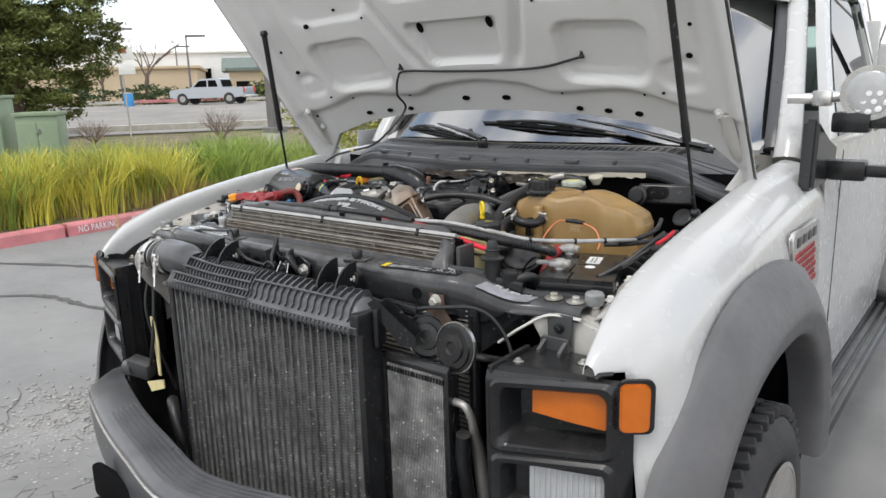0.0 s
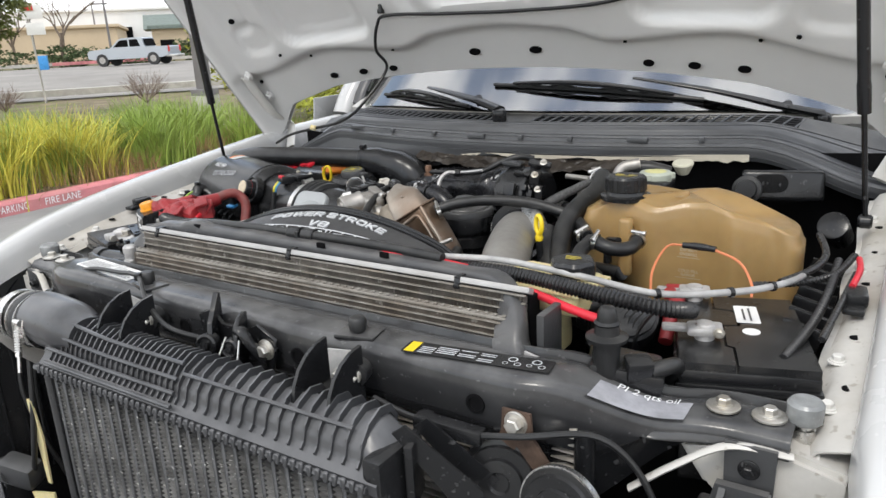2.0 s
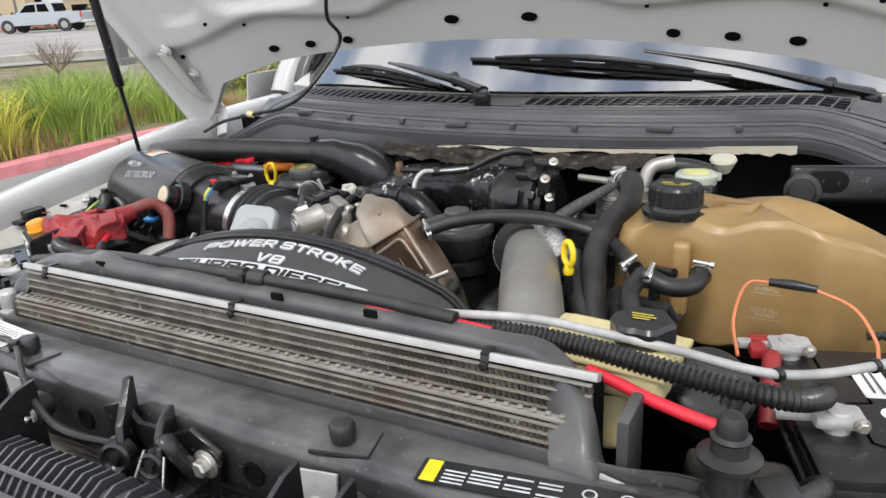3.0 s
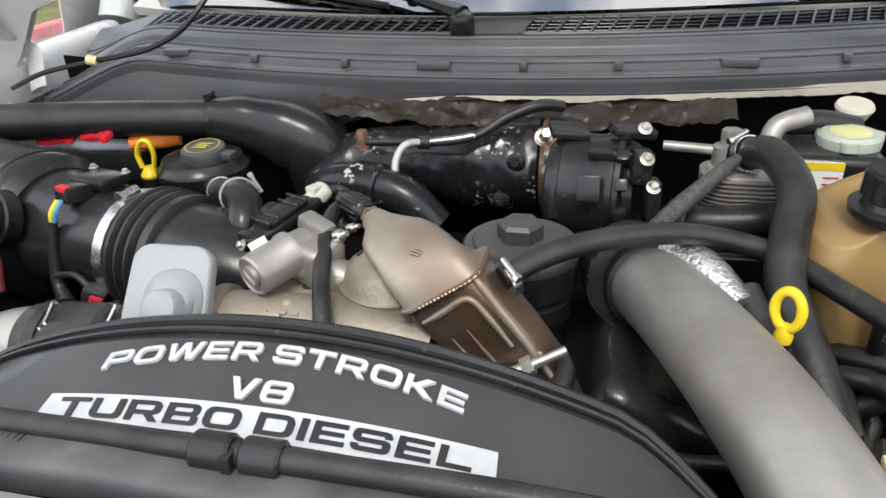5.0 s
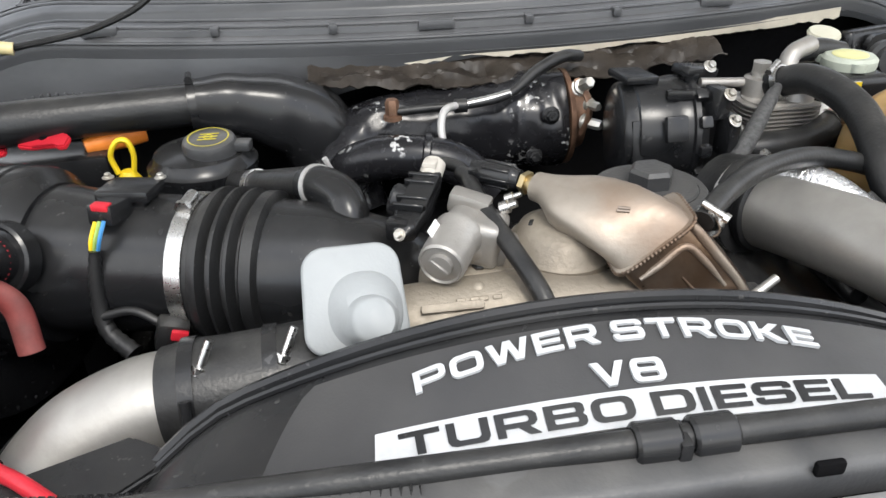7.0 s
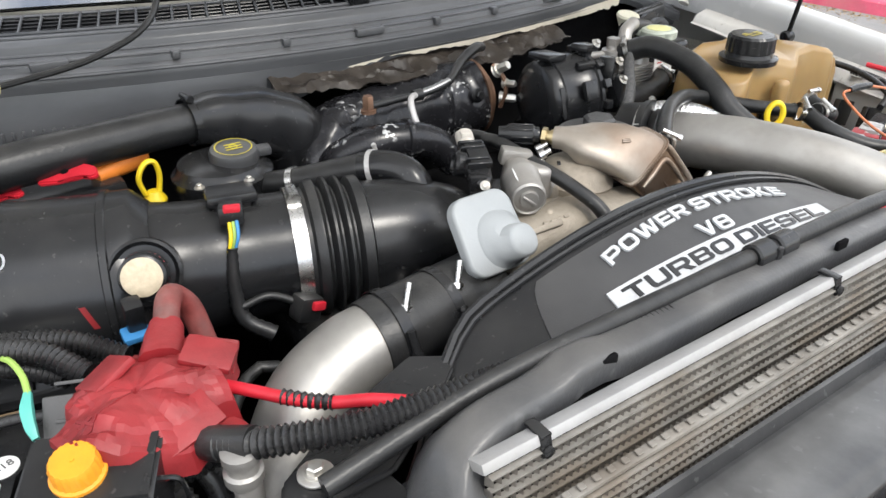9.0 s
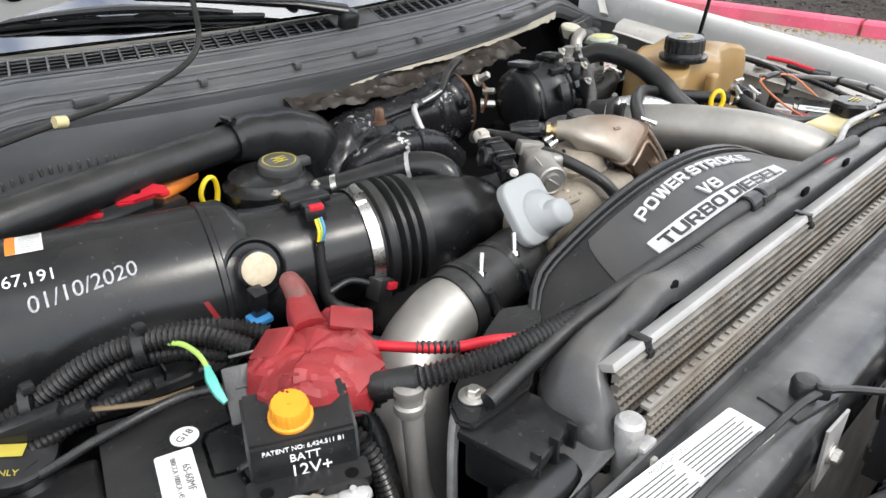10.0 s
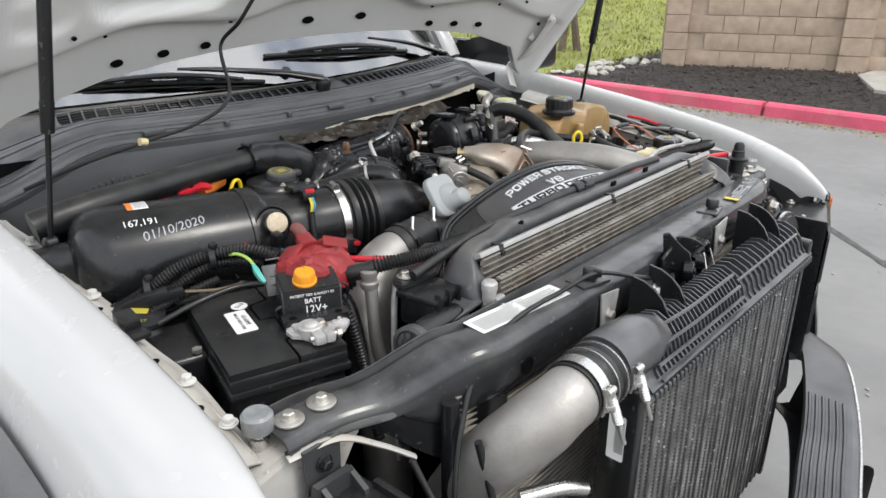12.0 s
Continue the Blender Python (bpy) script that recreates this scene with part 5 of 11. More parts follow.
# barcode sticker on the end plate
card((CX0 - 0.029, CY + 0.03, 1.065), -Y, Z, 0.03, 0.085, cac, LABEL, "barcode_label")
bars((CX0 - 0.030, CY + 0.026, 1.065), -Y, Z, [(-0.006, 0.010, 0.03 - 0.004 * i) for i in range(15)], cac, LABELPRINT, h=0.0022)
# steel elbow and rubber coupling on the passenger side
elbow = empty("charge_pipe", (-0.64, -0.18, 0.75), "cast silver charge pipe elbow clamped to a rubber coupling", "pipe")
bm = B()
tube(bm, [(-0.470, -0.196, 1.205), (-0.510, -0.192, 1.196), (-0.545, -0.175, 1.170), (-0.567, -0.142, 1.128), (-0.575, -0.095, 1.070), (-0.575, -0.045, 0.99)], [0.0455, 0.047, 0.0505, 0.051, 0.048, 0.046], 32, 8)
part("pipe", bm, ALU, elbow)
bm = B()
lathe(bm, (-0.380, -0.1955, 1.207), (-1, 0, -0.03), [(0, 0.047), (0.026, 0.0475), (0.032, 0.051), (0.044, 0.051), (0.048, 0.0475), (0.056, 0.051), (0.064, 0.051), (0.070, 0.0475), (0.112, 0.0475)], 36)
part("coupling", bm, RUBBER, elbow)
for x in (-0.421, -0.447):
    bm = B()
    lathe(bm, (x, -0.1957, 1.206), (1, 0, 0.03), [(-0.0015, 0.0495), (-0.0008, 0.0525), (0.0008, 0.0525), (0.0015, 0.0495)], 36)
    part("wire_ring", bm, CHROME, elbow)
for x in (-0.396, -0.476):
    c = clamp("hose_clamp", (x, -0.1957, 1.206), (1, 0, 0.03), 0.0485, 0.020, elbow, screw=(0.0, -1, 0.15))
    for dx in (-0.007, 0.007):
        bm = B()
        tube(bm, [V(x + dx, -0.1957, 1.206) + V(0, -math.cos(a), math.sin(a)) * 0.0515 for a in (-0.45, -0.15, 0.15, 0.45)], 0.0025, 8, 3)
        part("band_loop", bm, CHROME, c)
    bm = B()
    q = V(x - 0.002, -0.248, 1.224)
    d = V(0.016, -0.022, -0.085)
    cyl(bm, q, q + d, 0.0034, n=10)
    tube(bm, [q + d * t for t in (0.12, 0.35, 0.58)], 0.0078, 10, 4, wave=0.0022, pitch=0.0045)
    lathe(bm, q + d * 0.6, d, [(0, 0.0065), (0.007, 0.0065)], 6)
    lathe(bm, q - X * 0.008, X, [(0, 0.006), (0.018, 0.006)], 12)
    part("spring_bolt", bm, CHROME, c)

# ---- second, smaller cooler on the driver's side ----
oc = empty("oil_cooler", (0.52, -0.145, 0.6), "narrow dark oil cooler with fine vertical fins", "oil cooler")
tb = B()
box(tb, (0, 0, 0), (0.0028, 0.035, 0.44), None)
FINO = mesh_of(tb, "cooler_fin", COREFIN, 0)
for i in range(36):
    o = new("cooler_fin", FINO)
    o.parent = oc
    o.matrix_parent_inverse = Matrix.Translation(-oc.location)
    o.matrix_basis = Matrix.Translation((0.435 + 0.0046 * i, -0.158, 0.84))
# black sheet added for the shade behind the oil cooler's fins
bm = B()
box(bm, (0.516, -0.14, 0.84), (0.165, 0.006, 0.44))
part("core_backing", bm, SHADE_BLACK, oc)
for z in (1.066, 0.615):
    bm = B()
    tube(bm, [(0.425, -0.158, z), (0.516, -0.158, z), (0.61, -0.158, z)], 0.017, 12, 2)
    part("tank_bar", bm, DARKSTEEL, oc)
bm = B()
for i in range(21):
    box(bm, (0.435 + 0.0082 * i, -0.176, 1.048), (0.004, 0.006, 0.012))
part("crimp_strip", bm, DARKSTEEL, oc)
for x in (0.424, 0.609):
    bm = B()
    box(bm, (x, -0.158, 0.84), (0.012, 0.04, 0.46), None, 0.003)
    part("side_strip", bm, DARKSTEEL, oc)
bm = B()
prism(bm, [(0, 0), (0.018, 0.012), (0.115, -0.075), (0.115, -0.10), (0.075, -0.095)], (0.405, -0.20, 1.205), (0.93, 0.36, 0), Z, (0.36, -0.93, 0), 0.004)
prism(bm, [(0, 0), (0.018, 0.012), (0.115, -0.075), (0.115, -0.10), (0.075, -0.095)], (0.415, -0.165, 1.20), (0.93, 0.36, 0), Z, (0.36, -0.93, 0), 0.004)
box(bm, (0.425, -0.185, 1.15), (0.012, 0.05, 0.09), pose(0, 0, 0, 0, 0, 20), 0.003)
part("support_bracket", bm, DARKSTEEL, oc)
bm = B()
tube(bm, [(0.612, -0.155, 1.0), (0.645, -0.16, 1.0), (0.655, -0.15, 0.97), (0.65, -0.13, 0.92), (0.64, -0.1, 0.85), (0.64, -0.08, 0.7)], [0.009, 0.009, 0.009, 0.011, 0.016, 0.016], 12, 6)
part("outlet_pipe", bm, PIPE, oc)
bm = B()
tube(bm, [(0.64, -0.16, 0.93), (0.63, -0.15, 0.86), (0.63, -0.13, 0.75), (0.63, -0.1, 0.62)], 0.017, 12, 6)
part("outlet_hose", bm, RUBBER, oc)

# ---- horns ----
for p, tilt in (((0.606, -0.148, 1.122), (-0.1, -0.97, 0.16)), ((0.518, -0.128, 1.126), (0.2, -0.96, 0.2))):
    horn = empty("horn", p, "round black disc horn with concentric rings", "horn", "twin horns")
    bm = B()
    lathe(bm, V(*p) - V(*tilt) * 0.02, tilt, [(-0.024, 0.022), (-0.012, 0.042), (0.0, 0.054), (0.007, 0.056), (0.014, 0.055), (0.015, 0.048), (0.020, 0.046), (0.020, 0.032), (0.025, 0.030), (0.026, 0.015), (0.022, 0.012), (0.022, 0.002)], 40)
    part("diaphragm", bm, PLASTIC, horn)
    bm = B()
    lathe(bm, V(*p) - V(*tilt) * 0.012, tilt, [(-0.004, 0.0555), (-0.004, 0.0575), (0.004, 0.0575), (0.004, 0.0555)], 40, caps=False)
    part("rim", bm, CHROME, horn)
bk = empty("horn_bracket", (0.55, -0.1, 1.17), "rusty brown steel horn bracket", "bracket")
RUST = mat("rusty_steel", (0.085, 0.055, 0.04), 0.65, 0.3, var=0.4, scale=30, bump=0.3)
bm = B()
prism(bm, [(-0.02, 0.02), (0.02, 0.02), (0.022, -0.012), (0.065, -0.07), (0.045, -0.085), (0.0, -0.03), (-0.035, -0.085), (-0.055, -0.07), (-0.022, -0.012)], (0.535, -0.108, 1.205), X, Z, -Y, 0.004)
part("plate", bm, RUST, bk)
bolt("bracket_bolt", (0.535, -0.112, 1.209), -Y, 0.011, bk, 0.016)
bm = B()
tube(bm, [(0.64, -0.13, 1.11), (0.67, -0.11, 1.10), (0.69, -0.07, 1.085)], 0.011, 8, 4, flat=0.8)
part("horn_plug", bm, PLASTIC, bk)

# ---- headlamps ----
for s in (1, -1):
    hl = empty("headlamp_housing", (s * 0.88, -0.08, 0.80), "black headlamp housing with amber lamp, headlamp bulb missing", "headlamp", "headlamps")
    if s < 0:
        hl["label"] = "black headlamp housing seen from its open inner side"

    def face(x):
        """How far forward the swept front of the housing lies at x."""
        return -0.205 + 0.30 * (x - 0.74) + 0.10 * smooth(0.98, 1.07, x)

    def shell(u, v):
        x = 0.735 + 0.275 * u
        pr = [(0.13 - 0.10 * smooth(0.86, 0.97, x), 1.115), (0.03 - 0.012 * smooth(0.86, 0.97, x), 1.124), (0.006, 1.12), (0.0, 1.10), (0.002, 0.95), (0.006, 0.84), (0.02, 0.73)]
        k = v * (len(pr) - 1)
        j = min(int(k), len(pr) - 2)
        g = k - j
        dy, z = (pr[j][i] * (1 - g) + pr[j + 1][i] * g for i in (0, 1))
        return (s * x, face(x) + dy, z)

    bm = B()
    sheet(bm, shell, 48, 48)
    gone = [f for f in bm.faces if 0.756 < abs(f.calc_center_median().x) < 0.972 and (0.966 < f.calc_center_median().z < 1.096 or 0.812 < f.calc_center_median().z < 0.928) and f.calc_center_median().y < face(abs(f.calc_center_median().x)) + 0.01]
    bmesh.ops.delete(bm, geom=gone, context="FACES")
    body = part("housing", bm, PLASTIC, hl)
    bm = B()
    box(bm, (s * 0.815, -0.085, 1.108), (0.15, 0.15, 0.02), None, 0.006)
    part("top_plate", bm, PLASTIC, hl)
    bm = B()
    box(bm, (s * 0.742, -0.125, 0.93), (0.012, 0.15, 0.40), None, 0.004)
    for k in range(3):
        box(bm, (s * 0.7355, -0.165 + 0.04 * k, 0.92), (0.006, 0.008, 0.37), None, 0.003)
    part("inner_wall", bm, PLASTIC, hl)
    for x, y in ((0.765, -0.13), (0.88, -0.06)):
        bolt("housing_screw", (s * x, y, 1.119), Z, 0.006, hl, 0.012)

    def bezel(name, x0, x1, z0, z1, depth):
        bm = B()
        rings = []
        for inset, d in ((-0.012, 0.004), (-0.004, -0.006), (0.006, -0.004), (0.012, 0.006), (0.020, depth)):
            rr = rrect(x1 - x0 - 2 * inset, z1 - z0 - 2 * inset, 0.022)
            rings.append([bm.verts.new((s * ((x0 + x1) / 2 + px), face((x0 + x1) / 2 + px) + d, (z0 + z1) / 2 + pz + 0.06 * px)) for px, pz in rr])
        skin(bm, rings, False, True)
        return part(name, bm, PLASTIC, hl)

    bezel("upper_recess", 0.75, 0.978, 0.96, 1.102, 0.07)
    bezel("lower_recess", 0.75, 0.978, 0.806, 0.934, 0.05)
    bm = B()
    sheet(bm, lambda u, v: (s * (0.815 + 0.148 * u), face(0.815 + 0.148 * u) + 0.028 - 0.008 * math.sin(math.pi * u), (1.030 - 0.020 * u ** 1.5) + (0.050 + 0.045 * u) * v), 20, 10, 0.004 * s)
    part("amber_reflector", bm, AMBER, hl, "amber turn-signal lens")
    cu, cw = V(s * 0.8, 0.6, 0), V(s * 0.6, -0.8, 0)
    bm = B()
    prism(bm, rrect(0.058, 0.098, 0.012), (s * 1.014, -0.112, 1.078), cu, Z, cw, 0.014)
    bmesh.ops.bevel(bm, geom=list(bm.edges), offset=0.003, segments=2, affect="EDGES")
    part("corner_lamp", bm, AMBER, hl, "amber corner marker lens")
    bm = B()
    prism(bm, rrect(0.070, 0.112, 0.016), (s * 1.016, -0.107, 1.078), cu, Z, cw, 0.008)
    part("corner_frame", bm, PLASTIC, hl)
    bm = B()
    prism(bm, rrect(0.155, 0.105, 0.02), (s * 0.885, face(0.885) + 0.036, 0.872), (s, 0.30, 0), Z, (s * 0.29, -0.957, 0), 0.010)
    lens = part("headlamp_lens", bm, LENS, hl, "clear fluted headlamp lens")
    for k in range(13):
        bm = B()
        dx = -0.066 + 0.011 * k
        box(bm, (s * (0.885 + dx), face(0.885) + 0.0245 + 0.30 * dx, 0.872), (0.0055, 0.004, 0.092), None, 0.0015, 1)
        part("flute", bm, LENS, lens)
    bm = B()
    prism(bm, rrect(0.16, 0.11, 0.02), (s * 0.885, face(0.885) + 0.047, 0.872), (s, 0.30, 0), Z, (s * 0.29, -0.957, 0), 0.005)
    part("reflector", bm, CHROME, hl)
# clutter between the passenger headlamp and the cooler
clut = empty("wiring_bundle", (-0.6, -0.12, 0.8), "tangle of brackets, hoses and wires beside the cooler", "wiring")
bm = B()
box(bm, (-0.665, -0.19, 0.80), (0.085, 0.05, 0.06), pose(0, 0, 0, 10, 12, 20), 0.012)
cyl(bm, (-0.73, -0.20, 0.79), (-0.68, -0.20, 0.80), 0.027)
part("bumper_mount", bm, PLASTIC_FADED, clut)
bm = B()
prism(bm, [(0, 0), (0.012, 0), (0.02, 0.12), (0.005, 0.2), (-0.012, 0.2)], (-0.60, -0.17, 0.78), X, Z, Y, 0.004)
prism(bm, [(0, 0), (0.10, 0.03), (0.10, 0.0), (0.02, -0.03)], (-0.64, -0.19, 0.755), X, Z, Y, 0.004)
part("cream_bracket", bm, CREAM, clut)
for k, pts in enumerate((((-0.62, -0.13, 1.16), (-0.60, -0.16, 1.0), (-0.60, -0.18, 0.88), (-0.63, -0.18, 0.8)), ((-0.70, -0.08, 1.15), (-0.68, -0.14, 1.02), (-0.66, -0.14, 0.9), (-0.62, -0.1, 0.7)), ((-0.50, -0.12, 0.98), (-0.44, -0.16, 0.985), (-0.40, -0.18, 0.97)), ((-0.55, -0.16, 0.70), (-0.48, -0.2, 0.72), (-0.42, -0.22, 0.64), (-0.40, -0.2, 0.55)))):
    bm = B()
    tube(bm, pts, (0.006, 0.005, 0.014, 0.018)[k], 10, 6)
    part("hose", bm, RUBBER if k != 2 else CHROME, clut)


# ---- engine bay ----
# radiator: two cores with horizontal tubes, bright header strip
rad = empty("radiator", (0, 0.05, 0.75), "aluminium radiator with dirty horizontal tubes and a bright header", "radiator")
RX0, RX1 = -0.41, 0.475
# near-black core: shade between the fin rows put into its colour
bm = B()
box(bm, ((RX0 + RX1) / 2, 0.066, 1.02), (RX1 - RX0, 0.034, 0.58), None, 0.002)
part("rear_core", bm, SHADE_BLACK, rad)
box_h = mat("bright_header", (0.36, 0.355, 0.35), 0.5, 0.2, var=0.12, scale=20, stain=(0.3, 0.28, 0.25), stainamt=0.3)
bm = B()
box(bm, ((RX0 + RX1) / 2, 0.046, 1.3245), (RX1 - RX0 + 0.01, 0.018, 0.009), pose(0, 0, 0, -25), 0.002)
part("header_strip", bm, box_h, rad)
# wavy fin rows between the tubes
tb = B()
N = 250
top = [tb.verts.new((RX0 + (RX1 - RX0) * i / N, (0.0 if i % 2 else 0.006), 0.0048)) for i in range(N + 1)]
bot = [tb.verts.new((RX0 + (RX1 - RX0) * i / N, (0.0 if i % 2 else 0.006), -0.0048)) for i in range(N + 1)]
for i in range(N):
    tb.faces.new((top[i], top[i + 1], bot[i + 1], bot[i]))
FINSHADE = mat("shaded_fin", (0.27, 0.255, 0.235), 0.36, 0.75, var=0.35, scale=40, spots=0.6, spotcol=(0.65, 0.63, 0.6), spotscale=70, stain=(0.12, 0.10, 0.08), stainamt=0.5)
TUBEALU = mat("pale_tube", (0.27, 0.255, 0.23), 0.55, 0.3, var=0.3, scale=30, stain=(0.24, 0.19, 0.14), stainamt=0.6)
FINROW = mesh_of(tb, "fin_corrugation", FINSHADE, 0)
tb = B()
box(tb, ((RX0 + RX1) / 2, 0, 0), (RX1 - RX0, 0.005, 0.0016), None)
RTUBE = mesh_of(tb, "radiator_tube", TUBEALU, 0)
for i in range(16):
    for nm, me, z, y in (("fin_corrugation", FINROW, 1.313 - 0.012 * i, 0.036), ("radiator_tube", RTUBE, 1.3195 - 0.012 * i, 0.0365)):
        o = new(nm, me)
        o.parent = rad
        o.matrix_parent_inverse = Matrix.Translation(-rad.location)
        o.matrix_basis = Matrix.Translation((0, y, z))
# front core: fewer, heavier tubes
tb = B()
box(tb, ((RX0 + RX1) / 2, 0, 0), (RX1 - RX0 - 0.02, 0.004, 0.0018), None)
FTUBE = mesh_of(tb, "front_tube", TUBEALU, 0)
tb = B()
top = [tb.verts.new((RX0 + (RX1 - RX0) * i / N, (0.0 if i % 2 else 0.006), 0.0048)) for i in range(N + 1)]
bot = [tb.verts.new((RX0 + (RX1 - RX0) * i / N, (0.0 if i % 2 else 0.006), -0.0048)) for i in range(N + 1)]
for i in range(N):
    tb.faces.new((top[i], top[i + 1], bot[i + 1], bot[i]))
DARKFIN = mat("clogged_fin", (0.16, 0.14, 0.12), 0.5, 0.4, var=0.4, scale=30, spots=0.6, spotcol=(0.6, 0.58, 0.53), spotscale=60)
FFIN = mesh_of(tb, "front_corrugation", DARKFIN, 0)
for i in range(13):
    for nm, me, z, y in (("front_corrugation", FFIN, 1.2785 - 0.0105 * i, 0.006), ("front_tube", FTUBE, 1.2845 - 0.0105 * i, 0.0065)):
        o = new(nm, me)
        o.parent = rad
        o.matrix_parent_inverse = Matrix.Translation(-rad.location)
        o.matrix_basis = Matrix.Translation((0, y, z))
bm = B()
box(bm, ((RX0 + RX1) / 2, 0.0115, 1.2905), (RX1 - RX0 - 0.02, 0.010, 0.005), None, 0.002)
for i in range(58):
    box(bm, (RX0 + 0.02 + 0.0148 * i, 0.0115, 1.2948), (0.006, 0.006, 0.002), None, 0.0006, 1)
part("front_header", bm, mat("tan_header", (0.25, 0.235, 0.21), 0.6, 0.2, var=0.3, scale=18, stain=(0.15, 0.12, 0.09), stainamt=0.6), rad)
bm = B()
lathe(bm, (-0.425, 0.010, 1.10), Z, [(0, 0.012), (0.178, 0.012), (0.181, 0.0135), (0.192, 0.0135), (0.196, 0.010)], 20)
box(bm, (-0.415, -0.002, 1.245), (0.022, 0.012, 0.05), None, 0.003)
part("end_tank", bm, LEAD, rad)
bolt("drain_bolt", (-0.418, -0.008, 1.255), -Y, 0.006, rad, 0.009)
bm = B()
box(bm, (0.515, 0.03, 1.255), (0.012, 0.06, 0.11), None, 0.003)
part("right_end_plate", bm, PLASTIC_FADED, rad)
# clips over the header
for x in (-0.36, 0.009, 0.36):
    bm = B()
    box(bm, (x, 0.036, 1.323), (0.010, 0.003, 0.018), pose(0, 0, 0, -15), 0.002)
    box(bm, (x, 0.046, 1.331), (0.010, 0.02, 0.003), None, 0.001)
    lathe(bm, (x, 0.0335, 1.319), -Y, [(0, 0.005), (0.002, 0.005), (0.003, 0.003)], 14)
    part("seal_clip", bm, PLASTIC, rad)

# air seal: flat moulded band arching over the radiator
seal = empty("radiator_seal", (0, 0.08, 1.2), "grey-black rubber air seal arching over the radiator", "seal")
SP = spline([(-0.455, 0.05, 1.12), (-0.462, 0.055, 1.18), (-0.455, 0.06, 1.235), (-0.462, 0.065, 1.27), (-0.445, 0.07, 1.305), (-0.405, 0.078, 1.336), (-0.32, 0.084, 1.345), (-0.1, 0.088, 1.345), (0.2, 0.088, 1.343), (0.36, 0.084, 1.340), (0.42, 0.075, 1.338), (0.465, 0.05, 1.322), (0.49, 0.02, 1.295), (0.505, -0.002, 1.262), (0.53, -0.012, 1.225), (0.55, -0.01, 1.16)], 8)


def sealf(u, v):
    k = u * (len(SP) - 1)
    j = min(int(k), len(SP) - 2)
    p = SP[j].lerp(SP[j + 1], k - j)
    d = (SP[j + 1] - SP[j]).normalized()
    up = d.cross(Y).normalized()
    if up.z < 0:
        up = -up
    a = abs(p.x)
    back = V(0, 1, 0)
    wob = 0.003 * noise.noise((p.x * 14, p.z * 14, 0)) - 0.004 + 0.010 * math.exp(-((p.x + 0.29) / 0.025) ** 2)
    prof = [(-0.024, -0.026), (-0.022, -0.008), (-0.018, -0.003), (0.006, -0.002), (0.012, -0.006), (0.022, -0.018)]
    q = v * (len(prof) - 1)
    i = min(int(q), len(prof) - 2)
    g = q - i
    b, h = (prof[i][m] * (1 - g) + prof[i + 1][m] * g for m in (0, 1))
    return p + back * b * (1.0 + 0.25 * smooth(0.35, 0.5, a) + 0.9 * smooth(-0.41, -0.46, p.x)) + up * (h * (1 + 0.75 * smooth(0.415, 0.46, a)) + wob)


bm = B()
sheet(bm, sealf, 120, 12, 0.005)
part("band", bm, SEAL, seal, smooth=50)
for x in (-0.27, 0.06, 0.2):
    bm = B()
    box(bm, (x, 0.066, 1.338), (0.018, 0.005, 0.01), None, 0.002)
    part("seal_slot", bm, SHADE_BLACK, seal)
bm = B()
prism(bm, [(0, 0), (0.09, -0.02), (0.09, -0.055), (0.03, -0.05), (0.0, -0.035)], (0.50, -0.02, 1.262), X, Z, Y, 0.004)
tabp = part("end_tab", bm, LEAD, seal)
bolt("tab_bolt", (0.565, -0.024, 1.228), -Y, 0.007, tabp, 0.012)

# ---- engine name cover ----
cover = empty("fan_shroud_cover", (-0.03, 0.15, 1.25), "black arched fan shroud cover with raised silver lettering", "engine cover")


def shroud(x, f):
    """f = 0 at the front edge, 1 at the rear arc."""
    xa = x + 0.035
    A = V(x, 0.215 - 0.10 * smooth(0.25, 0.42, abs(xa)), 1.361 - xa * xa / 1.25 - 0.25 * max(0, abs(xa) - 0.27) ** 1.5)
    F = V(x * 0.97, 0.088, 1.316 - 0.14 * x * x)
    p = F.lerp(A, f)
    p.z += 0.004 * math.sin(math.pi * f) * (1 - (xa / 0.42) ** 2)
    return p


bm = B()
sheet(bm, lambda u, v: shroud(-0.44 + 0.80 * u, v), 60, 16, 0.004)
part("face", bm, PLASTIC, cover, smooth=60)
# grained panel under lettering, colour lightened for sky reflection, its end following the arch
bm = B()
sheet(bm, lambda u, v: shroud(-0.232 - 0.055 * (1 - v) ** 0.7 + (0.515 + 0.10 * (1 - v) ** 0.7) * u, 0.03 + 0.83 * v) + Z * 0.0014, 60, 14, 0.001)
part("grained_panel", bm, COVERMAT, cover, smooth=60)
bm = B()
sheet(bm, lambda u, v: shroud(-0.445 + 0.81 * u, 1.0) + V(0, 0.002 + 0.02 * v, 0.004 * math.sin(math.pi * v * 0.5) - 0.10 * v), 60, 6, 0.003)
part("rim_wall", bm, PLASTIC, cover, smooth=60)
for f, r in ((1.0, 0.0055), (0.93, 0.003)):
    bm = B()
    tube(bm, [shroud(-0.44 + 0.02 * i, f) + Z * 0.002 for i in range(41)], r, 8, 1)
    part("edge_bead", bm, PLASTIC, cover)


def wrap(bm, h):
    """Lays flat lettering (x across, y = fraction up the face) on the cover."""
    for v in bm.verts:
        x, f, d = v.co.x, v.co.y, v.co.z
        p = shroud(x, f)
        nn = (shroud(x + 0.004, f) - shroud(x - 0.004, f)).cross(shroud(x, f + 0.02) - shroud(x, f - 0.02)).normalized()
        v.co = p + nn * (d + h)
    return bm


FL = 0.142   # length of the face from front to arc


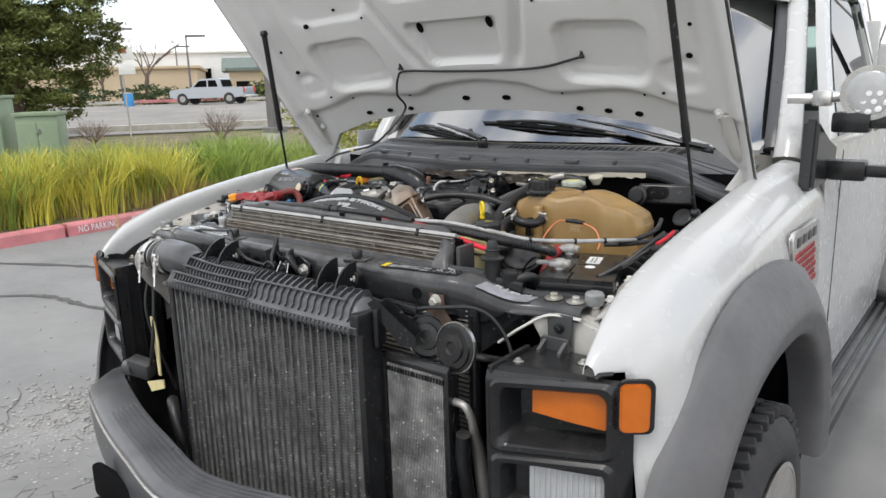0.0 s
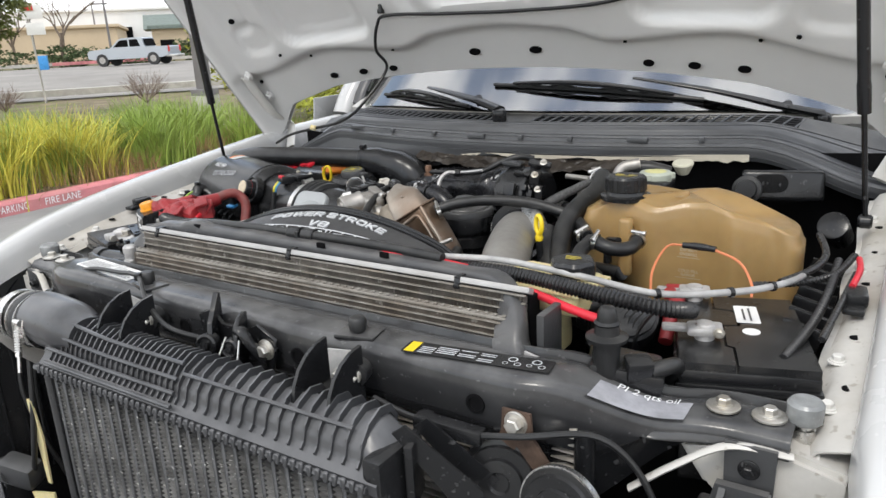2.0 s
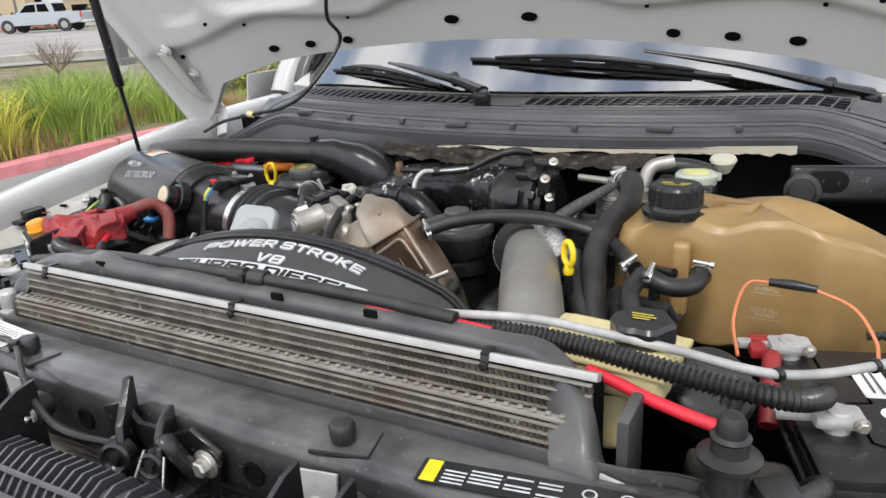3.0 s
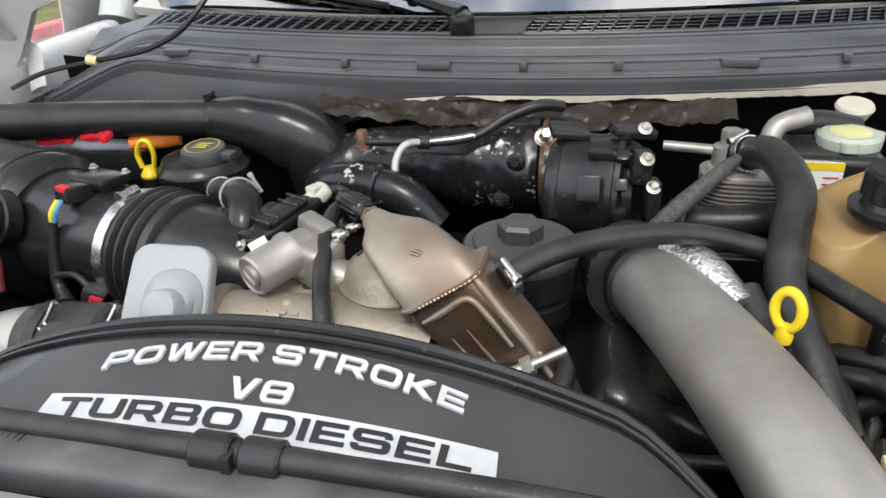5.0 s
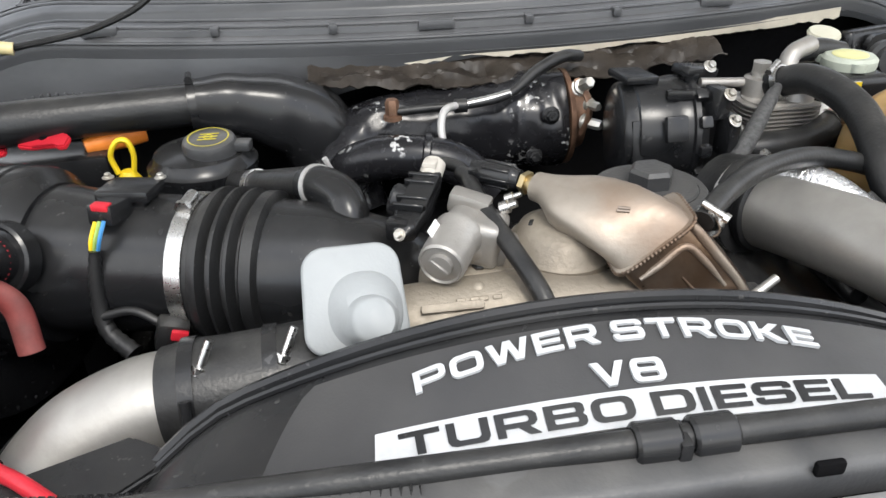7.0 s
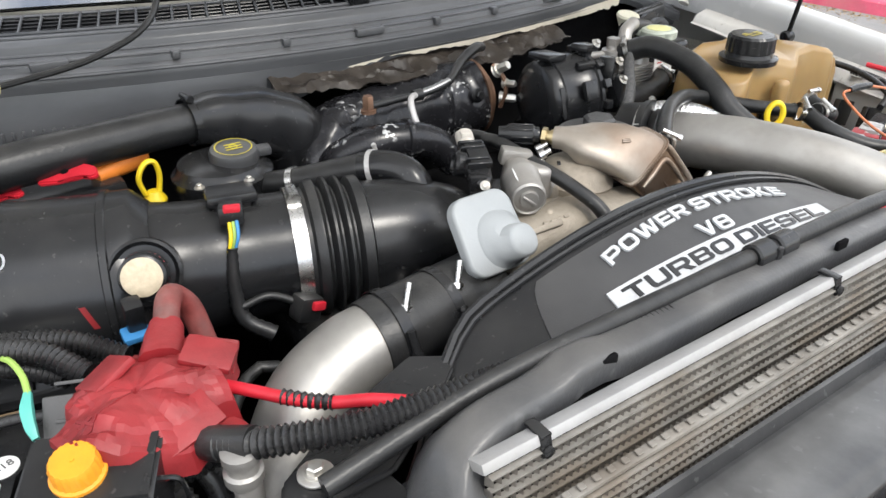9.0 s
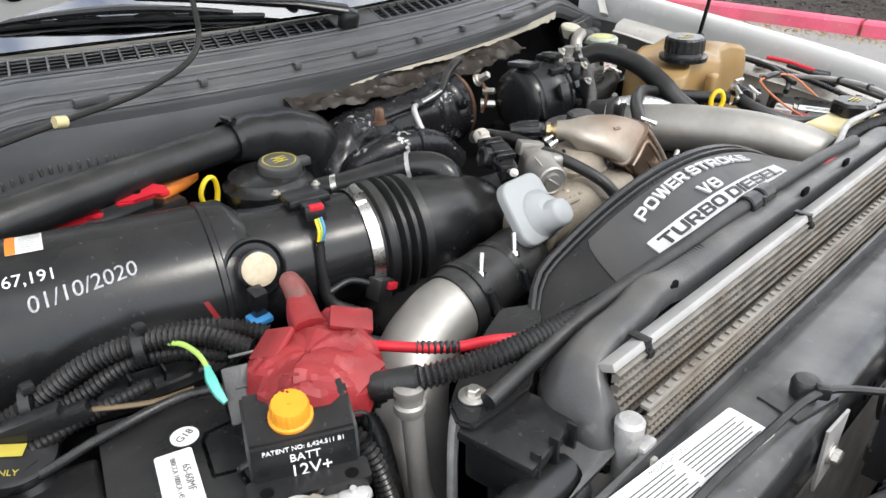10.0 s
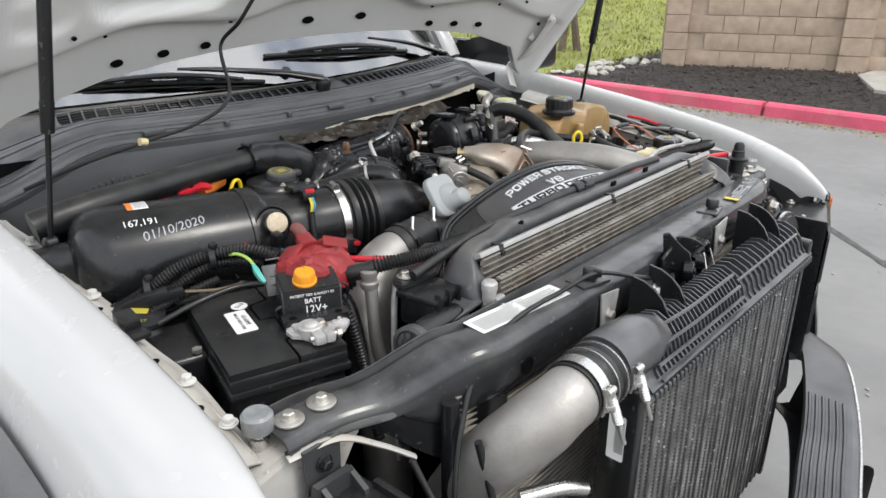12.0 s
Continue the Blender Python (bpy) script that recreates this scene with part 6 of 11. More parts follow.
def rr_pts(x0, y0, x1, y1, r, n=4):
    return [((x0 + x1) / 2 + px, (y0 + y1) / 2 + py) for px, py in rrect(x1 - x0, y1 - y0, r, n)]


# wide block capitals as cast into the cover: width and closed outlines, holes included
CAPS = {
    "O": (1.40, [rr_pts(0, 0, 1.40, 1, 0.34), rr_pts(0.28, 0.2, 1.12, 0.8, 0.16)]),
    "P": (1.34, [[(0, 0), (0.28, 0), (0.28, 0.32), (1.06, 0.32), (1.24, 0.38), (1.34, 0.52), (1.34, 0.80), (1.24, 0.94), (1.06, 1), (0, 1)], [(0.28, 0.51), (1.0, 0.51), (1.07, 0.57), (1.07, 0.75), (1.0, 0.81), (0.28, 0.81)]]),
    "R": (1.38, [[(0, 0), (0.28, 0), (0.28, 0.33), (0.70, 0.33), (1.02, 0), (1.38, 0), (1.05, 0.34), (1.24, 0.40), (1.34, 0.53), (1.34, 0.80), (1.24, 0.94), (1.06, 1), (0, 1)], [(0.28, 0.52), (1.0, 0.52), (1.07, 0.58), (1.07, 0.75), (1.0, 0.81), (0.28, 0.81)]]),
    "S": (1.36, [[(1.36, 0.70), (1.36, 0.82), (1.28, 0.95), (1.14, 1), (0.22, 1), (0.08, 0.95), (0, 0.82), (0, 0.58), (0.08, 0.46), (0.22, 0.41), (1.08, 0.41), (1.08, 0.2), (0.27, 0.2), (0.27, 0.3), (0, 0.3), (0, 0.18), (0.08, 0.05), (0.22, 0), (1.14, 0), (1.28, 0.05), (1.36, 0.18), (1.36, 0.43), (1.28, 0.55), (1.14, 0.6), (0.28, 0.6), (0.28, 0.8), (1.09, 0.8), (1.09, 0.70)]]),
    "T": (1.30, [[(0, 0.8), (0, 1), (1.3, 1), (1.3, 0.8), (0.79, 0.8), (0.79, 0), (0.51, 0), (0.51, 0.8)]]),
    "E": (1.20, [[(0, 0), (1.2, 0), (1.2, 0.2), (0.28, 0.2), (0.28, 0.41), (1.13, 0.41), (1.13, 0.59), (0.28, 0.59), (0.28, 0.8), (1.2, 0.8), (1.2, 1), (0, 1)]]),
    "W": (1.80, [[(0, 1), (0.3, 1), (0.5, 0.32), (0.74, 1), (1.06, 1), (1.3, 0.32), (1.5, 1), (1.8, 1), (1.48, 0), (1.12, 0), (0.9, 0.62), (0.68, 0), (0.32, 0)]]),
    "K": (1.34, [[(0, 0), (0.28, 0), (0.28, 0.38), (0.42, 0.38), (0.92, 0), (1.34, 0), (0.7, 0.51), (1.28, 1), (0.88, 1), (0.42, 0.6), (0.28, 0.6), (0.28, 1), (0, 1)]]),
    "V": (1.32, [[(0, 1), (0.32, 1), (0.66, 0.3), (1.0, 1), (1.32, 1), (0.82, 0), (0.5, 0)]]),
    "8": (1.30, [rr_pts(0, 0, 1.30, 1, 0.28), rr_pts(0.27, 0.18, 1.03, 0.42, 0.10), rr_pts(0.27, 0.59, 1.03, 0.82, 0.10)]),
    "U": (1.34, [[(0, 1), (0.28, 1), (0.28, 0.3), (0.38, 0.2), (0.96, 0.2), (1.06, 0.3), (1.06, 1), (1.34, 1), (1.34, 0.22), (1.26, 0.06), (1.10, 0), (0.24, 0), (0.08, 0.06), (0, 0.22)]]),
    "B": (1.32, [[(0, 0), (1.10, 0), (1.25, 0.05), (1.32, 0.16), (1.32, 0.38), (1.22, 0.5), (1.30, 0.61), (1.30, 0.85), (1.23, 0.96), (1.08, 1), (0, 1)], rr_pts(0.28, 0.18, 1.05, 0.42, 0.06), rr_pts(0.28, 0.59, 1.03, 0.82, 0.06)]),
    "D": (1.38, [[(0, 0), (1.06, 0), (1.28, 0.08), (1.38, 0.28), (1.38, 0.72), (1.28, 0.92), (1.06, 1), (0, 1)], [(0.28, 0.2), (1.0, 0.2), (1.10, 0.30), (1.10, 0.70), (1.0, 0.8), (0.28, 0.8)]]),
    "I": (0.28, [[(0, 0), (0.28, 0), (0.28, 1), (0, 1)]]),
    "L": (1.15, [[(0, 0), (1.15, 0), (1.15, 0.2), (0.28, 0.2), (0.28, 1), (0, 1)]]),
}


def block_caps(text):
    """The words as a flat bmesh of unit height, in the cover's wide capitals."""
    cu = bpy.data.curves.new("lettering", "CURVE")
    cu.dimensions, cu.fill_mode = "2D", "BOTH"
    x = 0.0
    for ch in text:
        if ch == " ":
            x += 0.42
            continue
        w, loops = CAPS[ch]
        for loop in loops:
            sp = cu.splines.new("POLY")
            sp.points.add(len(loop) - 1)
            for p, (px, py) in zip(sp.points, loop):
                p.co = (x + px, py, 0, 1)
            sp.use_cyclic_u = True
        x += w + 0.20
    ob = bpy.data.objects.new("lettering", cu)
    scene.collection.objects.link(ob)
    me = bpy.data.meshes.new_from_object(ob.evaluated_get(bpy.context.evaluated_depsgraph_get()))
    bm = bmesh.new()
    bm.from_mesh(me)
    bpy.data.objects.remove(ob)
    bpy.data.curves.remove(cu)
    bpy.data.meshes.remove(me)
    bmesh.ops.remove_doubles(bm, verts=bm.verts, dist=1e-5)
    return bm


def cover_text(text, x0, x1, f0, curve, name, material, h, up):
    bm = block_caps(text)
    xs = [v.co.x for v in bm.verts]
    a, b = min(xs), max(xs)
    bmesh.ops.triangulate(bm, faces=bm.faces)
    bmesh.ops.subdivide_edges(bm, edges=[e for e in bm.edges if e.calc_length() > 0.6], cuts=1)
    ext = bmesh.ops.extrude_face_region(bm, geom=list(bm.faces))
    for v in [g for g in ext["geom"] if isinstance(g, bmesh.types.BMVert)]:
        v.co.z += h
    for v in bm.verts:
        x = x0 + (x1 - x0) * (v.co.x - a) / (b - a)
        v.co.x, v.co.y = x, f0 + (up / FL) * (v.co.y - 0.5) - curve * (x + 0.02) ** 2
    return part(name, wrap(bm, 0.0018), material, cover, smooth=0)


cover_text("POWER STROKE", -0.166, 0.118, 0.78, 5.0, "power_stroke_lettering", SILVERPRINT, 0.0026, 0.0175)
cover_text("V8", -0.051, -0.002, 0.535, 0.0, "v8_lettering", SILVERPRINT, 0.0026, 0.0185)
bm = B()
n2 = 50
lowr = [bm.verts.new((-0.199 + 0.349 * i / n2, 0.262, 0.0)) for i in range(n2 + 1)]
upr = [bm.verts.new((-0.196 + 0.343 * i / n2, 0.440, 0.0)) for i in range(n2 + 1)]
for i in range(n2):
    bm.faces.new((lowr[i], lowr[i + 1], upr[i + 1], upr[i]))
ext = bmesh.ops.extrude_face_region(bm, geom=list(bm.faces))
for v in [g for g in ext["geom"] if isinstance(g, bmesh.types.BMVert)]:
    v.co.z = 0.0022
part("name_bar", wrap(bm, 0.0018), SILVERPRINT, cover, smooth=0)
cover_text("TURBO DIESEL", -0.182, 0.133, 0.351, 0.0, "turbo_diesel_lettering", PLASTIC, 0.0035, 0.0165)

# hose across the front of the cover
hose = empty("breather_hose", (0, 0.11, 1.34), "matt black rubber hose with a plastic coupling", "hose")
bm = B()
tube(bm, [(-0.50, 0.110, 1.300), (-0.42, 0.112, 1.313), (-0.34, 0.108, 1.329), (-0.2, 0.101, 1.339), (0.0, 0.098, 1.342), (0.16, 0.096, 1.342), (0.30, 0.09, 1.338)], 0.0088, 14, 8)
part("tube", bm, RUBBER, hose)
bm = B()
for x in (-0.045, -0.010):
    lathe(bm, (x, 0.098, 1.342), X, [(0, 0.011), (0.002, 0.013), (0.026, 0.013), (0.028, 0.011)], 18)
box(bm, (-0.017, 0.095, 1.335), (0.008, 0.022, 0.03), None, 0.002)
part("coupling", bm, PLASTIC, hose)
redw = empty("red_cable_front", (0.35, 0.1, 1.33), "red battery cable partly sleeved in black loom", "cable")
bm = B()
tube(bm, [(0.14, 0.090, 1.330), (0.20, 0.090, 1.333), (0.27, 0.093, 1.333), (0.34, 0.10, 1.326)], [0.003, 0.005, 0.005, 0.005], 10, 6)
part("thin_cable", bm, REDWIRE, redw)
bm = B()
tube(bm, [(0.455, 0.090, 1.306), (0.49, 0.076, 1.305), (0.525, 0.060, 1.304), (0.56, 0.048, 1.303), (0.60, 0.040, 1.300)], 0.0065, 12, 6)
part("cable", bm, REDWIRE, redw)
bm = B()
tube(bm, [(0.25, 0.108, 1.318), (0.36, 0.115, 1.320), (0.44, 0.112, 1.320), (0.52, 0.100, 1.318), (0.60, 0.094, 1.314), (0.65, 0.108, 1.306), (0.675, 0.145, 1.294), (0.668, 0.18, 1.28)], 0.0125, 14, 8, wave=0.003, pitch=0.0062)
part("loom", bm, LOOM, redw)
greyw = empty("grey_hose", (0.5, 0.15, 1.3), "pale grey vacuum line sweeping over the battery", "hose")
bm = B()
tube(bm, [(0.0, 0.094, 1.326), (0.12, 0.093, 1.331), (0.26, 0.102, 1.335), (0.375, 0.126, 1.336), (0.457, 0.126, 1.333), (0.531, 0.130, 1.326), (0.634, 0.132, 1.317), (0.719, 0.20, 1.310), (0.763, 0.27, 1.303), (0.785, 0.36, 1.29), (0.79, 0.45, 1.275)], 0.0052, 10, 8)
part("line", bm, mat("grey_vinyl", (0.33, 0.325, 0.32), 0.5, var=0.3, scale=25), greyw)
for t in ((0.719, 0.20, 1.310), (0.763, 0.27, 1.303), (0.634, 0.132, 1.317)):
    bm = B()
    lathe(bm, t, (0.6, 0.7, 0), [(-0.003, 0.0075), (0.003, 0.0075)], 12)
    part("tie", bm, PLASTIC, greyw)

# ---- dark mass of the engine under everything, shade put into the block's colour ----
eng = empty("engine_block", (0, 0.45, 0.7), "engine block deep in the bay, shade put into its near-black colour", "engine")
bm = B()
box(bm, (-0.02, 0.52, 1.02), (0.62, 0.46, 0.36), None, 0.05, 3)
part("block", bm, SHADE_BLACK, eng)
for s, x in ((1, 0.26), (-1, -0.30)):
    bm = B()
    box(bm, (x, 0.55, 1.17), (0.16, 0.44, 0.10), pose(0, 0, 0, 0, 25 * s, 0), 0.03, 3)
    part("valve_cover", bm, DARKSTEEL, eng)
bm = B()
tube(bm, [(-0.168, 0.338, 1.268), (-0.10, 0.338, 1.270), (-0.03, 0.338, 1.270), (0.05, 0.338, 1.262)], [0.037, 0.038, 0.039, 0.036], 30, 6)
lathe(bm, (-0.176, 0.338, 1.268), X, [(0, 0.040), (0.004, 0.043), (0.014, 0.043), (0.018, 0.037)], 30)
box(bm, (-0.055, 0.378, 1.262), (0.17, 0.07, 0.085), None, 0.026, 3)
box(bm, (-0.118, 0.312, 1.302), (0.055, 0.004, 0.008), pose(0, 0, 0, -45), 0.002)
casting = part("intake_casting", bm, CASTTAN, eng, "dirty tan aluminium intake casting")
bm = B()
lathe(bm, (-0.010, 0.390, 1.20), (0.05, -0.06, 1), [(0, 0.050), (0.08, 0.049), (0.10, 0.046), (0.104, 0.050), (0.112, 0.050), (0.115, 0.045), (0.128, 0.040), (0.137, 0.026)], 34)
box(bm, (-0.045, 0.385, 1.305), (0.05, 0.035, 0.03), pose(0, 0, 0, 0, 0, 25), 0.010, 3)
part("bell_housing", bm, CASTTAN, casting)
bm = B()
lathe(bm, (-0.092, 0.333, 1.304), (0, -0.4, 1), [(0, 0.0055), (0.004, 0.0055), (0.006, 0.003)], 12)
for k, dx in enumerate((0.0, 0.012, 0.02, 0.032)):
    box(bm, (-0.11 + dx, 0.318, 1.3035), (0.008, 0.002, 0.004), pose(0, 0, 0, -40), 0.0006, 1)
part("cast_mark", bm, CASTTAN, casting)
for p in ((-0.085, 0.370, 1.300), (-0.029, 0.386, 1.328), (-0.005, 0.352, 1.300), (0.018, 0.385, 1.318)):
    bolt("casting_bolt", p, (0, -0.3, 1), 0.0065, eng, 0.0095, DARKSTEEL)
for i in range(26):
    rr = random.Random(100 + i)
    p = V(rr.uniform(-0.42, 0.45), rr.uniform(0.25, 0.72), rr.uniform(1.14, 1.24))
    bm = B()
    if i % 2:
        tube(bm, [p, p + V(rr.uniform(-0.1, 0.1), rr.uniform(-0.1, 0.1), 0.03), p + V(rr.uniform(-0.16, 0.16), rr.uniform(-0.12, 0.12), 0.0), p + V(rr.uniform(-0.2, 0.2), rr.uniform(-0.15, 0.15), -0.06)], rr.uniform(0.006, 0.013), 10, 5)
        part("lower_hose", bm, RUBBER, eng)
    else:
        box(bm, p, (rr.uniform(0.03, 0.07), rr.uniform(0.03, 0.06), rr.uniform(0.02, 0.05)), pose(0, 0, 0, rr.uniform(-30, 30), rr.uniform(-30, 30), rr.uniform(0, 90)), 0.008)
        part("connector_block", bm, PLASTIC, eng)

# ---- exhaust-gas elbow, heat tinted ----
egr = empty("exhaust_gas_elbow", (0.06, 0.34, 1.2), "heat-tinted stamped steel exhaust gas elbow with a welded seam", "pipe")


def loft(bm, secs, n=40, caps=True):
    """Rings of (centre, half width, half height, squareness), skinned in turn."""
    rings = []
    for c, uu, ww, sq in secs:
        rr = []
        for i in range(n):
            a = 2 * math.pi * i / n
            ca, sa = math.cos(a), math.sin(a)
            ca, sa = math.copysign(abs(ca) ** sq, ca), math.copysign(abs(sa) ** sq, sa)
            rr.append(bm.verts.new(V(*c) + V(*uu) * ca + V(*ww) * sa))
        rings.append(rr)
    skin(bm, rings, caps, caps)


SEAM = ((0.063, 0.343, 1.338), V(0.0335, 0.0045, 0.0205), V(-0.0005, -0.0245, -0.0025))
bm = B()
loft(bm, [((-0.022, 0.409, 1.361), (0.011, 0.0085, 0), (0, 0, 0.014), 1.0), ((-0.014, 0.401, 1.361), (0.0125, 0.010, 0), (0, -0.001, 0.0145), 0.9), ((-0.004, 0.393, 1.359), (0.020, 0.0135, 0.003), (-0.001, -0.003, 0.0155), 0.8),
          ((0.006, 0.385, 1.357), (0.028, 0.016, 0.007), (-0.002, -0.006, 0.0165), 0.68), ((0.017, 0.376, 1.354), (0.032, 0.015, 0.011), (-0.004, -0.010, 0.017), 0.6), ((0.030, 0.366, 1.350), (0.0335, 0.011, 0.015), (-0.005, -0.015, 0.017), 0.52),
          ((0.044, 0.355, 1.345), (0.034, 0.008, 0.018), (-0.006, -0.0205, 0.014), 0.46), ((0.055, 0.348, 1.341), (0.034, 0.006, 0.020), (-0.004, -0.0235, 0.007), 0.42), (SEAM[0], SEAM[1], SEAM[2], 0.38)], 48)
part("upper_shell", bm, BURNT, egr, smooth=60)
bm = B()
loft(bm, [((0.0622, 0.3432, 1.3392), SEAM[1] * 1.06, SEAM[2] * 1.10, 0.34), ((0.0645, 0.3428, 1.3360), SEAM[1] * 1.06, SEAM[2] * 1.10, 0.34)], 48)
part("weld_flange", bm, BURNT, egr)
bm = B()
bead = []
for k in range(49):
    a = 2 * math.pi * k / 48
    ca, sa = math.cos(a), math.sin(a)
    bead.append(V(0.0635, 0.3430, 1.3375) + SEAM[1] * (1.07 * math.copysign(abs(ca) ** 0.34, ca)) + SEAM[2] * (1.09 * math.copysign(abs(sa) ** 0.34, sa)))
tube(bm, bead, 0.0024, 8, 3, wave=0.0008, pitch=0.004)
part("weld_bead", bm, BURNTDARK, egr)
LOW = [((0.0645, 0.3428, 1.3365), SEAM[1] * 0.97, SEAM[2] * 0.95, 0.35), ((0.0735, 0.341, 1.3275), (0.032, 0.0045, 0.021), (-0.001, -0.024, -0.003), 0.32), ((0.091, 0.338, 1.310), (0.029, 0.004, 0.0215), (-0.002, -0.024, -0.003), 0.30), ((0.1155, 0.334, 1.2845), (0.027, 0.003, 0.021), (-0.003, -0.023, -0.003), 0.30), ((0.145, 0.330, 1.250), (0.025, 0.002, 0.019), (-0.004, -0.021, -0.003), 0.32), ((0.172, 0.328, 1.19), (0.024, 0.002, 0.015), (-0.005, -0.020, -0.003), 0.4)]
bm = B()
loft(bm, LOW, 40)
part("lower_duct", bm, BURNTDARK, egr, smooth=40)


def on_duct(i, w, h=1.0):
    c, uu, ww, sq = LOW[i]
    return V(*c) + V(*uu) * w + V(*ww) * h


# bright pressed edge, a raised panel border and short ribs down the duct
for name, line, rr, m in (("edge_seam", [on_duct(i, 0.93, 0.93) for i in range(5)], [0.0035, 0.0045, 0.0045, 0.004, 0.003], BURNT), ("pressed_border", [on_duct(1, -0.75, 1.0), on_duct(1, -0.2, 1.0), on_duct(1, 0.5, 1.0), on_duct(2, 0.62, 1.0), on_duct(3, 0.6, 1.0)], [0.002, 0.0035, 0.0035, 0.0035, 0.002], BURNT),
                          ("pressed_rib", [on_duct(2, -0.5, 0.96), on_duct(3, -0.55, 0.97), on_duct(4, -0.5, 0.96)], [0.0015, 0.0035, 0.002], BURNTDARK), ("pressed_rib", [on_duct(2, -0.05, 0.96), on_duct(3, -0.1, 0.97), on_duct(4, -0.1, 0.96)], [0.0015, 0.0035, 0.002], BURNTDARK)):
    bm = B()
    tube(bm, line, rr, 10, 6)
    part(name, bm, m, egr)
BRASS = mat("brass", (0.45, 0.36, 0.2), 0.35, 0.9, var=0.15, scale=40)
bm = B()
lathe(bm, (-0.022, 0.409, 1.361), (-0.6, 0.8, 0), [(0, 0.0095), (0.004, 0.0095), (0.0045, 0.0075), (0.010, 0.0075)], 16)
lathe(bm, (-0.0275, 0.416, 1.361), (-0.6, 0.8, 0), [(0, 0.0115), (0.006, 0.0115)], 6)
part("sensor_fitting", bm, BRASS, egr)
bm = B()
sa_ = V(-0.78, 0.62, 0.02).normalized()
lathe(bm, (-0.034, 0.424, 1.362), sa_, [(0, 0.0095), (0.006, 0.0105), (0.008, 0.0125), (0.038, 0.013), (0.042, 0.0105), (0.052, 0.009)], 16)
plug_body = part("sensor_plug", bm, PLASTIC, egr)
for k in range(8):
    bm = B()
    a = k * 0.785
    r_, u_, _ = frame_of(sa_)
    box(bm, V(-0.034, 0.424, 1.362) + sa_ * 0.023 + (r_ * math.cos(a) + u_ * math.sin(a)) * 0.0125, (0.028, 0.0028, 0.0028), pose(0, 0, 0, 0, 0, -38), 0.0008, 1)
    part("grip_rib", bm, PLASTIC, plug_body)
bm = B()
tube(bm, [(0.034, 0.345, 1.3655), (0.044, 0.341, 1.3655)], 0.0014, 6, 2)
tube(bm, [(0.032, 0.342, 1.3645), (0.042, 0.338, 1.3645)], 0.0014, 6, 2)
part("stamped_mark", bm, BURNTDARK, egr)
bm = B()
lathe(bm, (0.051, 0.343, 1.3650), (-0.4, -0.3, 0.85), [(-0.004, 0.0024), (0.0008, 0.002)], 12)
part("green_paint_dot", bm, TEAL, egr)
bm = B()
tube(bm, [(0.130, 0.298, 1.276), (0.150, 0.302, 1.286), (0.176, 0.310, 1.298)], [0.006, 0.0045, 0.0042], 12, 4)
lathe(bm, (0.140, 0.300, 1.281), (0.75, 0.2, 0.4), [(0, 0.009), (0.010, 0.009)], 6)
tube(bm, [(0.10, 0.288, 1.262), (0.13, 0.297, 1.276), (0.150, 0.322, 1.285)], 0.006, 10, 5, flat=0.4)
part("clamp_stud", bm, BOLT, egr)

# ---- exhaust-gas valve with its motor ----
valve = empty("control_valve", (-0.1, 0.37, 1.3), "cast aluminium control valve motor with black connector", "valve")
va = V(0.45, 0.86, 0.10).normalized()
vo = V(-0.125, 0.333, 1.331)
vr, vu, _ = frame_of(va)
bm = B()
lathe(bm, vo, va, [(0.002, 0.0175), (0.0, 0.019), (0.002, 0.0210), (0.010, 0.0215), (0.040, 0.0215), (0.043, 0.0235), (0.050, 0.0235), (0.053, 0.019), (0.070, 0.018)], 36)
part("motor", bm, ALU, valve)
bm = B()
lathe(bm, vo - va * 0.002, va, [(0, 0.0105), (0.004, 0.0115)], 24)
box(bm, vo - va * 0.0028, (0.019, 0.0022, 0.003), pose(0, 0, 0, 0, 35, -28), 0.0006, 1)
part("slotted_plug", bm, ALU, valve)
bm = B()
box(bm, vo + va * 0.062 + V(0.012, 0, -0.010), (0.055, 0.045, 0.045), pose(0, 0, 0, 0, 8, -26), 0.010, 3)
cyl(bm, vo + va * 0.05 + V(0.01, 0, -0.01), V(-0.035, 0.385, 1.300), 0.016, 0.020, 20)
box(bm, vo + va * 0.085 + V(0.0, 0, 0.010), (0.040, 0.020, 0.022), pose(0, 0, 0, 0, 12, -26), 0.005)
cyl(bm, V(-0.085, 0.372, 1.285), V(-0.085, 0.372, 1.300), 0.013, n=16)
part("valve_body", bm, ALU, valve)
for d, r in ((0.078, 0.0065), (0.095, 0.005)):
    bm = B()
    lathe(bm, vo + va * d + V(0.03, -0.008, 0.010), (0.8, -0.3, 0.4), [(0, r), (0.008, r), (0.009, r * 0.6), (0.016, r * 0.5)], 14)
    part("valve_fitting", bm, CHROME, valve)
card(vo + va * 0.024 - vr * 0.0115 + vu * 0.0188, va, (vr * 0.55 + vu * 0.35).cross(va) * -1, 0.020, 0.013, valve, LABEL, "code_label", 0.001)
bm = B()
p0, p1 = V(-0.153, 0.383, 1.337), V(-0.112, 0.478, 1.352)
pd = (p1 - p0).normalized()
tube(bm, [p0 - pd * 0.004, p0 + pd * 0.008, p0.lerp(p1, 0.4), p0.lerp(p1, 0.75), p1], [0.006, 0.013, 0.017, 0.015, 0.011], 16, 5, flat=0.75, sq=0.6, smoothpath=True)
box(bm, p0.lerp(p1, 0.45) + V(0.004, 0, 0.014), (0.026, 0.052, 0.006), pose(0, 0, 0, 9, 0, -23), 0.002)
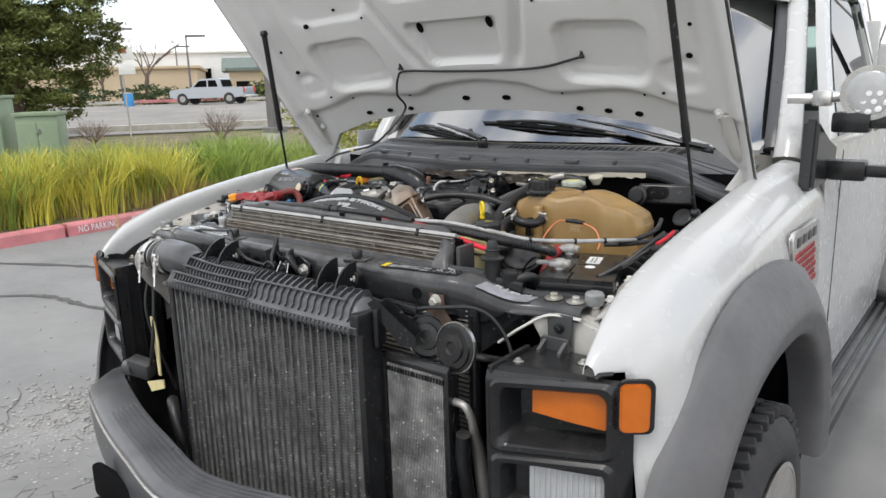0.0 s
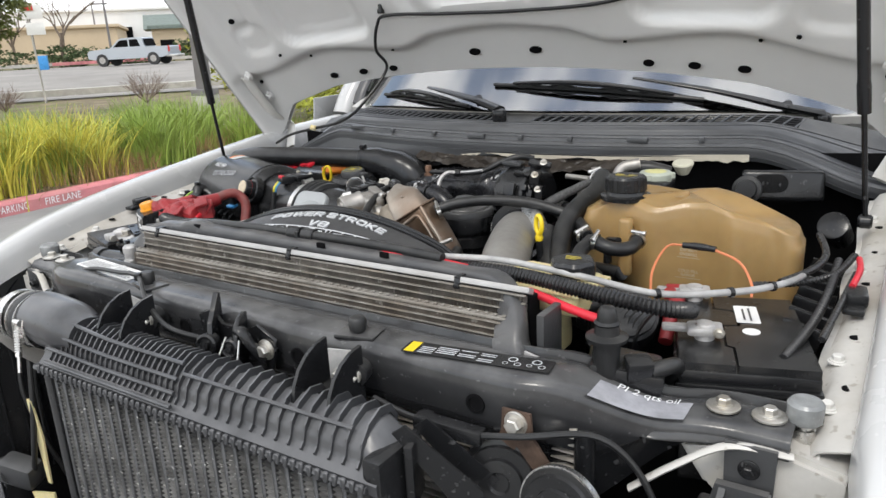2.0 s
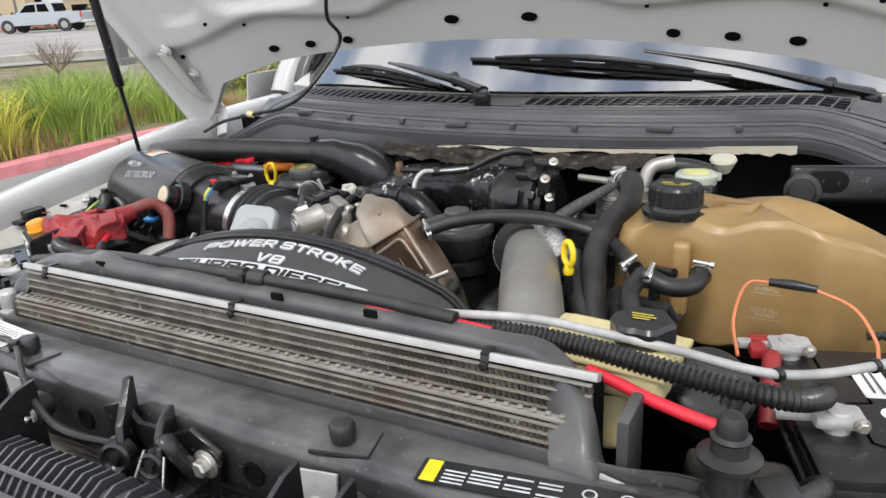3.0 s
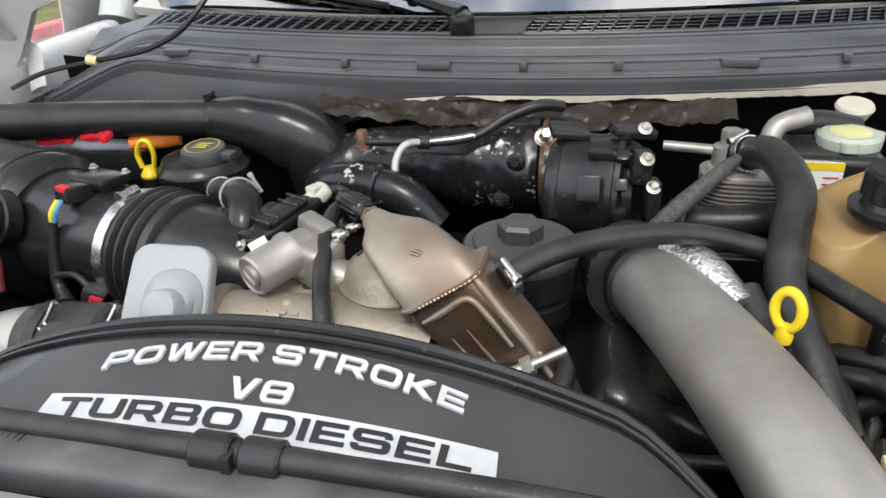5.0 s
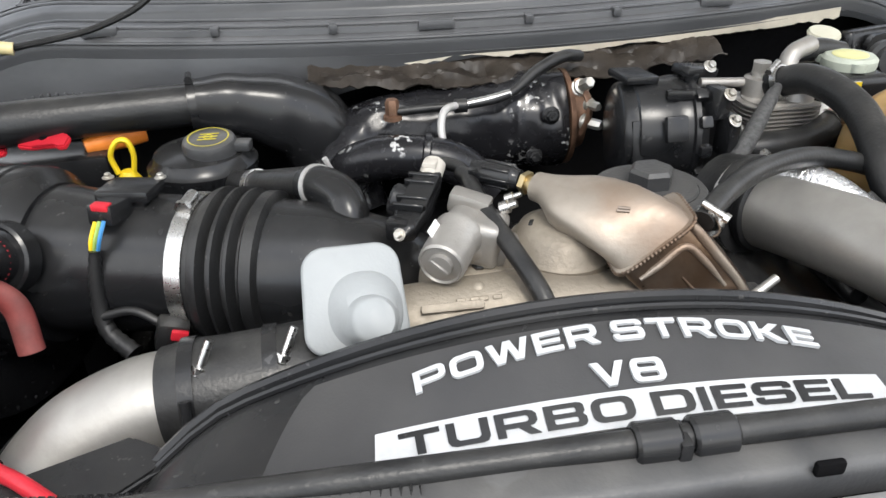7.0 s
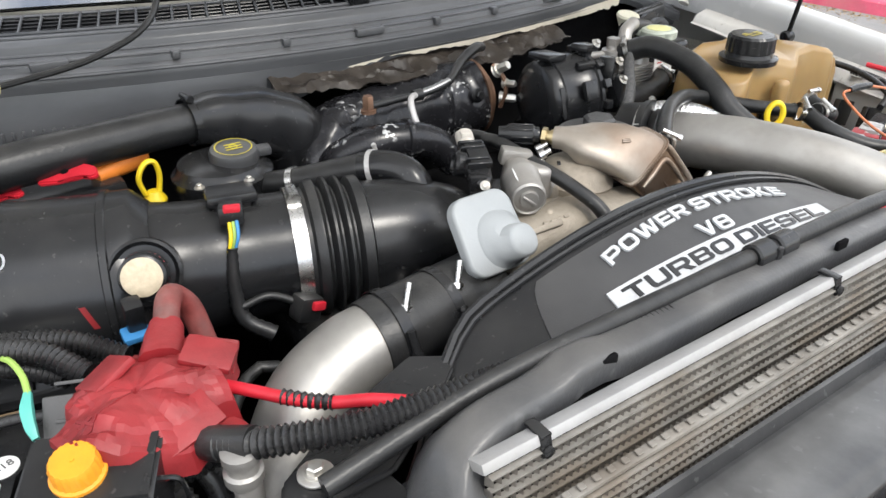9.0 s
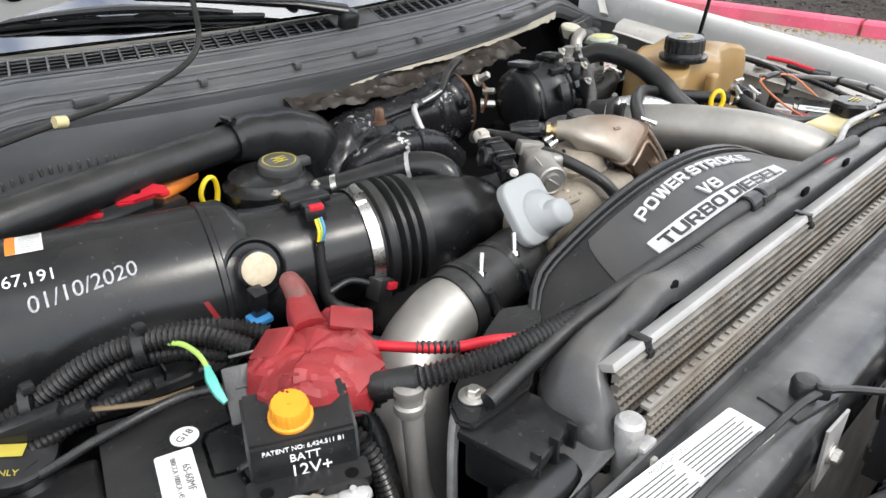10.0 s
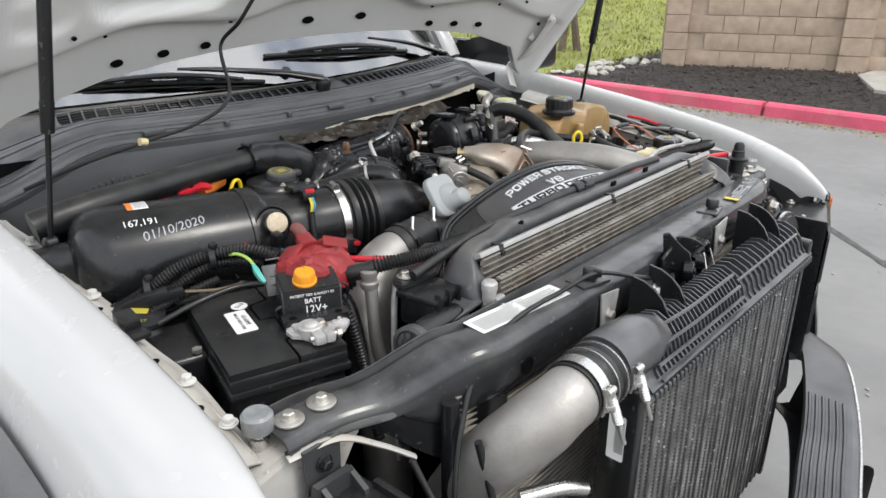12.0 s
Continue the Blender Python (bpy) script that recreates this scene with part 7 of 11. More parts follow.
for t in (0.2, 0.32, 0.58, 0.7):
    box(bm, p0.lerp(p1, t) + V(0.0, 0, 0.015), (0.030, 0.004, 0.008), pose(0, 0, 0, 9, 0, -23), 0.001, 1)
box(bm, p0.lerp(p1, 0.1) + V(-0.006, 0, 0.0), (0.022, 0.016, 0.02), pose(0, 0, 0, 0, 0, -23), 0.004)
part("black_cap", bm, PLASTIC, valve)
bm = B()
lathe(bm, p0.lerp(p1, 0.5) + V(-0.008, 0.002, -0.002), (-0.85, 0.35, 0.25), [(0, 0.016), (0.016, 0.016), (0.019, 0.013), (0.019, 0.010), (0.016, 0.009)], 22)
part("black_drum", bm, PLASTIC, valve)
bolt("cap_screw", p0 - pd * 0.006 + Z * 0.004, (-0.5, -0.6, 0.5), 0.004, valve, 0.006)
bm = B()
lathe(bm, p1 - pd * 0.012, pd + Z * 0.25, [(0, 0.0115), (0.012, 0.0118), (0.022, 0.0118), (0.025, 0.009)], 18)
box(bm, p1 + V(-0.002, -0.004, 0.012), (0.014, 0.014, 0.008), pose(0, 0, 0, 0, 0, -23), 0.002)
part("pale_plug", bm, mat("pale_grey_plastic", (0.50, 0.47, 0.42), 0.45, var=0.08), valve)
bm = B()
tube(bm, [(-0.082, 0.476, 1.350), (-0.078, 0.458, 1.352), (-0.078, 0.43, 1.352), (-0.072, 0.395, 1.345), (-0.058, 0.345, 1.332), (-0.044, 0.305, 1.314), (-0.035, 0.28, 1.29)], 0.0088, 14, 7)
part("taped_lead", bm, RUBBER, valve)
bm = B()
tube(bm, [(-0.118, 0.49, 1.352), (-0.10, 0.505, 1.35), (-0.085, 0.49, 1.352), (-0.08, 0.475, 1.352)], 0.007, 10, 6)
part("plug_lead", bm, RUBBER, valve)

# ---- pale grey cover plate ----
act = empty("grey_actuator", (-0.2, 0.31, 1.28), "pale grey painted cover plate with a stepped boss", "cover plate")
au = V(0.993, 0.075, -0.03).normalized()
av_ = V(-0.06, 0.62, 0.78)
av_ = (av_ - au * au.dot(av_)).normalized()
aw = au.cross(av_).normalized()
ao = V(-0.200, 0.306, 1.325) - aw * 0.012
bm = B()
rings = []
for h, k, r in ((0.0, 1.0, 0.019), (0.009, 1.0, 0.019), (0.0125, 0.975, 0.018), (0.0135, 0.93, 0.017)):
    rings.append([bm.verts.new(ao + aw * h + au * (px * k * (1.0 + 0.05 * (1 - py / 0.046))) + av_ * (py * k)) for px, py in rrect(0.080, 0.090, r, 6)])
skin(bm, rings)
part("plate", bm, GREYPAINT, act, smooth=50)
bm = B()
c = ao + aw * 0.012 - av_ * 0.017 + au * 0.008
rings = []
for h, rx, ry, up in ((0.0, 0.031, 0.033, 0.006), (0.006, 0.029, 0.031, 0.006), (0.009, 0.0245, 0.027, 0.004), (0.015, 0.0235, 0.025, 0.001), (0.018, 0.020, 0.020, -0.003), (0.030, 0.0185, 0.0185, -0.004), (0.034, 0.015, 0.015, -0.004)):
    rings.append(ring(bm, c + aw * h + av_ * up + au * 0.12 * h, (rx, ry), au, av_, 36, 0.9))
skin(bm, rings)
part("boss", bm, GREYPAINT, act, smooth=50)

# ---- turbocharger under its shield ----
turbo = empty("turbocharger", (-0.05, 0.75, 1.2), "turbocharger under a scuffed black heat shield", "turbocharger")
bm = B()
tube(bm, [(-0.185, 0.705, 1.20), (-0.200, 0.730, 1.255), (-0.165, 0.757, 1.284), (-0.07, 0.770, 1.290), (0.02, 0.768, 1.290), (0.06, 0.768, 1.292), (0.102, 0.768, 1.292)], [0.040, 0.045, 0.050, 0.055, 0.062, 0.067, 0.068], 48, 14)
for q in bm.verts:
    q.co += V(0, -1, 0.5) * (0.006 * noise.noise(q.co * 22) + 0.0025 * noise.noise(q.co * 70)) - V(0, 0.004, 0) * max(0, math.sin(q.co.x * 90)) * smooth(-0.08, 0.0, q.co.x)
part("shield", bm, HEATSHIELD, turbo)
for x, y, z in ((0.055, 0.703, 1.262), (0.075, 0.70, 1.32)):
    bolt("shield_bolt", (x, y, z), (0, -0.9, 0.2), 0.008, turbo, 0.012, DARKSTEEL)
bm = B()
tube(bm, [(-0.195, 0.700, 1.22), (-0.198, 0.682, 1.268), (-0.165, 0.660, 1.294), (-0.11, 0.645, 1.300), (-0.06, 0.636, 1.288), (-0.02, 0.63, 1.25)], [0.026, 0.028, 0.028, 0.027, 0.026, 0.026], 26, 8)
lathe(bm, (-0.105, 0.644, 1.300), (0.95, -0.15, -0.15), [(0, 0.027), (0.002, 0.031), (0.009, 0.031), (0.011, 0.027)], 26)
part("lower_branch", bm, HEATSHIELD, turbo)
bm = B()
lathe(bm, (0.103, 0.768, 1.292), X, [(0, 0.058), (0.003, 0.067), (0.010, 0.067), (0.012, 0.05), (0.03, 0.045)], 36)
part("v_band", bm, COPPER, turbo)
# bolts and links in the gap before the actuator
for p, ax, r, h in (((0.112, 0.70, 1.355), (0.2, -0.8, 0.5), 0.008, 0.02), ((0.122, 0.69, 1.335), (0.3, -0.9, 0.1), 0.006, 0.016), ((0.118, 0.695, 1.31), (0.6, -0.7, 0.0), 0.007, 0.02)):
    bolt("link_bolt", p, ax, r, turbo, r * 1.5, BOLT, h)
bm = B()
tube(bm, [(0.108, 0.705, 1.365), (0.120, 0.69, 1.345), (0.122, 0.685, 1.32), (0.115, 0.69, 1.295)], 0.006, 10, 5, flat=0.6)
part("link_arm", bm, COPPER, turbo)
# actuator housing beside it
bm = B()
ax_ = V(1, -0.12, 0.0)
lathe(bm, (0.128, 0.622, 1.322), ax_, [(0, 0.035), (0.004, 0.056), (0.008, 0.060), (0.020, 0.062), (0.022, 0.065), (0.062, 0.065), (0.066, 0.067), (0.082, 0.067), (0.084, 0.071), (0.090, 0.071), (0.094, 0.060), (0.104, 0.055)], 40)
housing = part("actuator_housing", bm, PLASTIC, turbo)
for k in range(7):
    a = radians(75 + 26 * k)
    bm = B()
    box(bm, V(0.213, 0.612, 1.322) + V(0, 0.0715 * math.cos(a), 0.0715 * math.sin(a)), (0.014, 0.014, 0.014), pose(0, 0, 0, math.degrees(a)), 0.003)
    part("housing_lug", bm, PLASTIC, housing)
for p, sz, m3, bv_ in (((0.178, 0.546, 1.350), (0.026, 0.010, 0.030), pose(0, 0, 0, -20), 0.003), ((0.140, 0.565, 1.33), (0.014, 0.012, 0.05), pose(0, 0, 0, -15), 0.003), ((0.200, 0.575, 1.380), (0.050, 0.012, 0.012), pose(0, 0, 0, 0, 0, -8), 0.003), ((0.232, 0.565, 1.372), (0.022, 0.030, 0.036), pose(0, 0, 0, 0, 8, 15), 0.005), ((0.246, 0.555, 1.335), (0.016, 0.026, 0.05), pose(0, 0, 0, 0, 0, 15), 0.004), ((0.150, 0.62, 1.392), (0.045, 0.045, 0.010), pose(0, 0, 0, 0, 6, 12), 0.004), ((0.222, 0.61, 1.397), (0.050, 0.030, 0.012), pose(0, 0, 0, 0, 10, 20), 0.004)):
    bm = B()
    box(bm, p, sz, m3, bv_)
    part("connector_shell", bm, PLASTIC, housing)
for p in ((0.238, 0.55, 1.385), (0.247, 0.545, 1.355), (0.235, 0.60, 1.403)):
    bolt("housing_bolt", p, (0.2, -0.6, 0.7), 0.005, housing, 0.008)
# oil feed line over the shield
bm = B()
tube(bm, [(-0.132, 0.692, 1.343), (-0.09, 0.694, 1.344), (-0.03, 0.695, 1.345), (0.02, 0.705, 1.352), (0.06, 0.728, 1.372), (0.10, 0.745, 1.384), (0.13, 0.765, 1.378)], [0.006, 0.0055, 0.0055, 0.006, 0.008, 0.0085, 0.008], 12, 7)
lathe(bm, (-0.055, 0.694, 1.3445), X, [(0, 0.009), (0.016, 0.009)], 10)
part("oil_feed_line", bm, RUBBER, turbo)
bm = B()
tube(bm, [(-0.04, 0.695, 1.345), (-0.01, 0.699, 1.348), (0.02, 0.705, 1.352)], 0.0062, 10, 4)
part("line_ferrule", bm, CHROME, turbo)
bolt("banjo_bolt", (-0.135, 0.692, 1.334), Z, 0.009, turbo, 0, COPPER, 0.020)
bm = B()
tube(bm, [(-0.048, 0.694, 1.346), (-0.070, 0.676, 1.346), (-0.078, 0.655, 1.328), (-0.072, 0.64, 1.295), (-0.06, 0.632, 1.27)], 0.005, 10, 6)
part("steel_branch", bm, LEAD, turbo)

# torn foil blanket under the cowl
blanket = empty("firewall_blanket", (0, 0.83, 1.37), "crumpled black foil insulation blanket under the cowl", "insulation")
bm = B()
sheet(bm, lambda u, v: V(-0.24 + 0.60 * u, 0.755 + 0.095 * v + 0.25 * (-0.24 + 0.60 * u) ** 2, 1.362 + 0.022 * v - 0.014 * math.sin(u * 3) * (1 - v)) + V(0, 0.014 * noise.noise((u * 22, v * 4, 0)), 0.010 * noise.noise((u * 14, v * 4, 2)) + 0.005 * noise.noise((u * 50, v * 10, 5))), 110, 14, 0.002)
part("sheet", bm, BLANKET, blanket, smooth=30)

# ---- oil filter with hexagon cap ----
filt = empty("oil_filter", (0.11, 0.46, 1.15), "black oil filter canister with hexagon-topped cap", "oil filter")
bm = B()
lathe(bm, (0.115, 0.462, 1.14), Z, [(0, 0.048), (0.10, 0.048), (0.105, 0.056), (0.125, 0.056), (0.128, 0.050), (0.135, 0.05), (0.138, 0.060), (0.170, 0.060), (0.178, 0.057), (0.184, 0.050), (0.186, 0.030)], 36)
part("canister", bm, PLASTIC, filt)
bm = B()
lathe(bm, (0.115, 0.462, 1.322), Z, [(0, 0.024), (0.020, 0.024), (0.024, 0.020)], 6)
part("hex_cap", bm, PLASTIC_FADED, filt, smooth=20)
bm = B()
lathe(bm, (0.115, 0.462, 1.309), Z, [(0, 0.0612), (0.010, 0.0612), (0.014, 0.058), (0.0145, 0.050), (0.0175, 0.048), (0.018, 0.026)], 40)
part("cap_rim", bm, PLASTIC_FADED, filt, smooth=40)

# ---- driver-side charge pipe ----
cp = empty("charge_pipe_right", (0.33, 0.25, 1.1), "fat brushed aluminium charge pipe running forward", "pipe")
bm = B()
tube(bm, [(0.238, 0.475, 1.282), (0.260, 0.42, 1.292), (0.292, 0.34, 1.299), (0.332, 0.24, 1.295), (0.366, 0.155, 1.272), (0.39, 0.10, 1.22), (0.405, 0.07, 1.12)], [0.040, 0.041, 0.042, 0.043, 0.044, 0.045, 0.045], 34, 8)
part("pipe", bm, PIPE, cp)
bm = B()
lathe(bm, (0.243, 0.463, 1.2845), (0.022, -0.055, 0.010), [(0, 0.0425), (0.004, 0.0455), (0.012, 0.0455), (0.014, 0.0425)], 34)
part("pipe_bead", bm, RUBBER, cp)
bm = B()
lathe(bm, (0.225, 0.505, 1.278), V(0.255 - 0.235, 0.42 - 0.475, 0.012), [(0, 0.052), (0.03, 0.053), (0.035, 0.056), (0.045, 0.056), (0.047, 0.047)], 34)
part("boot", bm, RUBBER, cp)
clamp("boot_clamp", (0.236, 0.47, 1.284), (0.02, -0.055, 0.012), 0.054, 0.010, cp, screw=(0.6, 0.1, 0.8))

# ---- passenger-side charge pipe with coupling ----
cl = empty("charge_pipe_left", (-0.45, 0.22, 0.9), "bright steel charge pipe elbow with a clamped black boot", "pipe")
bm = B()
tube(bm, [(-0.33, 0.298, 1.248), (-0.385, 0.296, 1.242), (-0.44, 0.280, 1.218), (-0.482, 0.244, 1.168), (-0.505, 0.205, 1.09), (-0.52, 0.17, 1.0), (-0.53, 0.15, 0.85)], [0.043, 0.044, 0.0455, 0.0455, 0.044, 0.044, 0.044], 32, 8)
part("pipe", bm, PIPE, cl)
bm = B()
tube(bm, [(-0.36, 0.298, 1.246), (-0.335, 0.299, 1.248), (-0.31, 0.300, 1.249), (-0.25, 0.308, 1.249), (-0.20, 0.33, 1.24)], [0.0465, 0.049, 0.048, 0.048, 0.046], 30, 6)
part("boot", bm, RUBBER, cl)
for x, y in ((-0.338, 0.2985), (-0.272, 0.305)):
    c = clamp("boot_clamp", (x, y, 1.2485), (1, 0.05, 0.02), 0.049, 0.012, cl, DARKSTEEL, (0, -0.9, 0.4))
    bm = B()
    q0, q1 = V(x - 0.010, 0.262, 1.247), V(x + 0.022, y - 0.010, 1.311)
    cyl(bm, q0.lerp(q1, 0.45), q1, 0.0036, n=12)
    tube(bm, [q0.lerp(q1, t) for t in (0.05, 0.3, 0.62)], 0.0075, 12, 4, wave=0.0022, pitch=0.0045)
    lathe(bm, q0.lerp(q1, 0.62), q1 - q0, [(0, 0.0065), (0.006, 0.0065)], 6)
    part("spring_bolt", bm, CHROME, c)
    bm = B()
    lathe(bm, q0 - Z * 0.004 + X * 0.004, (1, 0, 0.1), [(-0.010, 0.007), (0.012, 0.007)], 12)
    box(bm, q0 + V(0.004, -0.002, 0.012), (0.016, 0.006, 0.034), pose(0, 0, 0, -12, 18), 0.002)
    part("trunnion", bm, DARKSTEEL, c)
bm = B()
tube(bm, [(-0.535, 0.175, 1.29), (-0.535, 0.17, 1.22), (-0.53, 0.165, 1.15), (-0.50, 0.15, 1.05)], [0.0115, 0.011, 0.013, 0.013], 14, 5)
lathe(bm, (-0.536, 0.176, 1.27), Z, [(0, 0.013), (0.004, 0.0155), (0.012, 0.0155), (0.014, 0.0125), (0.02, 0.0125), (0.024, 0.015), (0.032, 0.015), (0.034, 0.010)], 18)
part("service_port", bm, ALU, cl)
bm = B()
tube(bm, [(-0.505, 0.142, 1.285), (-0.515, 0.14, 1.24), (-0.527, 0.13, 1.12), (-0.535, 0.12, 0.95)], 0.0055, 8, 6)
part("grey_wire", bm, LEAD, cl)
for k, pts in enumerate((((-0.60, 0.26, 1.27), (-0.575, 0.20, 1.24), (-0.565, 0.17, 1.15), (-0.56, 0.14, 1.0)), ((-0.585, 0.25, 1.28), (-0.55, 0.22, 1.24), (-0.55, 0.19, 1.16), (-0.54, 0.17, 1.0)))):
    bm = B()
    tube(bm, pts, 0.0105, 12, 7, wave=0.0025 if k == 0 else 0.0, pitch=0.006)
    part("loom", bm, LOOM, cl)

# ---- shroud shelf and fan motor beside the seal ----
shelf = empty("shroud_shelf", (-0.47, 0.12, 1.25), "black plastic shroud shelf with a washered bolt", "bracket")
bm = B()
prism(bm, [(-0.065, -0.02), (-0.06, -0.035), (0.02, -0.035), (0.09, 0.01), (0.14, 0.05), (0.10, 0.075), (0.0, 0.035), (-0.055, 0.0)], (-0.465, 0.140, 1.282), X, Y, Z, 0.008)
bmesh.ops.bevel(bm, geom=list(bm.edges), offset=0.003, segments=2, affect="EDGES")
part("plate", bm, PLASTIC, shelf)
bolt("shelf_bolt", (-0.496, 0.132, 1.291), Z, 0.007, shelf, 0.014)
bm = B()
box(bm, (-0.485, 0.085, 1.25), (0.075, 0.07, 0.05), pose(0, 0, 0, 0, 0, 8), 0.006)
box(bm, (-0.485, 0.085, 1.276), (0.085, 0.08, 0.012), pose(0, 0, 0, 0, 0, 8), 0.004)
for k in range(3):
    box(bm, (-0.51 + 0.025 * k, 0.046, 1.265), (0.004, 0.01, 0.05), pose(0, 0, 0, 0, 0, 8), 0.001)
box(bm, (-0.478, 0.075, 1.2), (0.06, 0.06, 0.11), None, 0.008)
part("fan_duct", bm, PLASTIC, shelf)
bm = B()
tube(bm, [(-0.47, 0.04, 1.238), (-0.53, 0.042, 1.238), (-0.58, 0.036, 1.236)], 0.024, 18, 4)
part("connector_barrel", bm, PLASTIC, shelf)
bm = B()
lathe(bm, (-0.582, 0.034, 1.236), (-0.9, -0.2, 0.15), [(-0.01, 0.030), (0.006, 0.030), (0.008, 0.024), (0.004, 0.022), (0.004, 0.006)], 28)
for k in range(8):
    a = k * 0.785
    cyl(bm, V(-0.588, 0.034 + 0.016 * math.cos(a), 1.237 + 0.016 * math.sin(a)), V(-0.592, 0.033 + 0.016 * math.cos(a), 1.238 + 0.016 * math.sin(a)), 0.0035, n=8)
part("perforated_cap", bm, PLASTIC_FADED, shelf)

# ---- air intake ----
air = empty("air_filter_housing", (-0.70, 0.55, 1.1), "big black air filter canister with chalk dates on it", "air filter")
AD = V(0.96, -0.27, 0.0).normalized()
AO = V(-0.790, 0.604, 1.264)
bm = B()
lathe(bm, AO, AD, [(-0.048, 0.052), (-0.042, 0.076), (-0.030, 0.093), (-0.012, 0.104), (0.012, 0.1085), (0.252, 0.100), (0.2535, 0.1032), (0.260, 0.1032), (0.2615, 0.1012), (0.281, 0.1012), (0.286, 0.098), (0.30, 0.085)], 44)
part("canister", bm, PLASTIC, air)
fr = V(-AD.y, AD.x, 0)


def base(u, v):
    """Skirt of the housing: from the drum's waist out to a lip all round its foot."""
    a = 2 * math.pi * u
    ca, sa = math.cos(a), math.sin(a)
    prof = [(0.0, -0.008, 0.0), (0.004, -0.022, 0.3), (0.010, -0.040, 0.6), (0.016, -0.050, 0.9), (0.028, -0.053, 1.0), (0.029, -0.062, 1.0), (0.018, -0.064, 1.0), (0.012, -0.15, 1.0)]
    k = v * (len(prof) - 1)
    j = min(int(k), len(prof) - 2)
    g = k - j
    out, dz, wide = (prof[j][i] * (1 - g) + prof[j + 1][i] * g for i in range(3))
    hx = (0.145 if ca > 0 else 0.150) + out
    hy = 0.094 + out
    return AO + AD * (0.105 + hx * math.copysign(abs(ca) ** 0.62, ca)) + fr * (hy * math.copysign(abs(sa) ** 0.62, sa)) + Z * dz


bm = B()
sheet(bm, base, 72, 28)
part("base_skirt", bm, PLASTIC, air, smooth=50)
bm = B()
tube(bm, [AO + AD * -0.16 + V(0, 0.03, 0.0), AO + AD * -0.10 + V(0, 0.018, 0.004), AO + AD * -0.055 + V(0, 0.01, 0.006), AO + AD * -0.02], [0.040, 0.044, 0.050, 0.066], 24, 5)
part("inlet_duct", bm, PLASTIC, air)
for k in range(7):
    bm = B()
    box(bm, AO + AD * (-0.01 + 0.036 * k) - fr * 0.103 - Z * 0.036, (0.003, 0.014, 0.026), pose(0, 0, 0, 25), 0.001)
    part("foot_rib", bm, PLASTIC, air)
for d, z in ((0.10, -0.03), (0.04, -0.02)):
    bm = B()
    box(bm, AO + AD * d - fr * 0.102 + Z * z, (0.014, 0.012, 0.022), None, 0.003)
    part("snap_tab", bm, PLASTIC, air)


def on_can(d, ang, r=0.1008):
    """A point of the canister: d along it, ang degrees up from its front."""
    f = V(-AD.y, AD.x, 0) * -1
    r += 0.0085 * (0.252 - d) / 0.24
    return AO + AD * d + f * (r * math.cos(radians(ang))) + Z * (r * math.sin(radians(ang)))


def can_write(text, d, ang, size, material, name, lean=0.0):
    bm = letters(text, size)
    for v in bm.verts:
        a = ang + math.degrees((v.co.y + lean * v.co.x) / 0.1)
        v.co = on_can(d + v.co.x, a, 0.1012)
    return part(name, bm, material, air, smooth=0)


can_write("167,191", 0.066, 58, 0.019, WHITEPRINT, "chalk_number")
can_write("01/10/2020", 0.118, 46, 0.024, CHALK, "chalk_date", 0.14)
bm = B()
sheet(bm, lambda u, v: on_can(0.053 + 0.036 * u, 78 + 24 * v, 0.1006), 4, 8)
part("warning_label", bm, LABEL, air, smooth=60)
bm = B()
sheet(bm, lambda u, v: on_can(0.053 + 0.010 * u, 78 + 24 * v, 0.1011), 2, 8)
part("orange_panel", bm, ORANGELABEL, air, smooth=60)
bm = B()
for i in range(9):
    sheet(bm, lambda u, v: on_can(0.066 + 0.021 * u, 80.5 + 2.4 * i + 0.9 * v, 0.1011), 2, 1)
part("print_line", bm, GREYPRINT, air, smooth=0)
bm = B()
sheet(bm, lambda u, v: on_can(0.228 + 0.006 * u + 0.01 * (1 - v), 5 + 14 * v, 0.1009), 2, 6)
part("red_scuff", bm, RED, air)
# airflow tube, bellows, elbow
T0 = AO + AD * 0.29 + V(0, 0.005, 0.002)
bm = B()
tube(bm, [T0, T0 + AD * 0.06, T0 + AD * 0.12, T0 + AD * 0.165], [0.080, 0.075, 0.072, 0.072], 40, 6)
flow = part("airflow_tube", bm, PLASTIC, air)
T1 = T0 + AD * 0.16
clamp("band_clamp", T1 + AD * 0.005, AD, 0.0745, 0.016, air, screw=(0, -0.1, 1))
bm = B()
lathe(bm, T1, AD, [(0, 0.0735), (0.018, 0.0735), (0.021, 0.080), (0.028, 0.083), (0.031, 0.083), (0.036, 0.072), (0.038, 0.072), (0.043, 0.083), (0.046, 0.083), (0.051, 0.0715), (0.053, 0.0715), (0.058, 0.082), (0.061, 0.082), (0.066, 0.071), (0.068, 0.071), (0.073, 0.080), (0.084, 0.080), (0.088, 0.071)], 44)
part("bellows", bm, RUBBER, air)
T2 = T1 + AD * 0.085
bm = B()
tube(bm, [T2, T2 + AD * 0.05, T2 + AD * 0.10 + V(0, 0.01, -0.01), T2 + AD * 0.14 + V(0, 0.04, -0.04), T2 + AD * 0.155 + V(0, 0.08, -0.09)], [0.072, 0.069, 0.062, 0.056, 0.055], 36, 7)
part("elbow", bm, PLASTIC, air)
bm = B()
tube(bm, [(-0.352, 0.645, 1.285), (-0.325, 0.615, 1.297), (-0.300, 0.588, 1.304), (-0.262, 0.547, 1.320), (-0.236, 0.518, 1.332)], [0.013, 0.016, 0.018, 0.0195, 0.020], 20, 7)
part("breather_hose", bm, RUBBER, air)
bm = B()
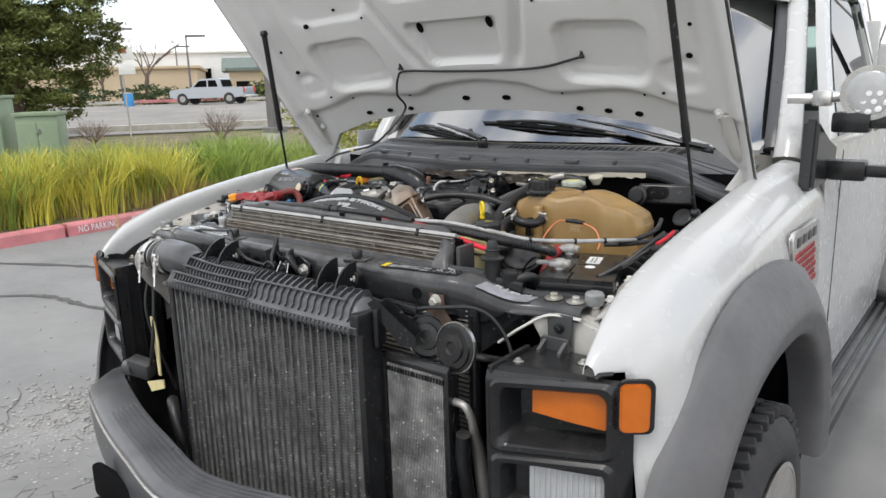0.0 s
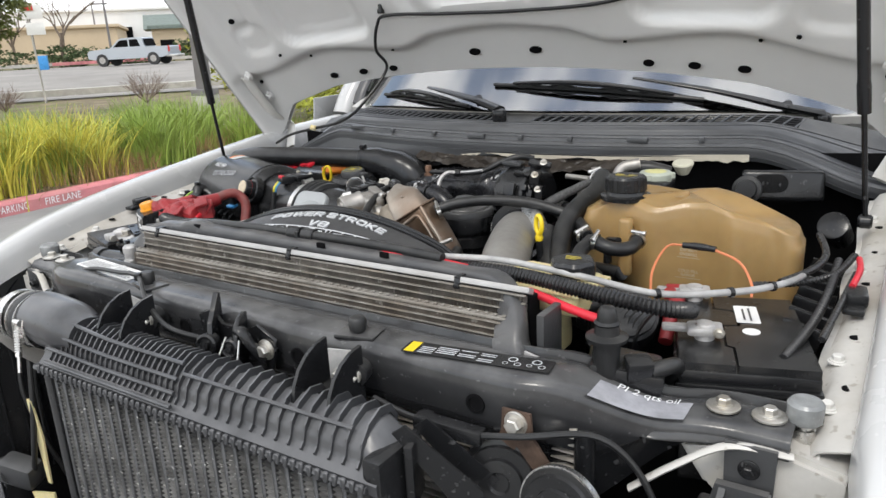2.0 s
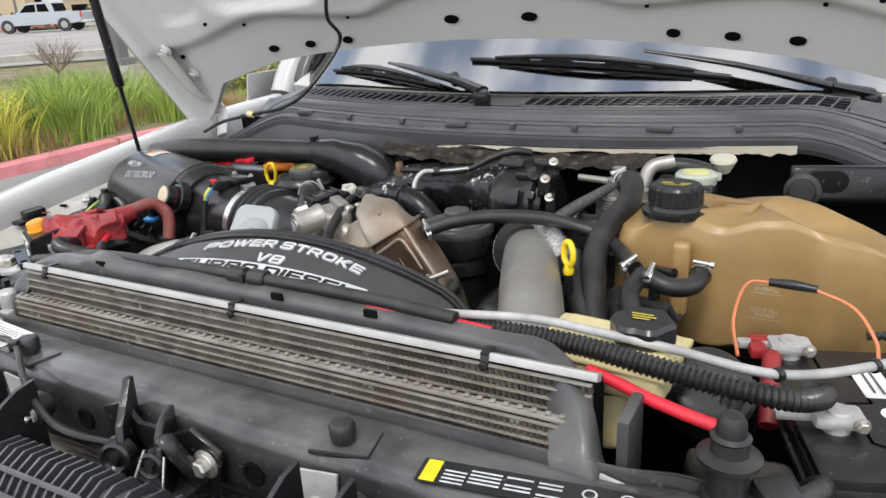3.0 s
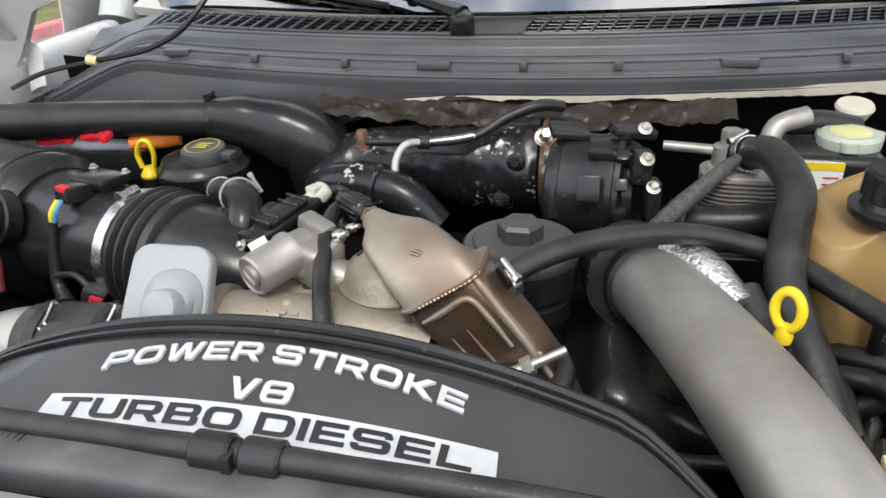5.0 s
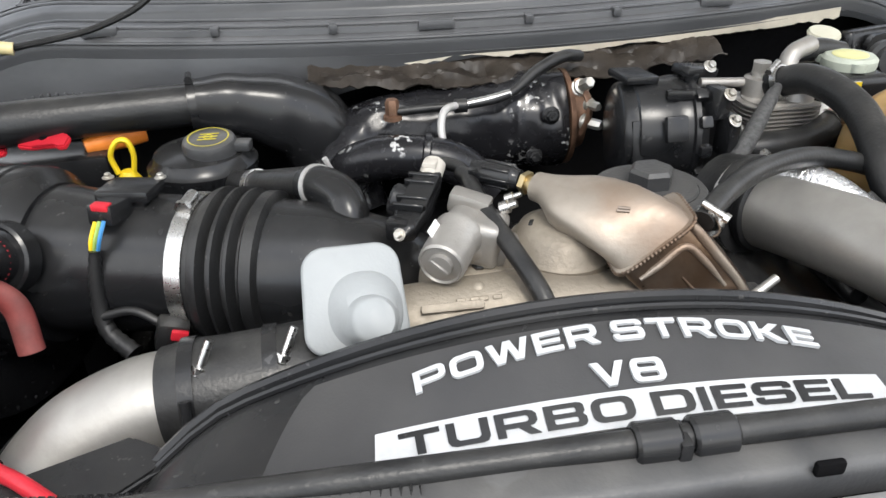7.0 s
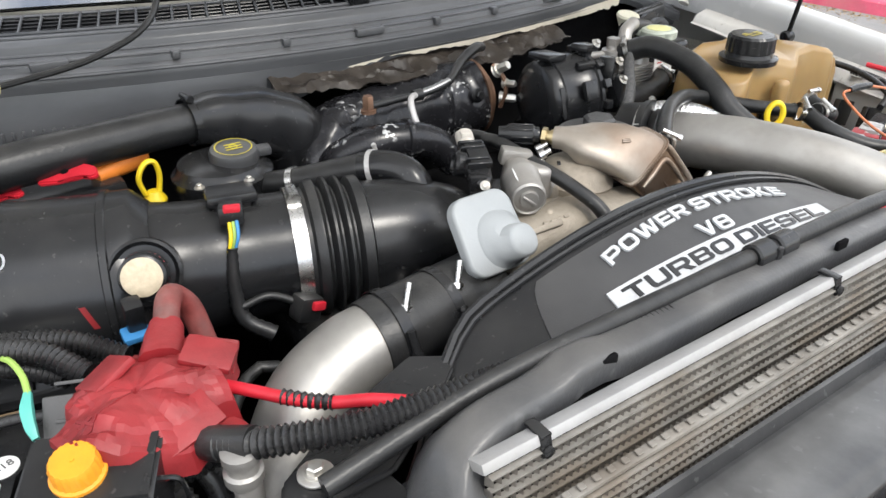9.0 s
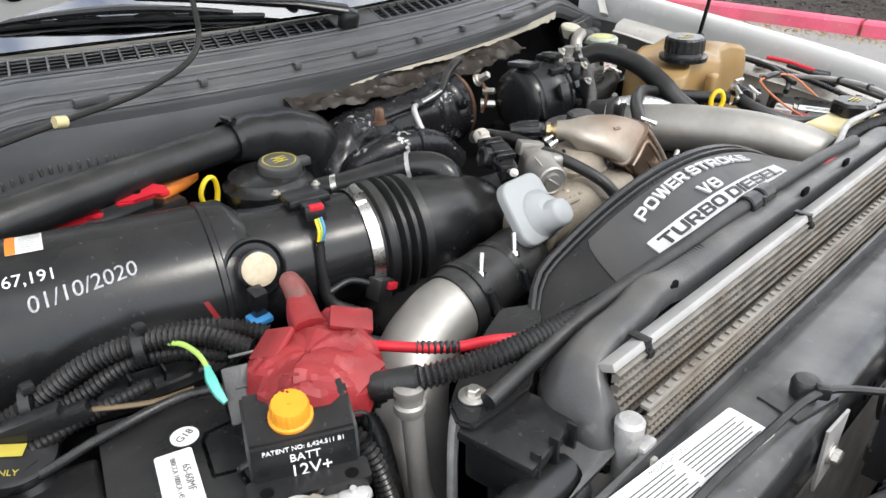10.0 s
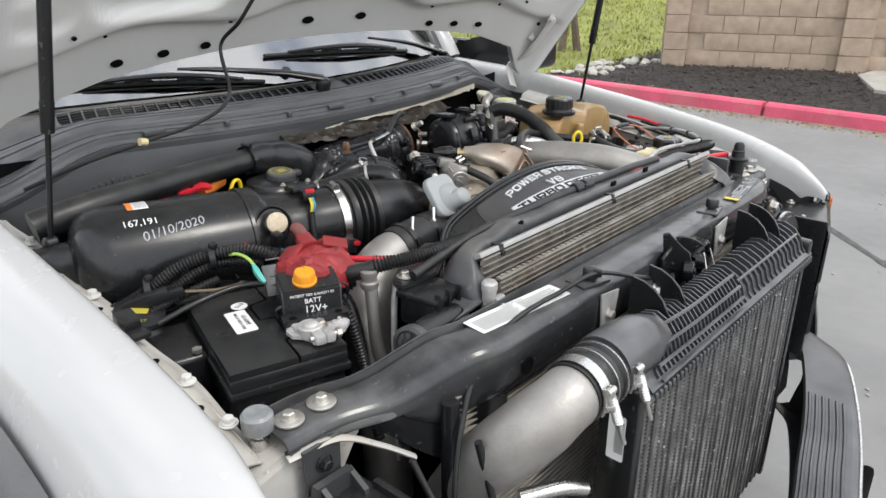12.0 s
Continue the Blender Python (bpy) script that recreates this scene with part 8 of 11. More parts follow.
tube(bm, [(-0.240, 0.522, 1.331), (-0.222, 0.501, 1.336), (-0.206, 0.479, 1.334), (-0.199, 0.461, 1.322), (-0.197, 0.450, 1.296)], [0.0205, 0.0215, 0.021, 0.0205, 0.020], 20, 7)
part("breather_elbow", bm, PLASTIC, air)
clamp("hose_clamp", (-0.303, 0.591, 1.303), (0.038, -0.041, 0.018), 0.0182, 0.009, air, screw=(-0.3, -0.6, -0.5))
clamp("hose_clamp", (-0.230, 0.511, 1.334), (0.02, -0.022, 0.006), 0.0212, 0.006, air, LEAD, screw=(0.6, 0.4, 0.3))
bm = B()
lathe(bm, (-0.197, 0.449, 1.235), Z, [(0, 0.030), (0.052, 0.0295), (0.056, 0.0335), (0.062, 0.0345), (0.066, 0.033), (0.068, 0.026), (0.073, 0.0225)], 28)
part("breather_cup", bm, PLASTIC, air)
# sensor box on the tube
sb = T0 + AD * 0.10 + V(0, 0.005, 0.082)
bm = B()
box(bm, sb, (0.055, 0.045, 0.012), pose(0, 0, 0, -4, 0, -12), 0.004)
box(bm, sb + V(0.0, 0.0, -0.012), (0.04, 0.035, 0.02), pose(0, 0, 0, 0, 0, -12), 0.004)
box(bm, sb + V(-0.012, -0.035, -0.004), (0.026, 0.036, 0.020), pose(0, 0, 0, -8, 0, -20), 0.003)
sens = part("airflow_sensor", bm, PLASTIC, air)
for dx in (-0.026, 0.028):
    bolt("sensor_screw", sb + V(dx, 0.018 - 0.2 * dx, 0.005), Z, 0.0035, sens, 0.006)
bm = B()
box(bm, sb + V(-0.015, -0.048, 0.006), (0.018, 0.010, 0.007), pose(0, 0, 0, 0, 0, -20), 0.002)
part("red_lock", bm, REDWIRE, sens)
for k, m in enumerate((YELLOW, GREENWIRE, BLUE)):
    bm = B()
    tube(bm, [sb + V(-0.022 + 0.004 * k, -0.055, -0.006), sb + V(-0.026 + 0.004 * k, -0.066, -0.018), sb + V(-0.030 + 0.003 * k, -0.066, -0.034)], 0.002, 6, 5)
    part("wire", bm, m, sens)
bm = B()
tube(bm, [sb + V(-0.026, -0.066, -0.03), sb + V(-0.032, -0.072, -0.07), sb + V(-0.030, -0.082, -0.11), sb + V(-0.005, -0.10, -0.13)], [0.006, 0.008, 0.009, 0.010], 12, 7, wave=0.0012, pitch=0.009)
tube(bm, [sb + V(-0.03, -0.082, -0.095), sb + V(0.0, -0.085, -0.09), sb + V(0.03, -0.095, -0.105)], 0.0045, 10, 5)
box(bm, sb + V(0.035, -0.10, -0.11), (0.03, 0.024, 0.03), pose(0, 0, 0, 0, 20, 10), 0.005)
part("taped_harness", bm, RUBBER, sens)
bm = B()
box(bm, sb + V(0.045, -0.113, -0.105), (0.016, 0.006, 0.010), pose(0, 0, 0, 0, 20, 10), 0.002)
part("red_tab", bm, REDWIRE, sens)
# filter minder: round gauge with a pale button
gm = T0 + AD * 0.015 + V(-0.013, -0.014, 0.020)
ga = V(-0.28, -0.90, 0.40).normalized()
bm = B()
lathe(bm, gm + ga * 0.06, ga, [(0, 0.036), (0.018, 0.036), (0.020, 0.033), (0.016, 0.029), (0.016, 0.024), (0.04, 0.0225), (0.042, 0.020)], 30)
gauge = part("filter_gauge", bm, PLASTIC, air)
bm = B()
lathe(bm, gm + ga * 0.098, ga, [(0, 0.0195), (0.006, 0.0195), (0.007, 0.017)], 26)
part("button", bm, mat("beige_button", (0.50, 0.42, 0.30), 0.5, var=0.15, scale=120, bump=0.3), gauge)
bm = B()
lathe(bm, gm + ga * 0.082, ga, [(0, 0.0232), (0.004, 0.0234), (0.005, 0.0230)], 26)
part("red_ring", bm, REDWIRE, gauge)
bm = B()
box(bm, (-0.555, 0.404, 1.300), (0.018, 0.020, 0.034), pose(0, 0, 0, 12), 0.004)
part("plug", bm, PLASTIC, gauge)
bm = B()
box(bm, (-0.558, 0.400, 1.281), (0.026, 0.020, 0.008), pose(0, 0, 0, 12), 0.003)
part("blue_lock", bm, BLUE, gauge)

# ---- rear duct and boot along the cowl ----
duct = empty("heater_duct", (-0.6, 0.7, 1.34), "long grey-black air duct below the cowl", "duct")
bm = B()
tube(bm, [(-0.86, 0.70, 1.335), (-0.75, 0.69, 1.352), (-0.6, 0.705, 1.358), (-0.47, 0.725, 1.358), (-0.385, 0.74, 1.356)], [0.030, 0.029, 0.027, 0.0265, 0.0265], 20, 8)
part("tube", bm, RUBBER, duct)
bm = B()
tube(bm, [(-0.385, 0.74, 1.356), (-0.335, 0.752, 1.348), (-0.275, 0.762, 1.328), (-0.235, 0.768, 1.298), (-0.22, 0.772, 1.22)], [0.031, 0.039, 0.049, 0.054, 0.054], 24, 7, sq=0.75)
part("boot", bm, PLASTIC, duct)
clamp("tie_clamp", (-0.385, 0.74, 1.356), (1, 0.16, 0), 0.0315, 0.010, duct, PLASTIC)

# ---- oil fill tower ----
fill = empty("oil_fill_housing", (-0.37, 0.66, 1.2), "black oil filler drum with a yellow-marked cap", "oil filler")
bm = B()
lathe(bm, (-0.372, 0.668, 1.18), Z, [(0, 0.055), (0.10, 0.062), (0.12, 0.066), (0.128, 0.066), (0.132, 0.060), (0.142, 0.056), (0.148, 0.035)], 38)
part("drum", bm, PLASTIC, fill)
bm = B()
lathe(bm, (-0.358, 0.655, 1.322), (0, -0.1, 1), [(0, 0.032), (0.014, 0.032), (0.019, 0.030), (0.021, 0.026)], 30)
box(bm, (-0.322, 0.652, 1.331), (0.026, 0.02, 0.012), pose(0, 0, 0, 0, 0, -10), 0.004)
cap = part("cap", bm, PLASTIC_FADED, fill)
bm = B()
for r0, r1 in ((0.0245, 0.0228), (0.006, 0.004)):
    uu, vv = X, V(0, 0.995, 0.1)
    o = V(-0.358, 0.6528, 1.3438)
    a = ring(bm, o, r0, uu, vv, 26)
    b = ring(bm, o, r1, uu, vv, 26)
    for i in range(26):
        bm.faces.new((a[i], a[(i + 1) % 26], b[(i + 1) % 26], b[i]))
for k in (-1, 0, 1):
    box(bm, V(-0.358 + 0.001 * k, 0.6528 + 0.007 * k, 1.344 + 0.0007 * k), (0.022, 0.002, 0.0006))
part("yellow_mark", bm, mat("yellow_print", (0.5, 0.42, 0.05), 0.5), cap, smooth=0)
# red, orange and yellow plastic handles behind the canister
ts = empty("service_tags", (-0.52, 0.72, 1.22), "red and orange cable terminals beside a yellow dipstick loop", "terminals")
def clip_plate(x, y, z, turn):
    """A flat red terminal cover with a hole and a tongue."""
    bm = B()
    m = pose(0, 0, 0, 14, -6, turn).to_3x3()
    prism(bm, [(-0.032, -0.012), (-0.012, -0.017), (0.018, -0.012), (0.026, -0.022), (0.036, -0.020), (0.034, -0.002), (0.016, 0.014), (-0.014, 0.016), (-0.034, 0.006)], (x, y, z), m @ X, m @ Y, m @ Z, 0.007)
    bmesh.ops.bevel(bm, geom=list(bm.edges), offset=0.002, segments=2, affect="EDGES")
    p = part("red_clip", bm, REDWIRE, ts)
    bm = B()
    lathe(bm, V(x, y, z) + m @ V(-0.002, 0, 0.0068), m @ Z, [(0, 0.005), (0.0012, 0.005)], 14)
    part("clip_hole", bm, SHADE_BLACK, p)


clip_plate(-0.640, 0.705, 1.325, 6)
clip_plate(-0.552, 0.690, 1.338, -14)
bm = B()
tube(bm, [(-0.520, 0.712, 1.320), (-0.500, 0.722, 1.322), (-0.475, 0.736, 1.324), (-0.455, 0.746, 1.326)], [0.010, 0.014, 0.0165, 0.0165], 18, 5)
part("orange_sleeve", bm, ORANGELABEL, ts)
bm = B()
loop = [(-0.474, 0.668, 1.300), (-0.478, 0.668, 1.322), (-0.468, 0.668, 1.340), (-0.456, 0.669, 1.340), (-0.452, 0.670, 1.322), (-0.456, 0.670, 1.300)]
tube(bm, loop, 0.0048, 10, 6, flat=0.7)
lathe(bm, (-0.463, 0.669, 1.286), Z, [(0, 0.014), (0.004, 0.015), (0.009, 0.012), (0.016, 0.008)], 18)
part("yellow_loop", bm, YELLOW, ts)
bm = B()
cyl(bm, (-0.463, 0.669, 1.22), (-0.463, 0.669, 1.288), 0.014, n=16)
part("dipstick_tube", bm, PLASTIC, ts)
bm = B()
box(bm, (-0.590, 0.715, 1.293), (0.20, 0.07, 0.045), pose(0, 0, 0, 0, 0, 3), 0.008)
part("junction_box", bm, PLASTIC, ts)

# ---- driver-side rear: cooler stack, hoses, brake fluid ----
stack = empty("finned_cooler", (0.37, 0.64, 1.26), "aluminium finned oil cooler with bolted fittings", "cooler")
tb = B()
prism(tb, rrect(0.105, 0.075, 0.03, 6), (0, 0, 0), X, Y, Z, 0.002)
PL = mesh_of(tb, "fin_plate", ALU)
tb = B()
prism(tb, rrect(0.088, 0.06, 0.026, 6), (0.355, 0.64, 1.24), X, Y, Z, 0.105)
part("core", tb, FIN, stack)
for i in range(19):
    o = new("fin_plate", PL)
    o.parent = stack
    o.matrix_parent_inverse = Matrix.Translation(-stack.location)
    o.matrix_basis = Matrix.Translation((0.355, 0.64, 1.245 + 0.0053 * i))
bm = B()
lathe(bm, (0.335, 0.655, 1.345), Z, [(0, 0.02), (0.022, 0.019), (0.024, 0.012), (0.03, 0.011)], 18)
lathe(bm, (0.335, 0.655, 1.373), Z, [(0, 0.012), (0.014, 0.012)], 6)
lathe(bm, (0.375, 0.63, 1.345), Z, [(0, 0.02), (0.012, 0.018)], 18)
cyl(bm, (0.32, 0.66, 1.36), (0.26, 0.665, 1.362), 0.006)
tube(bm, [(0.375, 0.66, 1.35), (0.385, 0.675, 1.385), (0.42, 0.69, 1.395)], 0.012, 14, 5)
part("fitting_block", bm, ALU, stack)
bm = B()
tube(bm, [(0.34, 0.62, 1.365), (0.32, 0.60, 1.355), (0.27, 0.55, 1.325), (0.23, 0.52, 1.285), (0.225, 0.51, 1.25)], [0.006, 0.009, 0.011, 0.009, 0.007], 12, 7)
part("braided_line", bm, mat("braid", (0.10, 0.10, 0.10), 0.5, 0.3, bump=0.9, bscale=700, var=0.4, scale=200), stack)
hoses = empty("heater_hoses", (0.35, 0.45, 1.3), "matt black heater hoses with spring clamps", "hoses")
for pts, r in ((((0.115, 0.345, 1.343), (0.15, 0.375, 1.353), (0.20, 0.41, 1.356), (0.27, 0.445, 1.350), (0.33, 0.462, 1.335), (0.372, 0.456, 1.323), (0.41, 0.41, 1.318), (0.44, 0.355, 1.320)), 0.0108),
               (((0.345, 0.645, 1.36), (0.37, 0.60, 1.378), (0.385, 0.53, 1.365), (0.37, 0.46, 1.34), (0.365, 0.42, 1.315), (0.38, 0.36, 1.28), (0.40, 0.30, 1.24)), 0.0185),
               (((0.27, 0.60, 1.30), (0.31, 0.585, 1.30), (0.38, 0.59, 1.305), (0.42, 0.61, 1.315)), 0.019),
               (((0.40, 0.69, 1.385), (0.44, 0.70, 1.385), (0.48, 0.71, 1.375)), 0.014),
               (((0.33, 0.42, 1.305), (0.355, 0.36, 1.275), (0.39, 0.30, 1.245), (0.42, 0.26, 1.2)), 0.016),
               (((0.455, 0.335, 1.322), (0.49, 0.33, 1.312), (0.515, 0.355, 1.308), (0.52, 0.39, 1.315)), 0.0125),
               (((0.45, 0.345, 1.318), (0.445, 0.30, 1.305), (0.47, 0.25, 1.29), (0.52, 0.21, 1.285), (0.54, 0.17, 1.28), (0.51, 0.135, 1.275), (0.44, 0.12, 1.272)), 0.0125)):
    bm = B()
    tube(bm, pts, r, 18, 8)
    part("hose", bm, RUBBER, hoses)
for p, ax, r in (((0.122, 0.350, 1.340), (0.8, 0.6, 0.3), 0.014), ((0.435, 0.348, 1.323), (0.8, -0.5, -0.2), 0.0135), ((0.462, 0.333, 1.320), (0.9, 0, -0.2), 0.0135), ((0.52, 0.385, 1.314), (0.1, 1, 0.2), 0.0135), ((0.285, 0.593, 1.30), (1, -0.2, 0), 0.0205), ((0.415, 0.608, 1.314), (1, 0.3, 0.2), 0.0205), ((0.352, 0.632, 1.366), (0.4, -0.7, 0.4), 0.020)):
    clamp("hose_clamp", p, ax, r, 0.008, hoses, screw=(0, -0.5, 1))
bm = B()
tube(bm, [(0.225, 0.505, 1.300), (0.26, 0.475, 1.318), (0.295, 0.435, 1.318), (0.323, 0.395, 1.300)], [0.016, 0.019, 0.019, 0.019], 22, 8)
part("foil_sleeve", bm, FOIL, hoses)
bm = B()
tube(bm, [(0.335, 0.27, 1.225), (0.42, 0.245, 1.245), (0.50, 0.22, 1.24), (0.60, 0.20, 1.22)], 0.038, 26, 8, wave=0.004, pitch=0.01)
part("ribbed_duct", bm, RUBBER, hoses)
bm = B()
lathe(bm, (0.555, 0.215, 1.225), (0.3, -0.5, 0.85), [(0, 0.052), (0.03, 0.052), (0.034, 0.047), (0.04, 0.047), (0.044, 0.04), (0.044, 0.03)], 34)
part("round_cap", bm, RUBBER, hoses)
# dipstick
dip = empty("dipstick", (0.355, 0.335, 1.2), "yellow ring-handled transmission dipstick", "dipstick")
bm = B()
c = V(0.35, 0.338, 1.338)
uu = V(0.80, -0.60, 0)
rings = []
for i in range(28):
    a = 2 * math.pi * i / 28
    d = uu * math.cos(a) * 0.75 + Z * math.sin(a) * 1.15
    rings.append(ring(bm, c + d * 0.0150, 0.0045, d.normalized(), uu.cross(Z), 10))
skin(bm, rings, closed=True)
lathe(bm, c - Z * 0.030, Z, [(0, 0.007), (0.006, 0.008), (0.012, 0.006), (0.016, 0.005)], 16)
part("ring_handle", bm, YELLOW, dip)
bm = B()
tube(bm, [c - Z * 0.03, c + V(0.004, 0, -0.09), c + V(0.01, 0.01, -0.18)], 0.0065, 10, 4)
part("tube", bm, DARKSTEEL, dip)

# ---- coolant reservoir ----
deg = empty("coolant_reservoir", (0.57, 0.51, 1.18), "amber-brown coolant reservoir with a black ribbed cap", "reservoir")


def degas(u, v):
    """Outline of the tank from above, swelling in lobes, with a rounded top."""
    a = 2 * math.pi * u
    ca, sa = math.cos(a), math.sin(a)
    x = math.copysign(abs(ca) ** 0.55, ca) * 0.198
    y = math.copysign(abs(sa) ** 0.6, sa) * 0.088
    y *= 1 - 0.30 * (0.5 - 0.5 * math.cos((x + 0.055) * 44)) ** 0.7 * (1 if sa < 0 else 0.3) * smooth(0.198, 0.14, abs(x))
    x0 = 0.575
    top = 1.374 - 0.045 * smooth(0.085, 0.20, x) + 0.006 * math.cos((x - 0.03) * 42) - 0.010 * smooth(-0.12, -0.19, x)
    zz = [(0.90, 1.185), (0.97, 1.19), (1.0, 1.215), (1.0, 1.30), (0.985, top - 0.03), (0.95, top - 0.012), (0.86, top - 0.003), (0.6, top), (0.3, top + 0.001), (0.02, top + 0.001)]
    k = v * (len(zz) - 1)
    j = min(int(k), len(zz) - 2)
    g = k - j
    s, z = (zz[j][i] * (1 - g) + zz[j + 1][i] * g for i in (0, 1))
    yaw = radians(6)
    px, py = x * s, y * s
    return (x0 + px * math.cos(yaw) - py * math.sin(yaw), 0.515 + px * math.sin(yaw) + py * math.cos(yaw), z)


bm = B()
sheet(bm, degas, 96, 45)
part("tank", bm, DEGAS, deg, smooth=60)
bm = B()
box(bm, (0.487, 0.418, 1.29), (0.024, 0.02, 0.11), None, 0.008, 3)
part("sight_rib", bm, DEGAS, deg)
bm = B()
lathe(bm, (0.465, 0.475, 1.368), Z, [(0, 0.046), (0.008, 0.047), (0.010, 0.038), (0.016, 0.036)], 40)
n = 36
u, v = X, Y
rings = []
for h, r in ((1.384, 0.036), (1.386, 0.039), (1.408, 0.038), (1.412, 0.034)):
    rr = []
    for i in range(72):
        a = 2 * math.pi * i / 72
        q = r * (1.0 if (i // 2) % 2 else 0.965) if h < 1.41 else r
        rr.append(bm.verts.new(V(0.465 + q * math.cos(a), 0.475 + q * math.sin(a), h)))
    rings.append(rr)
skin(bm, rings)
cap = part("pressure_cap", bm, PLASTIC, deg, smooth=25)
bars((0.465, 0.475, 1.4122), X, Y, [(-0.02, -0.006, 0.006), (-0.022, -0.002, 0.0), (0.004, 0.02, 0.004), (-0.016, 0.014, -0.008), (0.006, 0.018, -0.002)], cap, mat("yellow_warning_print", (0.42, 0.34, 0.05), 0.5), h=0.004)
bars((0.60, 0.424, 1.262), X, Z, [(-0.02, 0.02, 0.02), (-0.022, 0.022, -0.018), (-0.022, 0.022, -0.05)], deg, FADEPRINT, h=0.001)
for text, dz in (("DO NOT", 0.034), ("OVERFILL", 0.026), ("COLD FILL", -0.005), ("RANGE", -0.012)):
    write(text, (0.60, 0.423, 1.262 + dz), X, Z, 0.0075, deg, FADEPRINT)
bars((0.545, 0.50, 1.3745), X, Y, [(-0.015, 0.02, 0.02 - 0.006 * i) for i in range(6)], deg, FADEPRINT, h=0.002)
bm = B()
tube(bm, [(0.455, 0.415, 1.30), (0.465, 0.40, 1.305), (0.485, 0.385, 1.31)], 0.007, 12, 4)
cyl(bm, (0.452, 0.42, 1.255), (0.452, 0.42, 1.30), 0.008)
part("level_sensor", bm, PLASTIC, deg)
# fused wire on the tank
fw = empty("fused_lead", (0.62, 0.33, 1.28), "orange wire with a black inline fuse holder", "wire")
bm = B()
tube(bm, [(0.585, 0.26, 1.265), (0.572, 0.31, 1.29), (0.58, 0.36, 1.318), (0.61, 0.365, 1.322)], 0.0022, 6, 7)
tube(bm, [(0.655, 0.36, 1.322), (0.70, 0.345, 1.31), (0.725, 0.32, 1.285), (0.73, 0.30, 1.27)], 0.0022, 6, 7)
part("wire", bm, mat("orange_wire", (0.55, 0.18, 0.08), 0.5), fw)
bm = B()
tube(bm, [(0.605, 0.365, 1.322), (0.632, 0.363, 1.323), (0.66, 0.36, 1.322)], [0.005, 0.0065, 0.005], 10, 4)
part("fuse_holder", bm, PLASTIC, fw)

# brake fluid reservoir
bf = empty("brake_fluid_reservoir", (0.46, 0.66, 1.28), "black brake fluid reservoir with a pale cap and warning label", "reservoir")
bm = B()
box(bm, (0.445, 0.66, 1.335), (0.10, 0.09, 0.07), None, 0.012, 3)
box(bm, (0.445, 0.65, 1.28), (0.09, 0.12, 0.06), None, 0.012)
part("tank", bm, PLASTIC, bf)
bm = B()
lathe(bm, (0.462, 0.665, 1.365), Z, [(0, 0.032), (0.008, 0.034), (0.016, 0.034), (0.02, 0.03)], 30)
for k in range(3):
    a = k * 2.094 + 0.3
    lathe(bm, V(0.462 + 0.03 * math.cos(a), 0.665 + 0.03 * math.sin(a), 1.372), Z, [(0, 0.010), (0.010, 0.010)], 12)
cap = part("cap", bm, mat("pale_green_cap", (0.42, 0.45, 0.38), 0.45, var=0.12, scale=30), bf)
bm = B()
lathe(bm, (0.462, 0.665, 1.385), Z, [(0, 0.022), (0.001, 0.022)], 26)
part("yellow_disc", bm, mat("pale_yellow_disc", (0.62, 0.60, 0.28), 0.5), cap)
card((0.425, 0.6146, 1.345), X, Z, 0.048, 0.042, bf, LABEL, "warning_label", 0.002)
bars((0.425, 0.6136, 1.345), X, Z, [(-0.024, 0.024, 0.016)], bf, YELLOW, "yellow_band", 0.009)
bars((0.425, 0.6136, 1.345), X, Z, [(-0.018, -0.006, -0.004), (-0.018, -0.006, 0.002), (0.004, 0.02, -0.005), (0.004, 0.02, 0.003)], bf, REDWIRE, "red_symbol", 0.002)
# cream power-steering reservoir
ps = empty("power_steering_reservoir", (0.44, 0.14, 1.2), "cream plastic power-steering reservoir with a black lobed cap", "reservoir")
bm = B()
box(bm, (0.462, 0.150, 1.294), (0.145, 0.09, 0.05), pose(0, 0, 0, 0, 0, -6), 0.014, 3)
box(bm, (0.462, 0.150, 1.308), (0.156, 0.10, 0.008), pose(0, 0, 0, 0, 0, -6), 0.003)
box(bm, (0.43, 0.165, 1.22), (0.10, 0.07, 0.08), None, 0.015, 3)
part("tank", bm, CREAM, ps)
bm = B()
rings = []
for h, r in ((1.318, 0.028), (1.320, 0.034), (1.338, 0.034), (1.343, 0.030), (1.344, 0.012)):
    rr = []
    for i in range(60):
        a = 2 * math.pi * i / 60
        q = r * (1 + 0.06 * math.cos(6 * a)) if r > 0.02 else r
        rr.append(bm.verts.new(V(0.495 + q * math.cos(a), 0.158 + q * math.sin(a), h)))
    rings.append(rr)
skin(bm, rings)
lathe(bm, (0.495, 0.158, 1.305), Z, [(0, 0.024), (0.014, 0.024)], 24)
cap = part("cap", bm, PLASTIC, ps, smooth=25)
bars((0.495, 0.158, 1.3445), X, Y, [(-0.014, 0.010, 0.006), (-0.012, 0.014, 0.0), (-0.01, 0.008, -0.006)], cap, mat("yellow_cap_print", (0.45, 0.36, 0.05), 0.5), h=0.003)
for x in (0.40, 0.46, 0.51):
    bolt("tank_screw", (x + 0.015, 0.108, 1.312), Z, 0.0045, ps, 0.008)
# steering pump in amber plastic deep below
bm = B()
lathe(bm, (0.215, 0.215, 1.16), (0.3, -0.6, 0.5), [(0, 0.035), (0.03, 0.04), (0.06, 0.03)], 24)
thing("pump_pulley", bm, mat("amber_pulley", (0.42, 0.33, 0.10), 0.5, var=0.2, scale=20), "amber plastic belt pulley deep in the bay", "pulley")

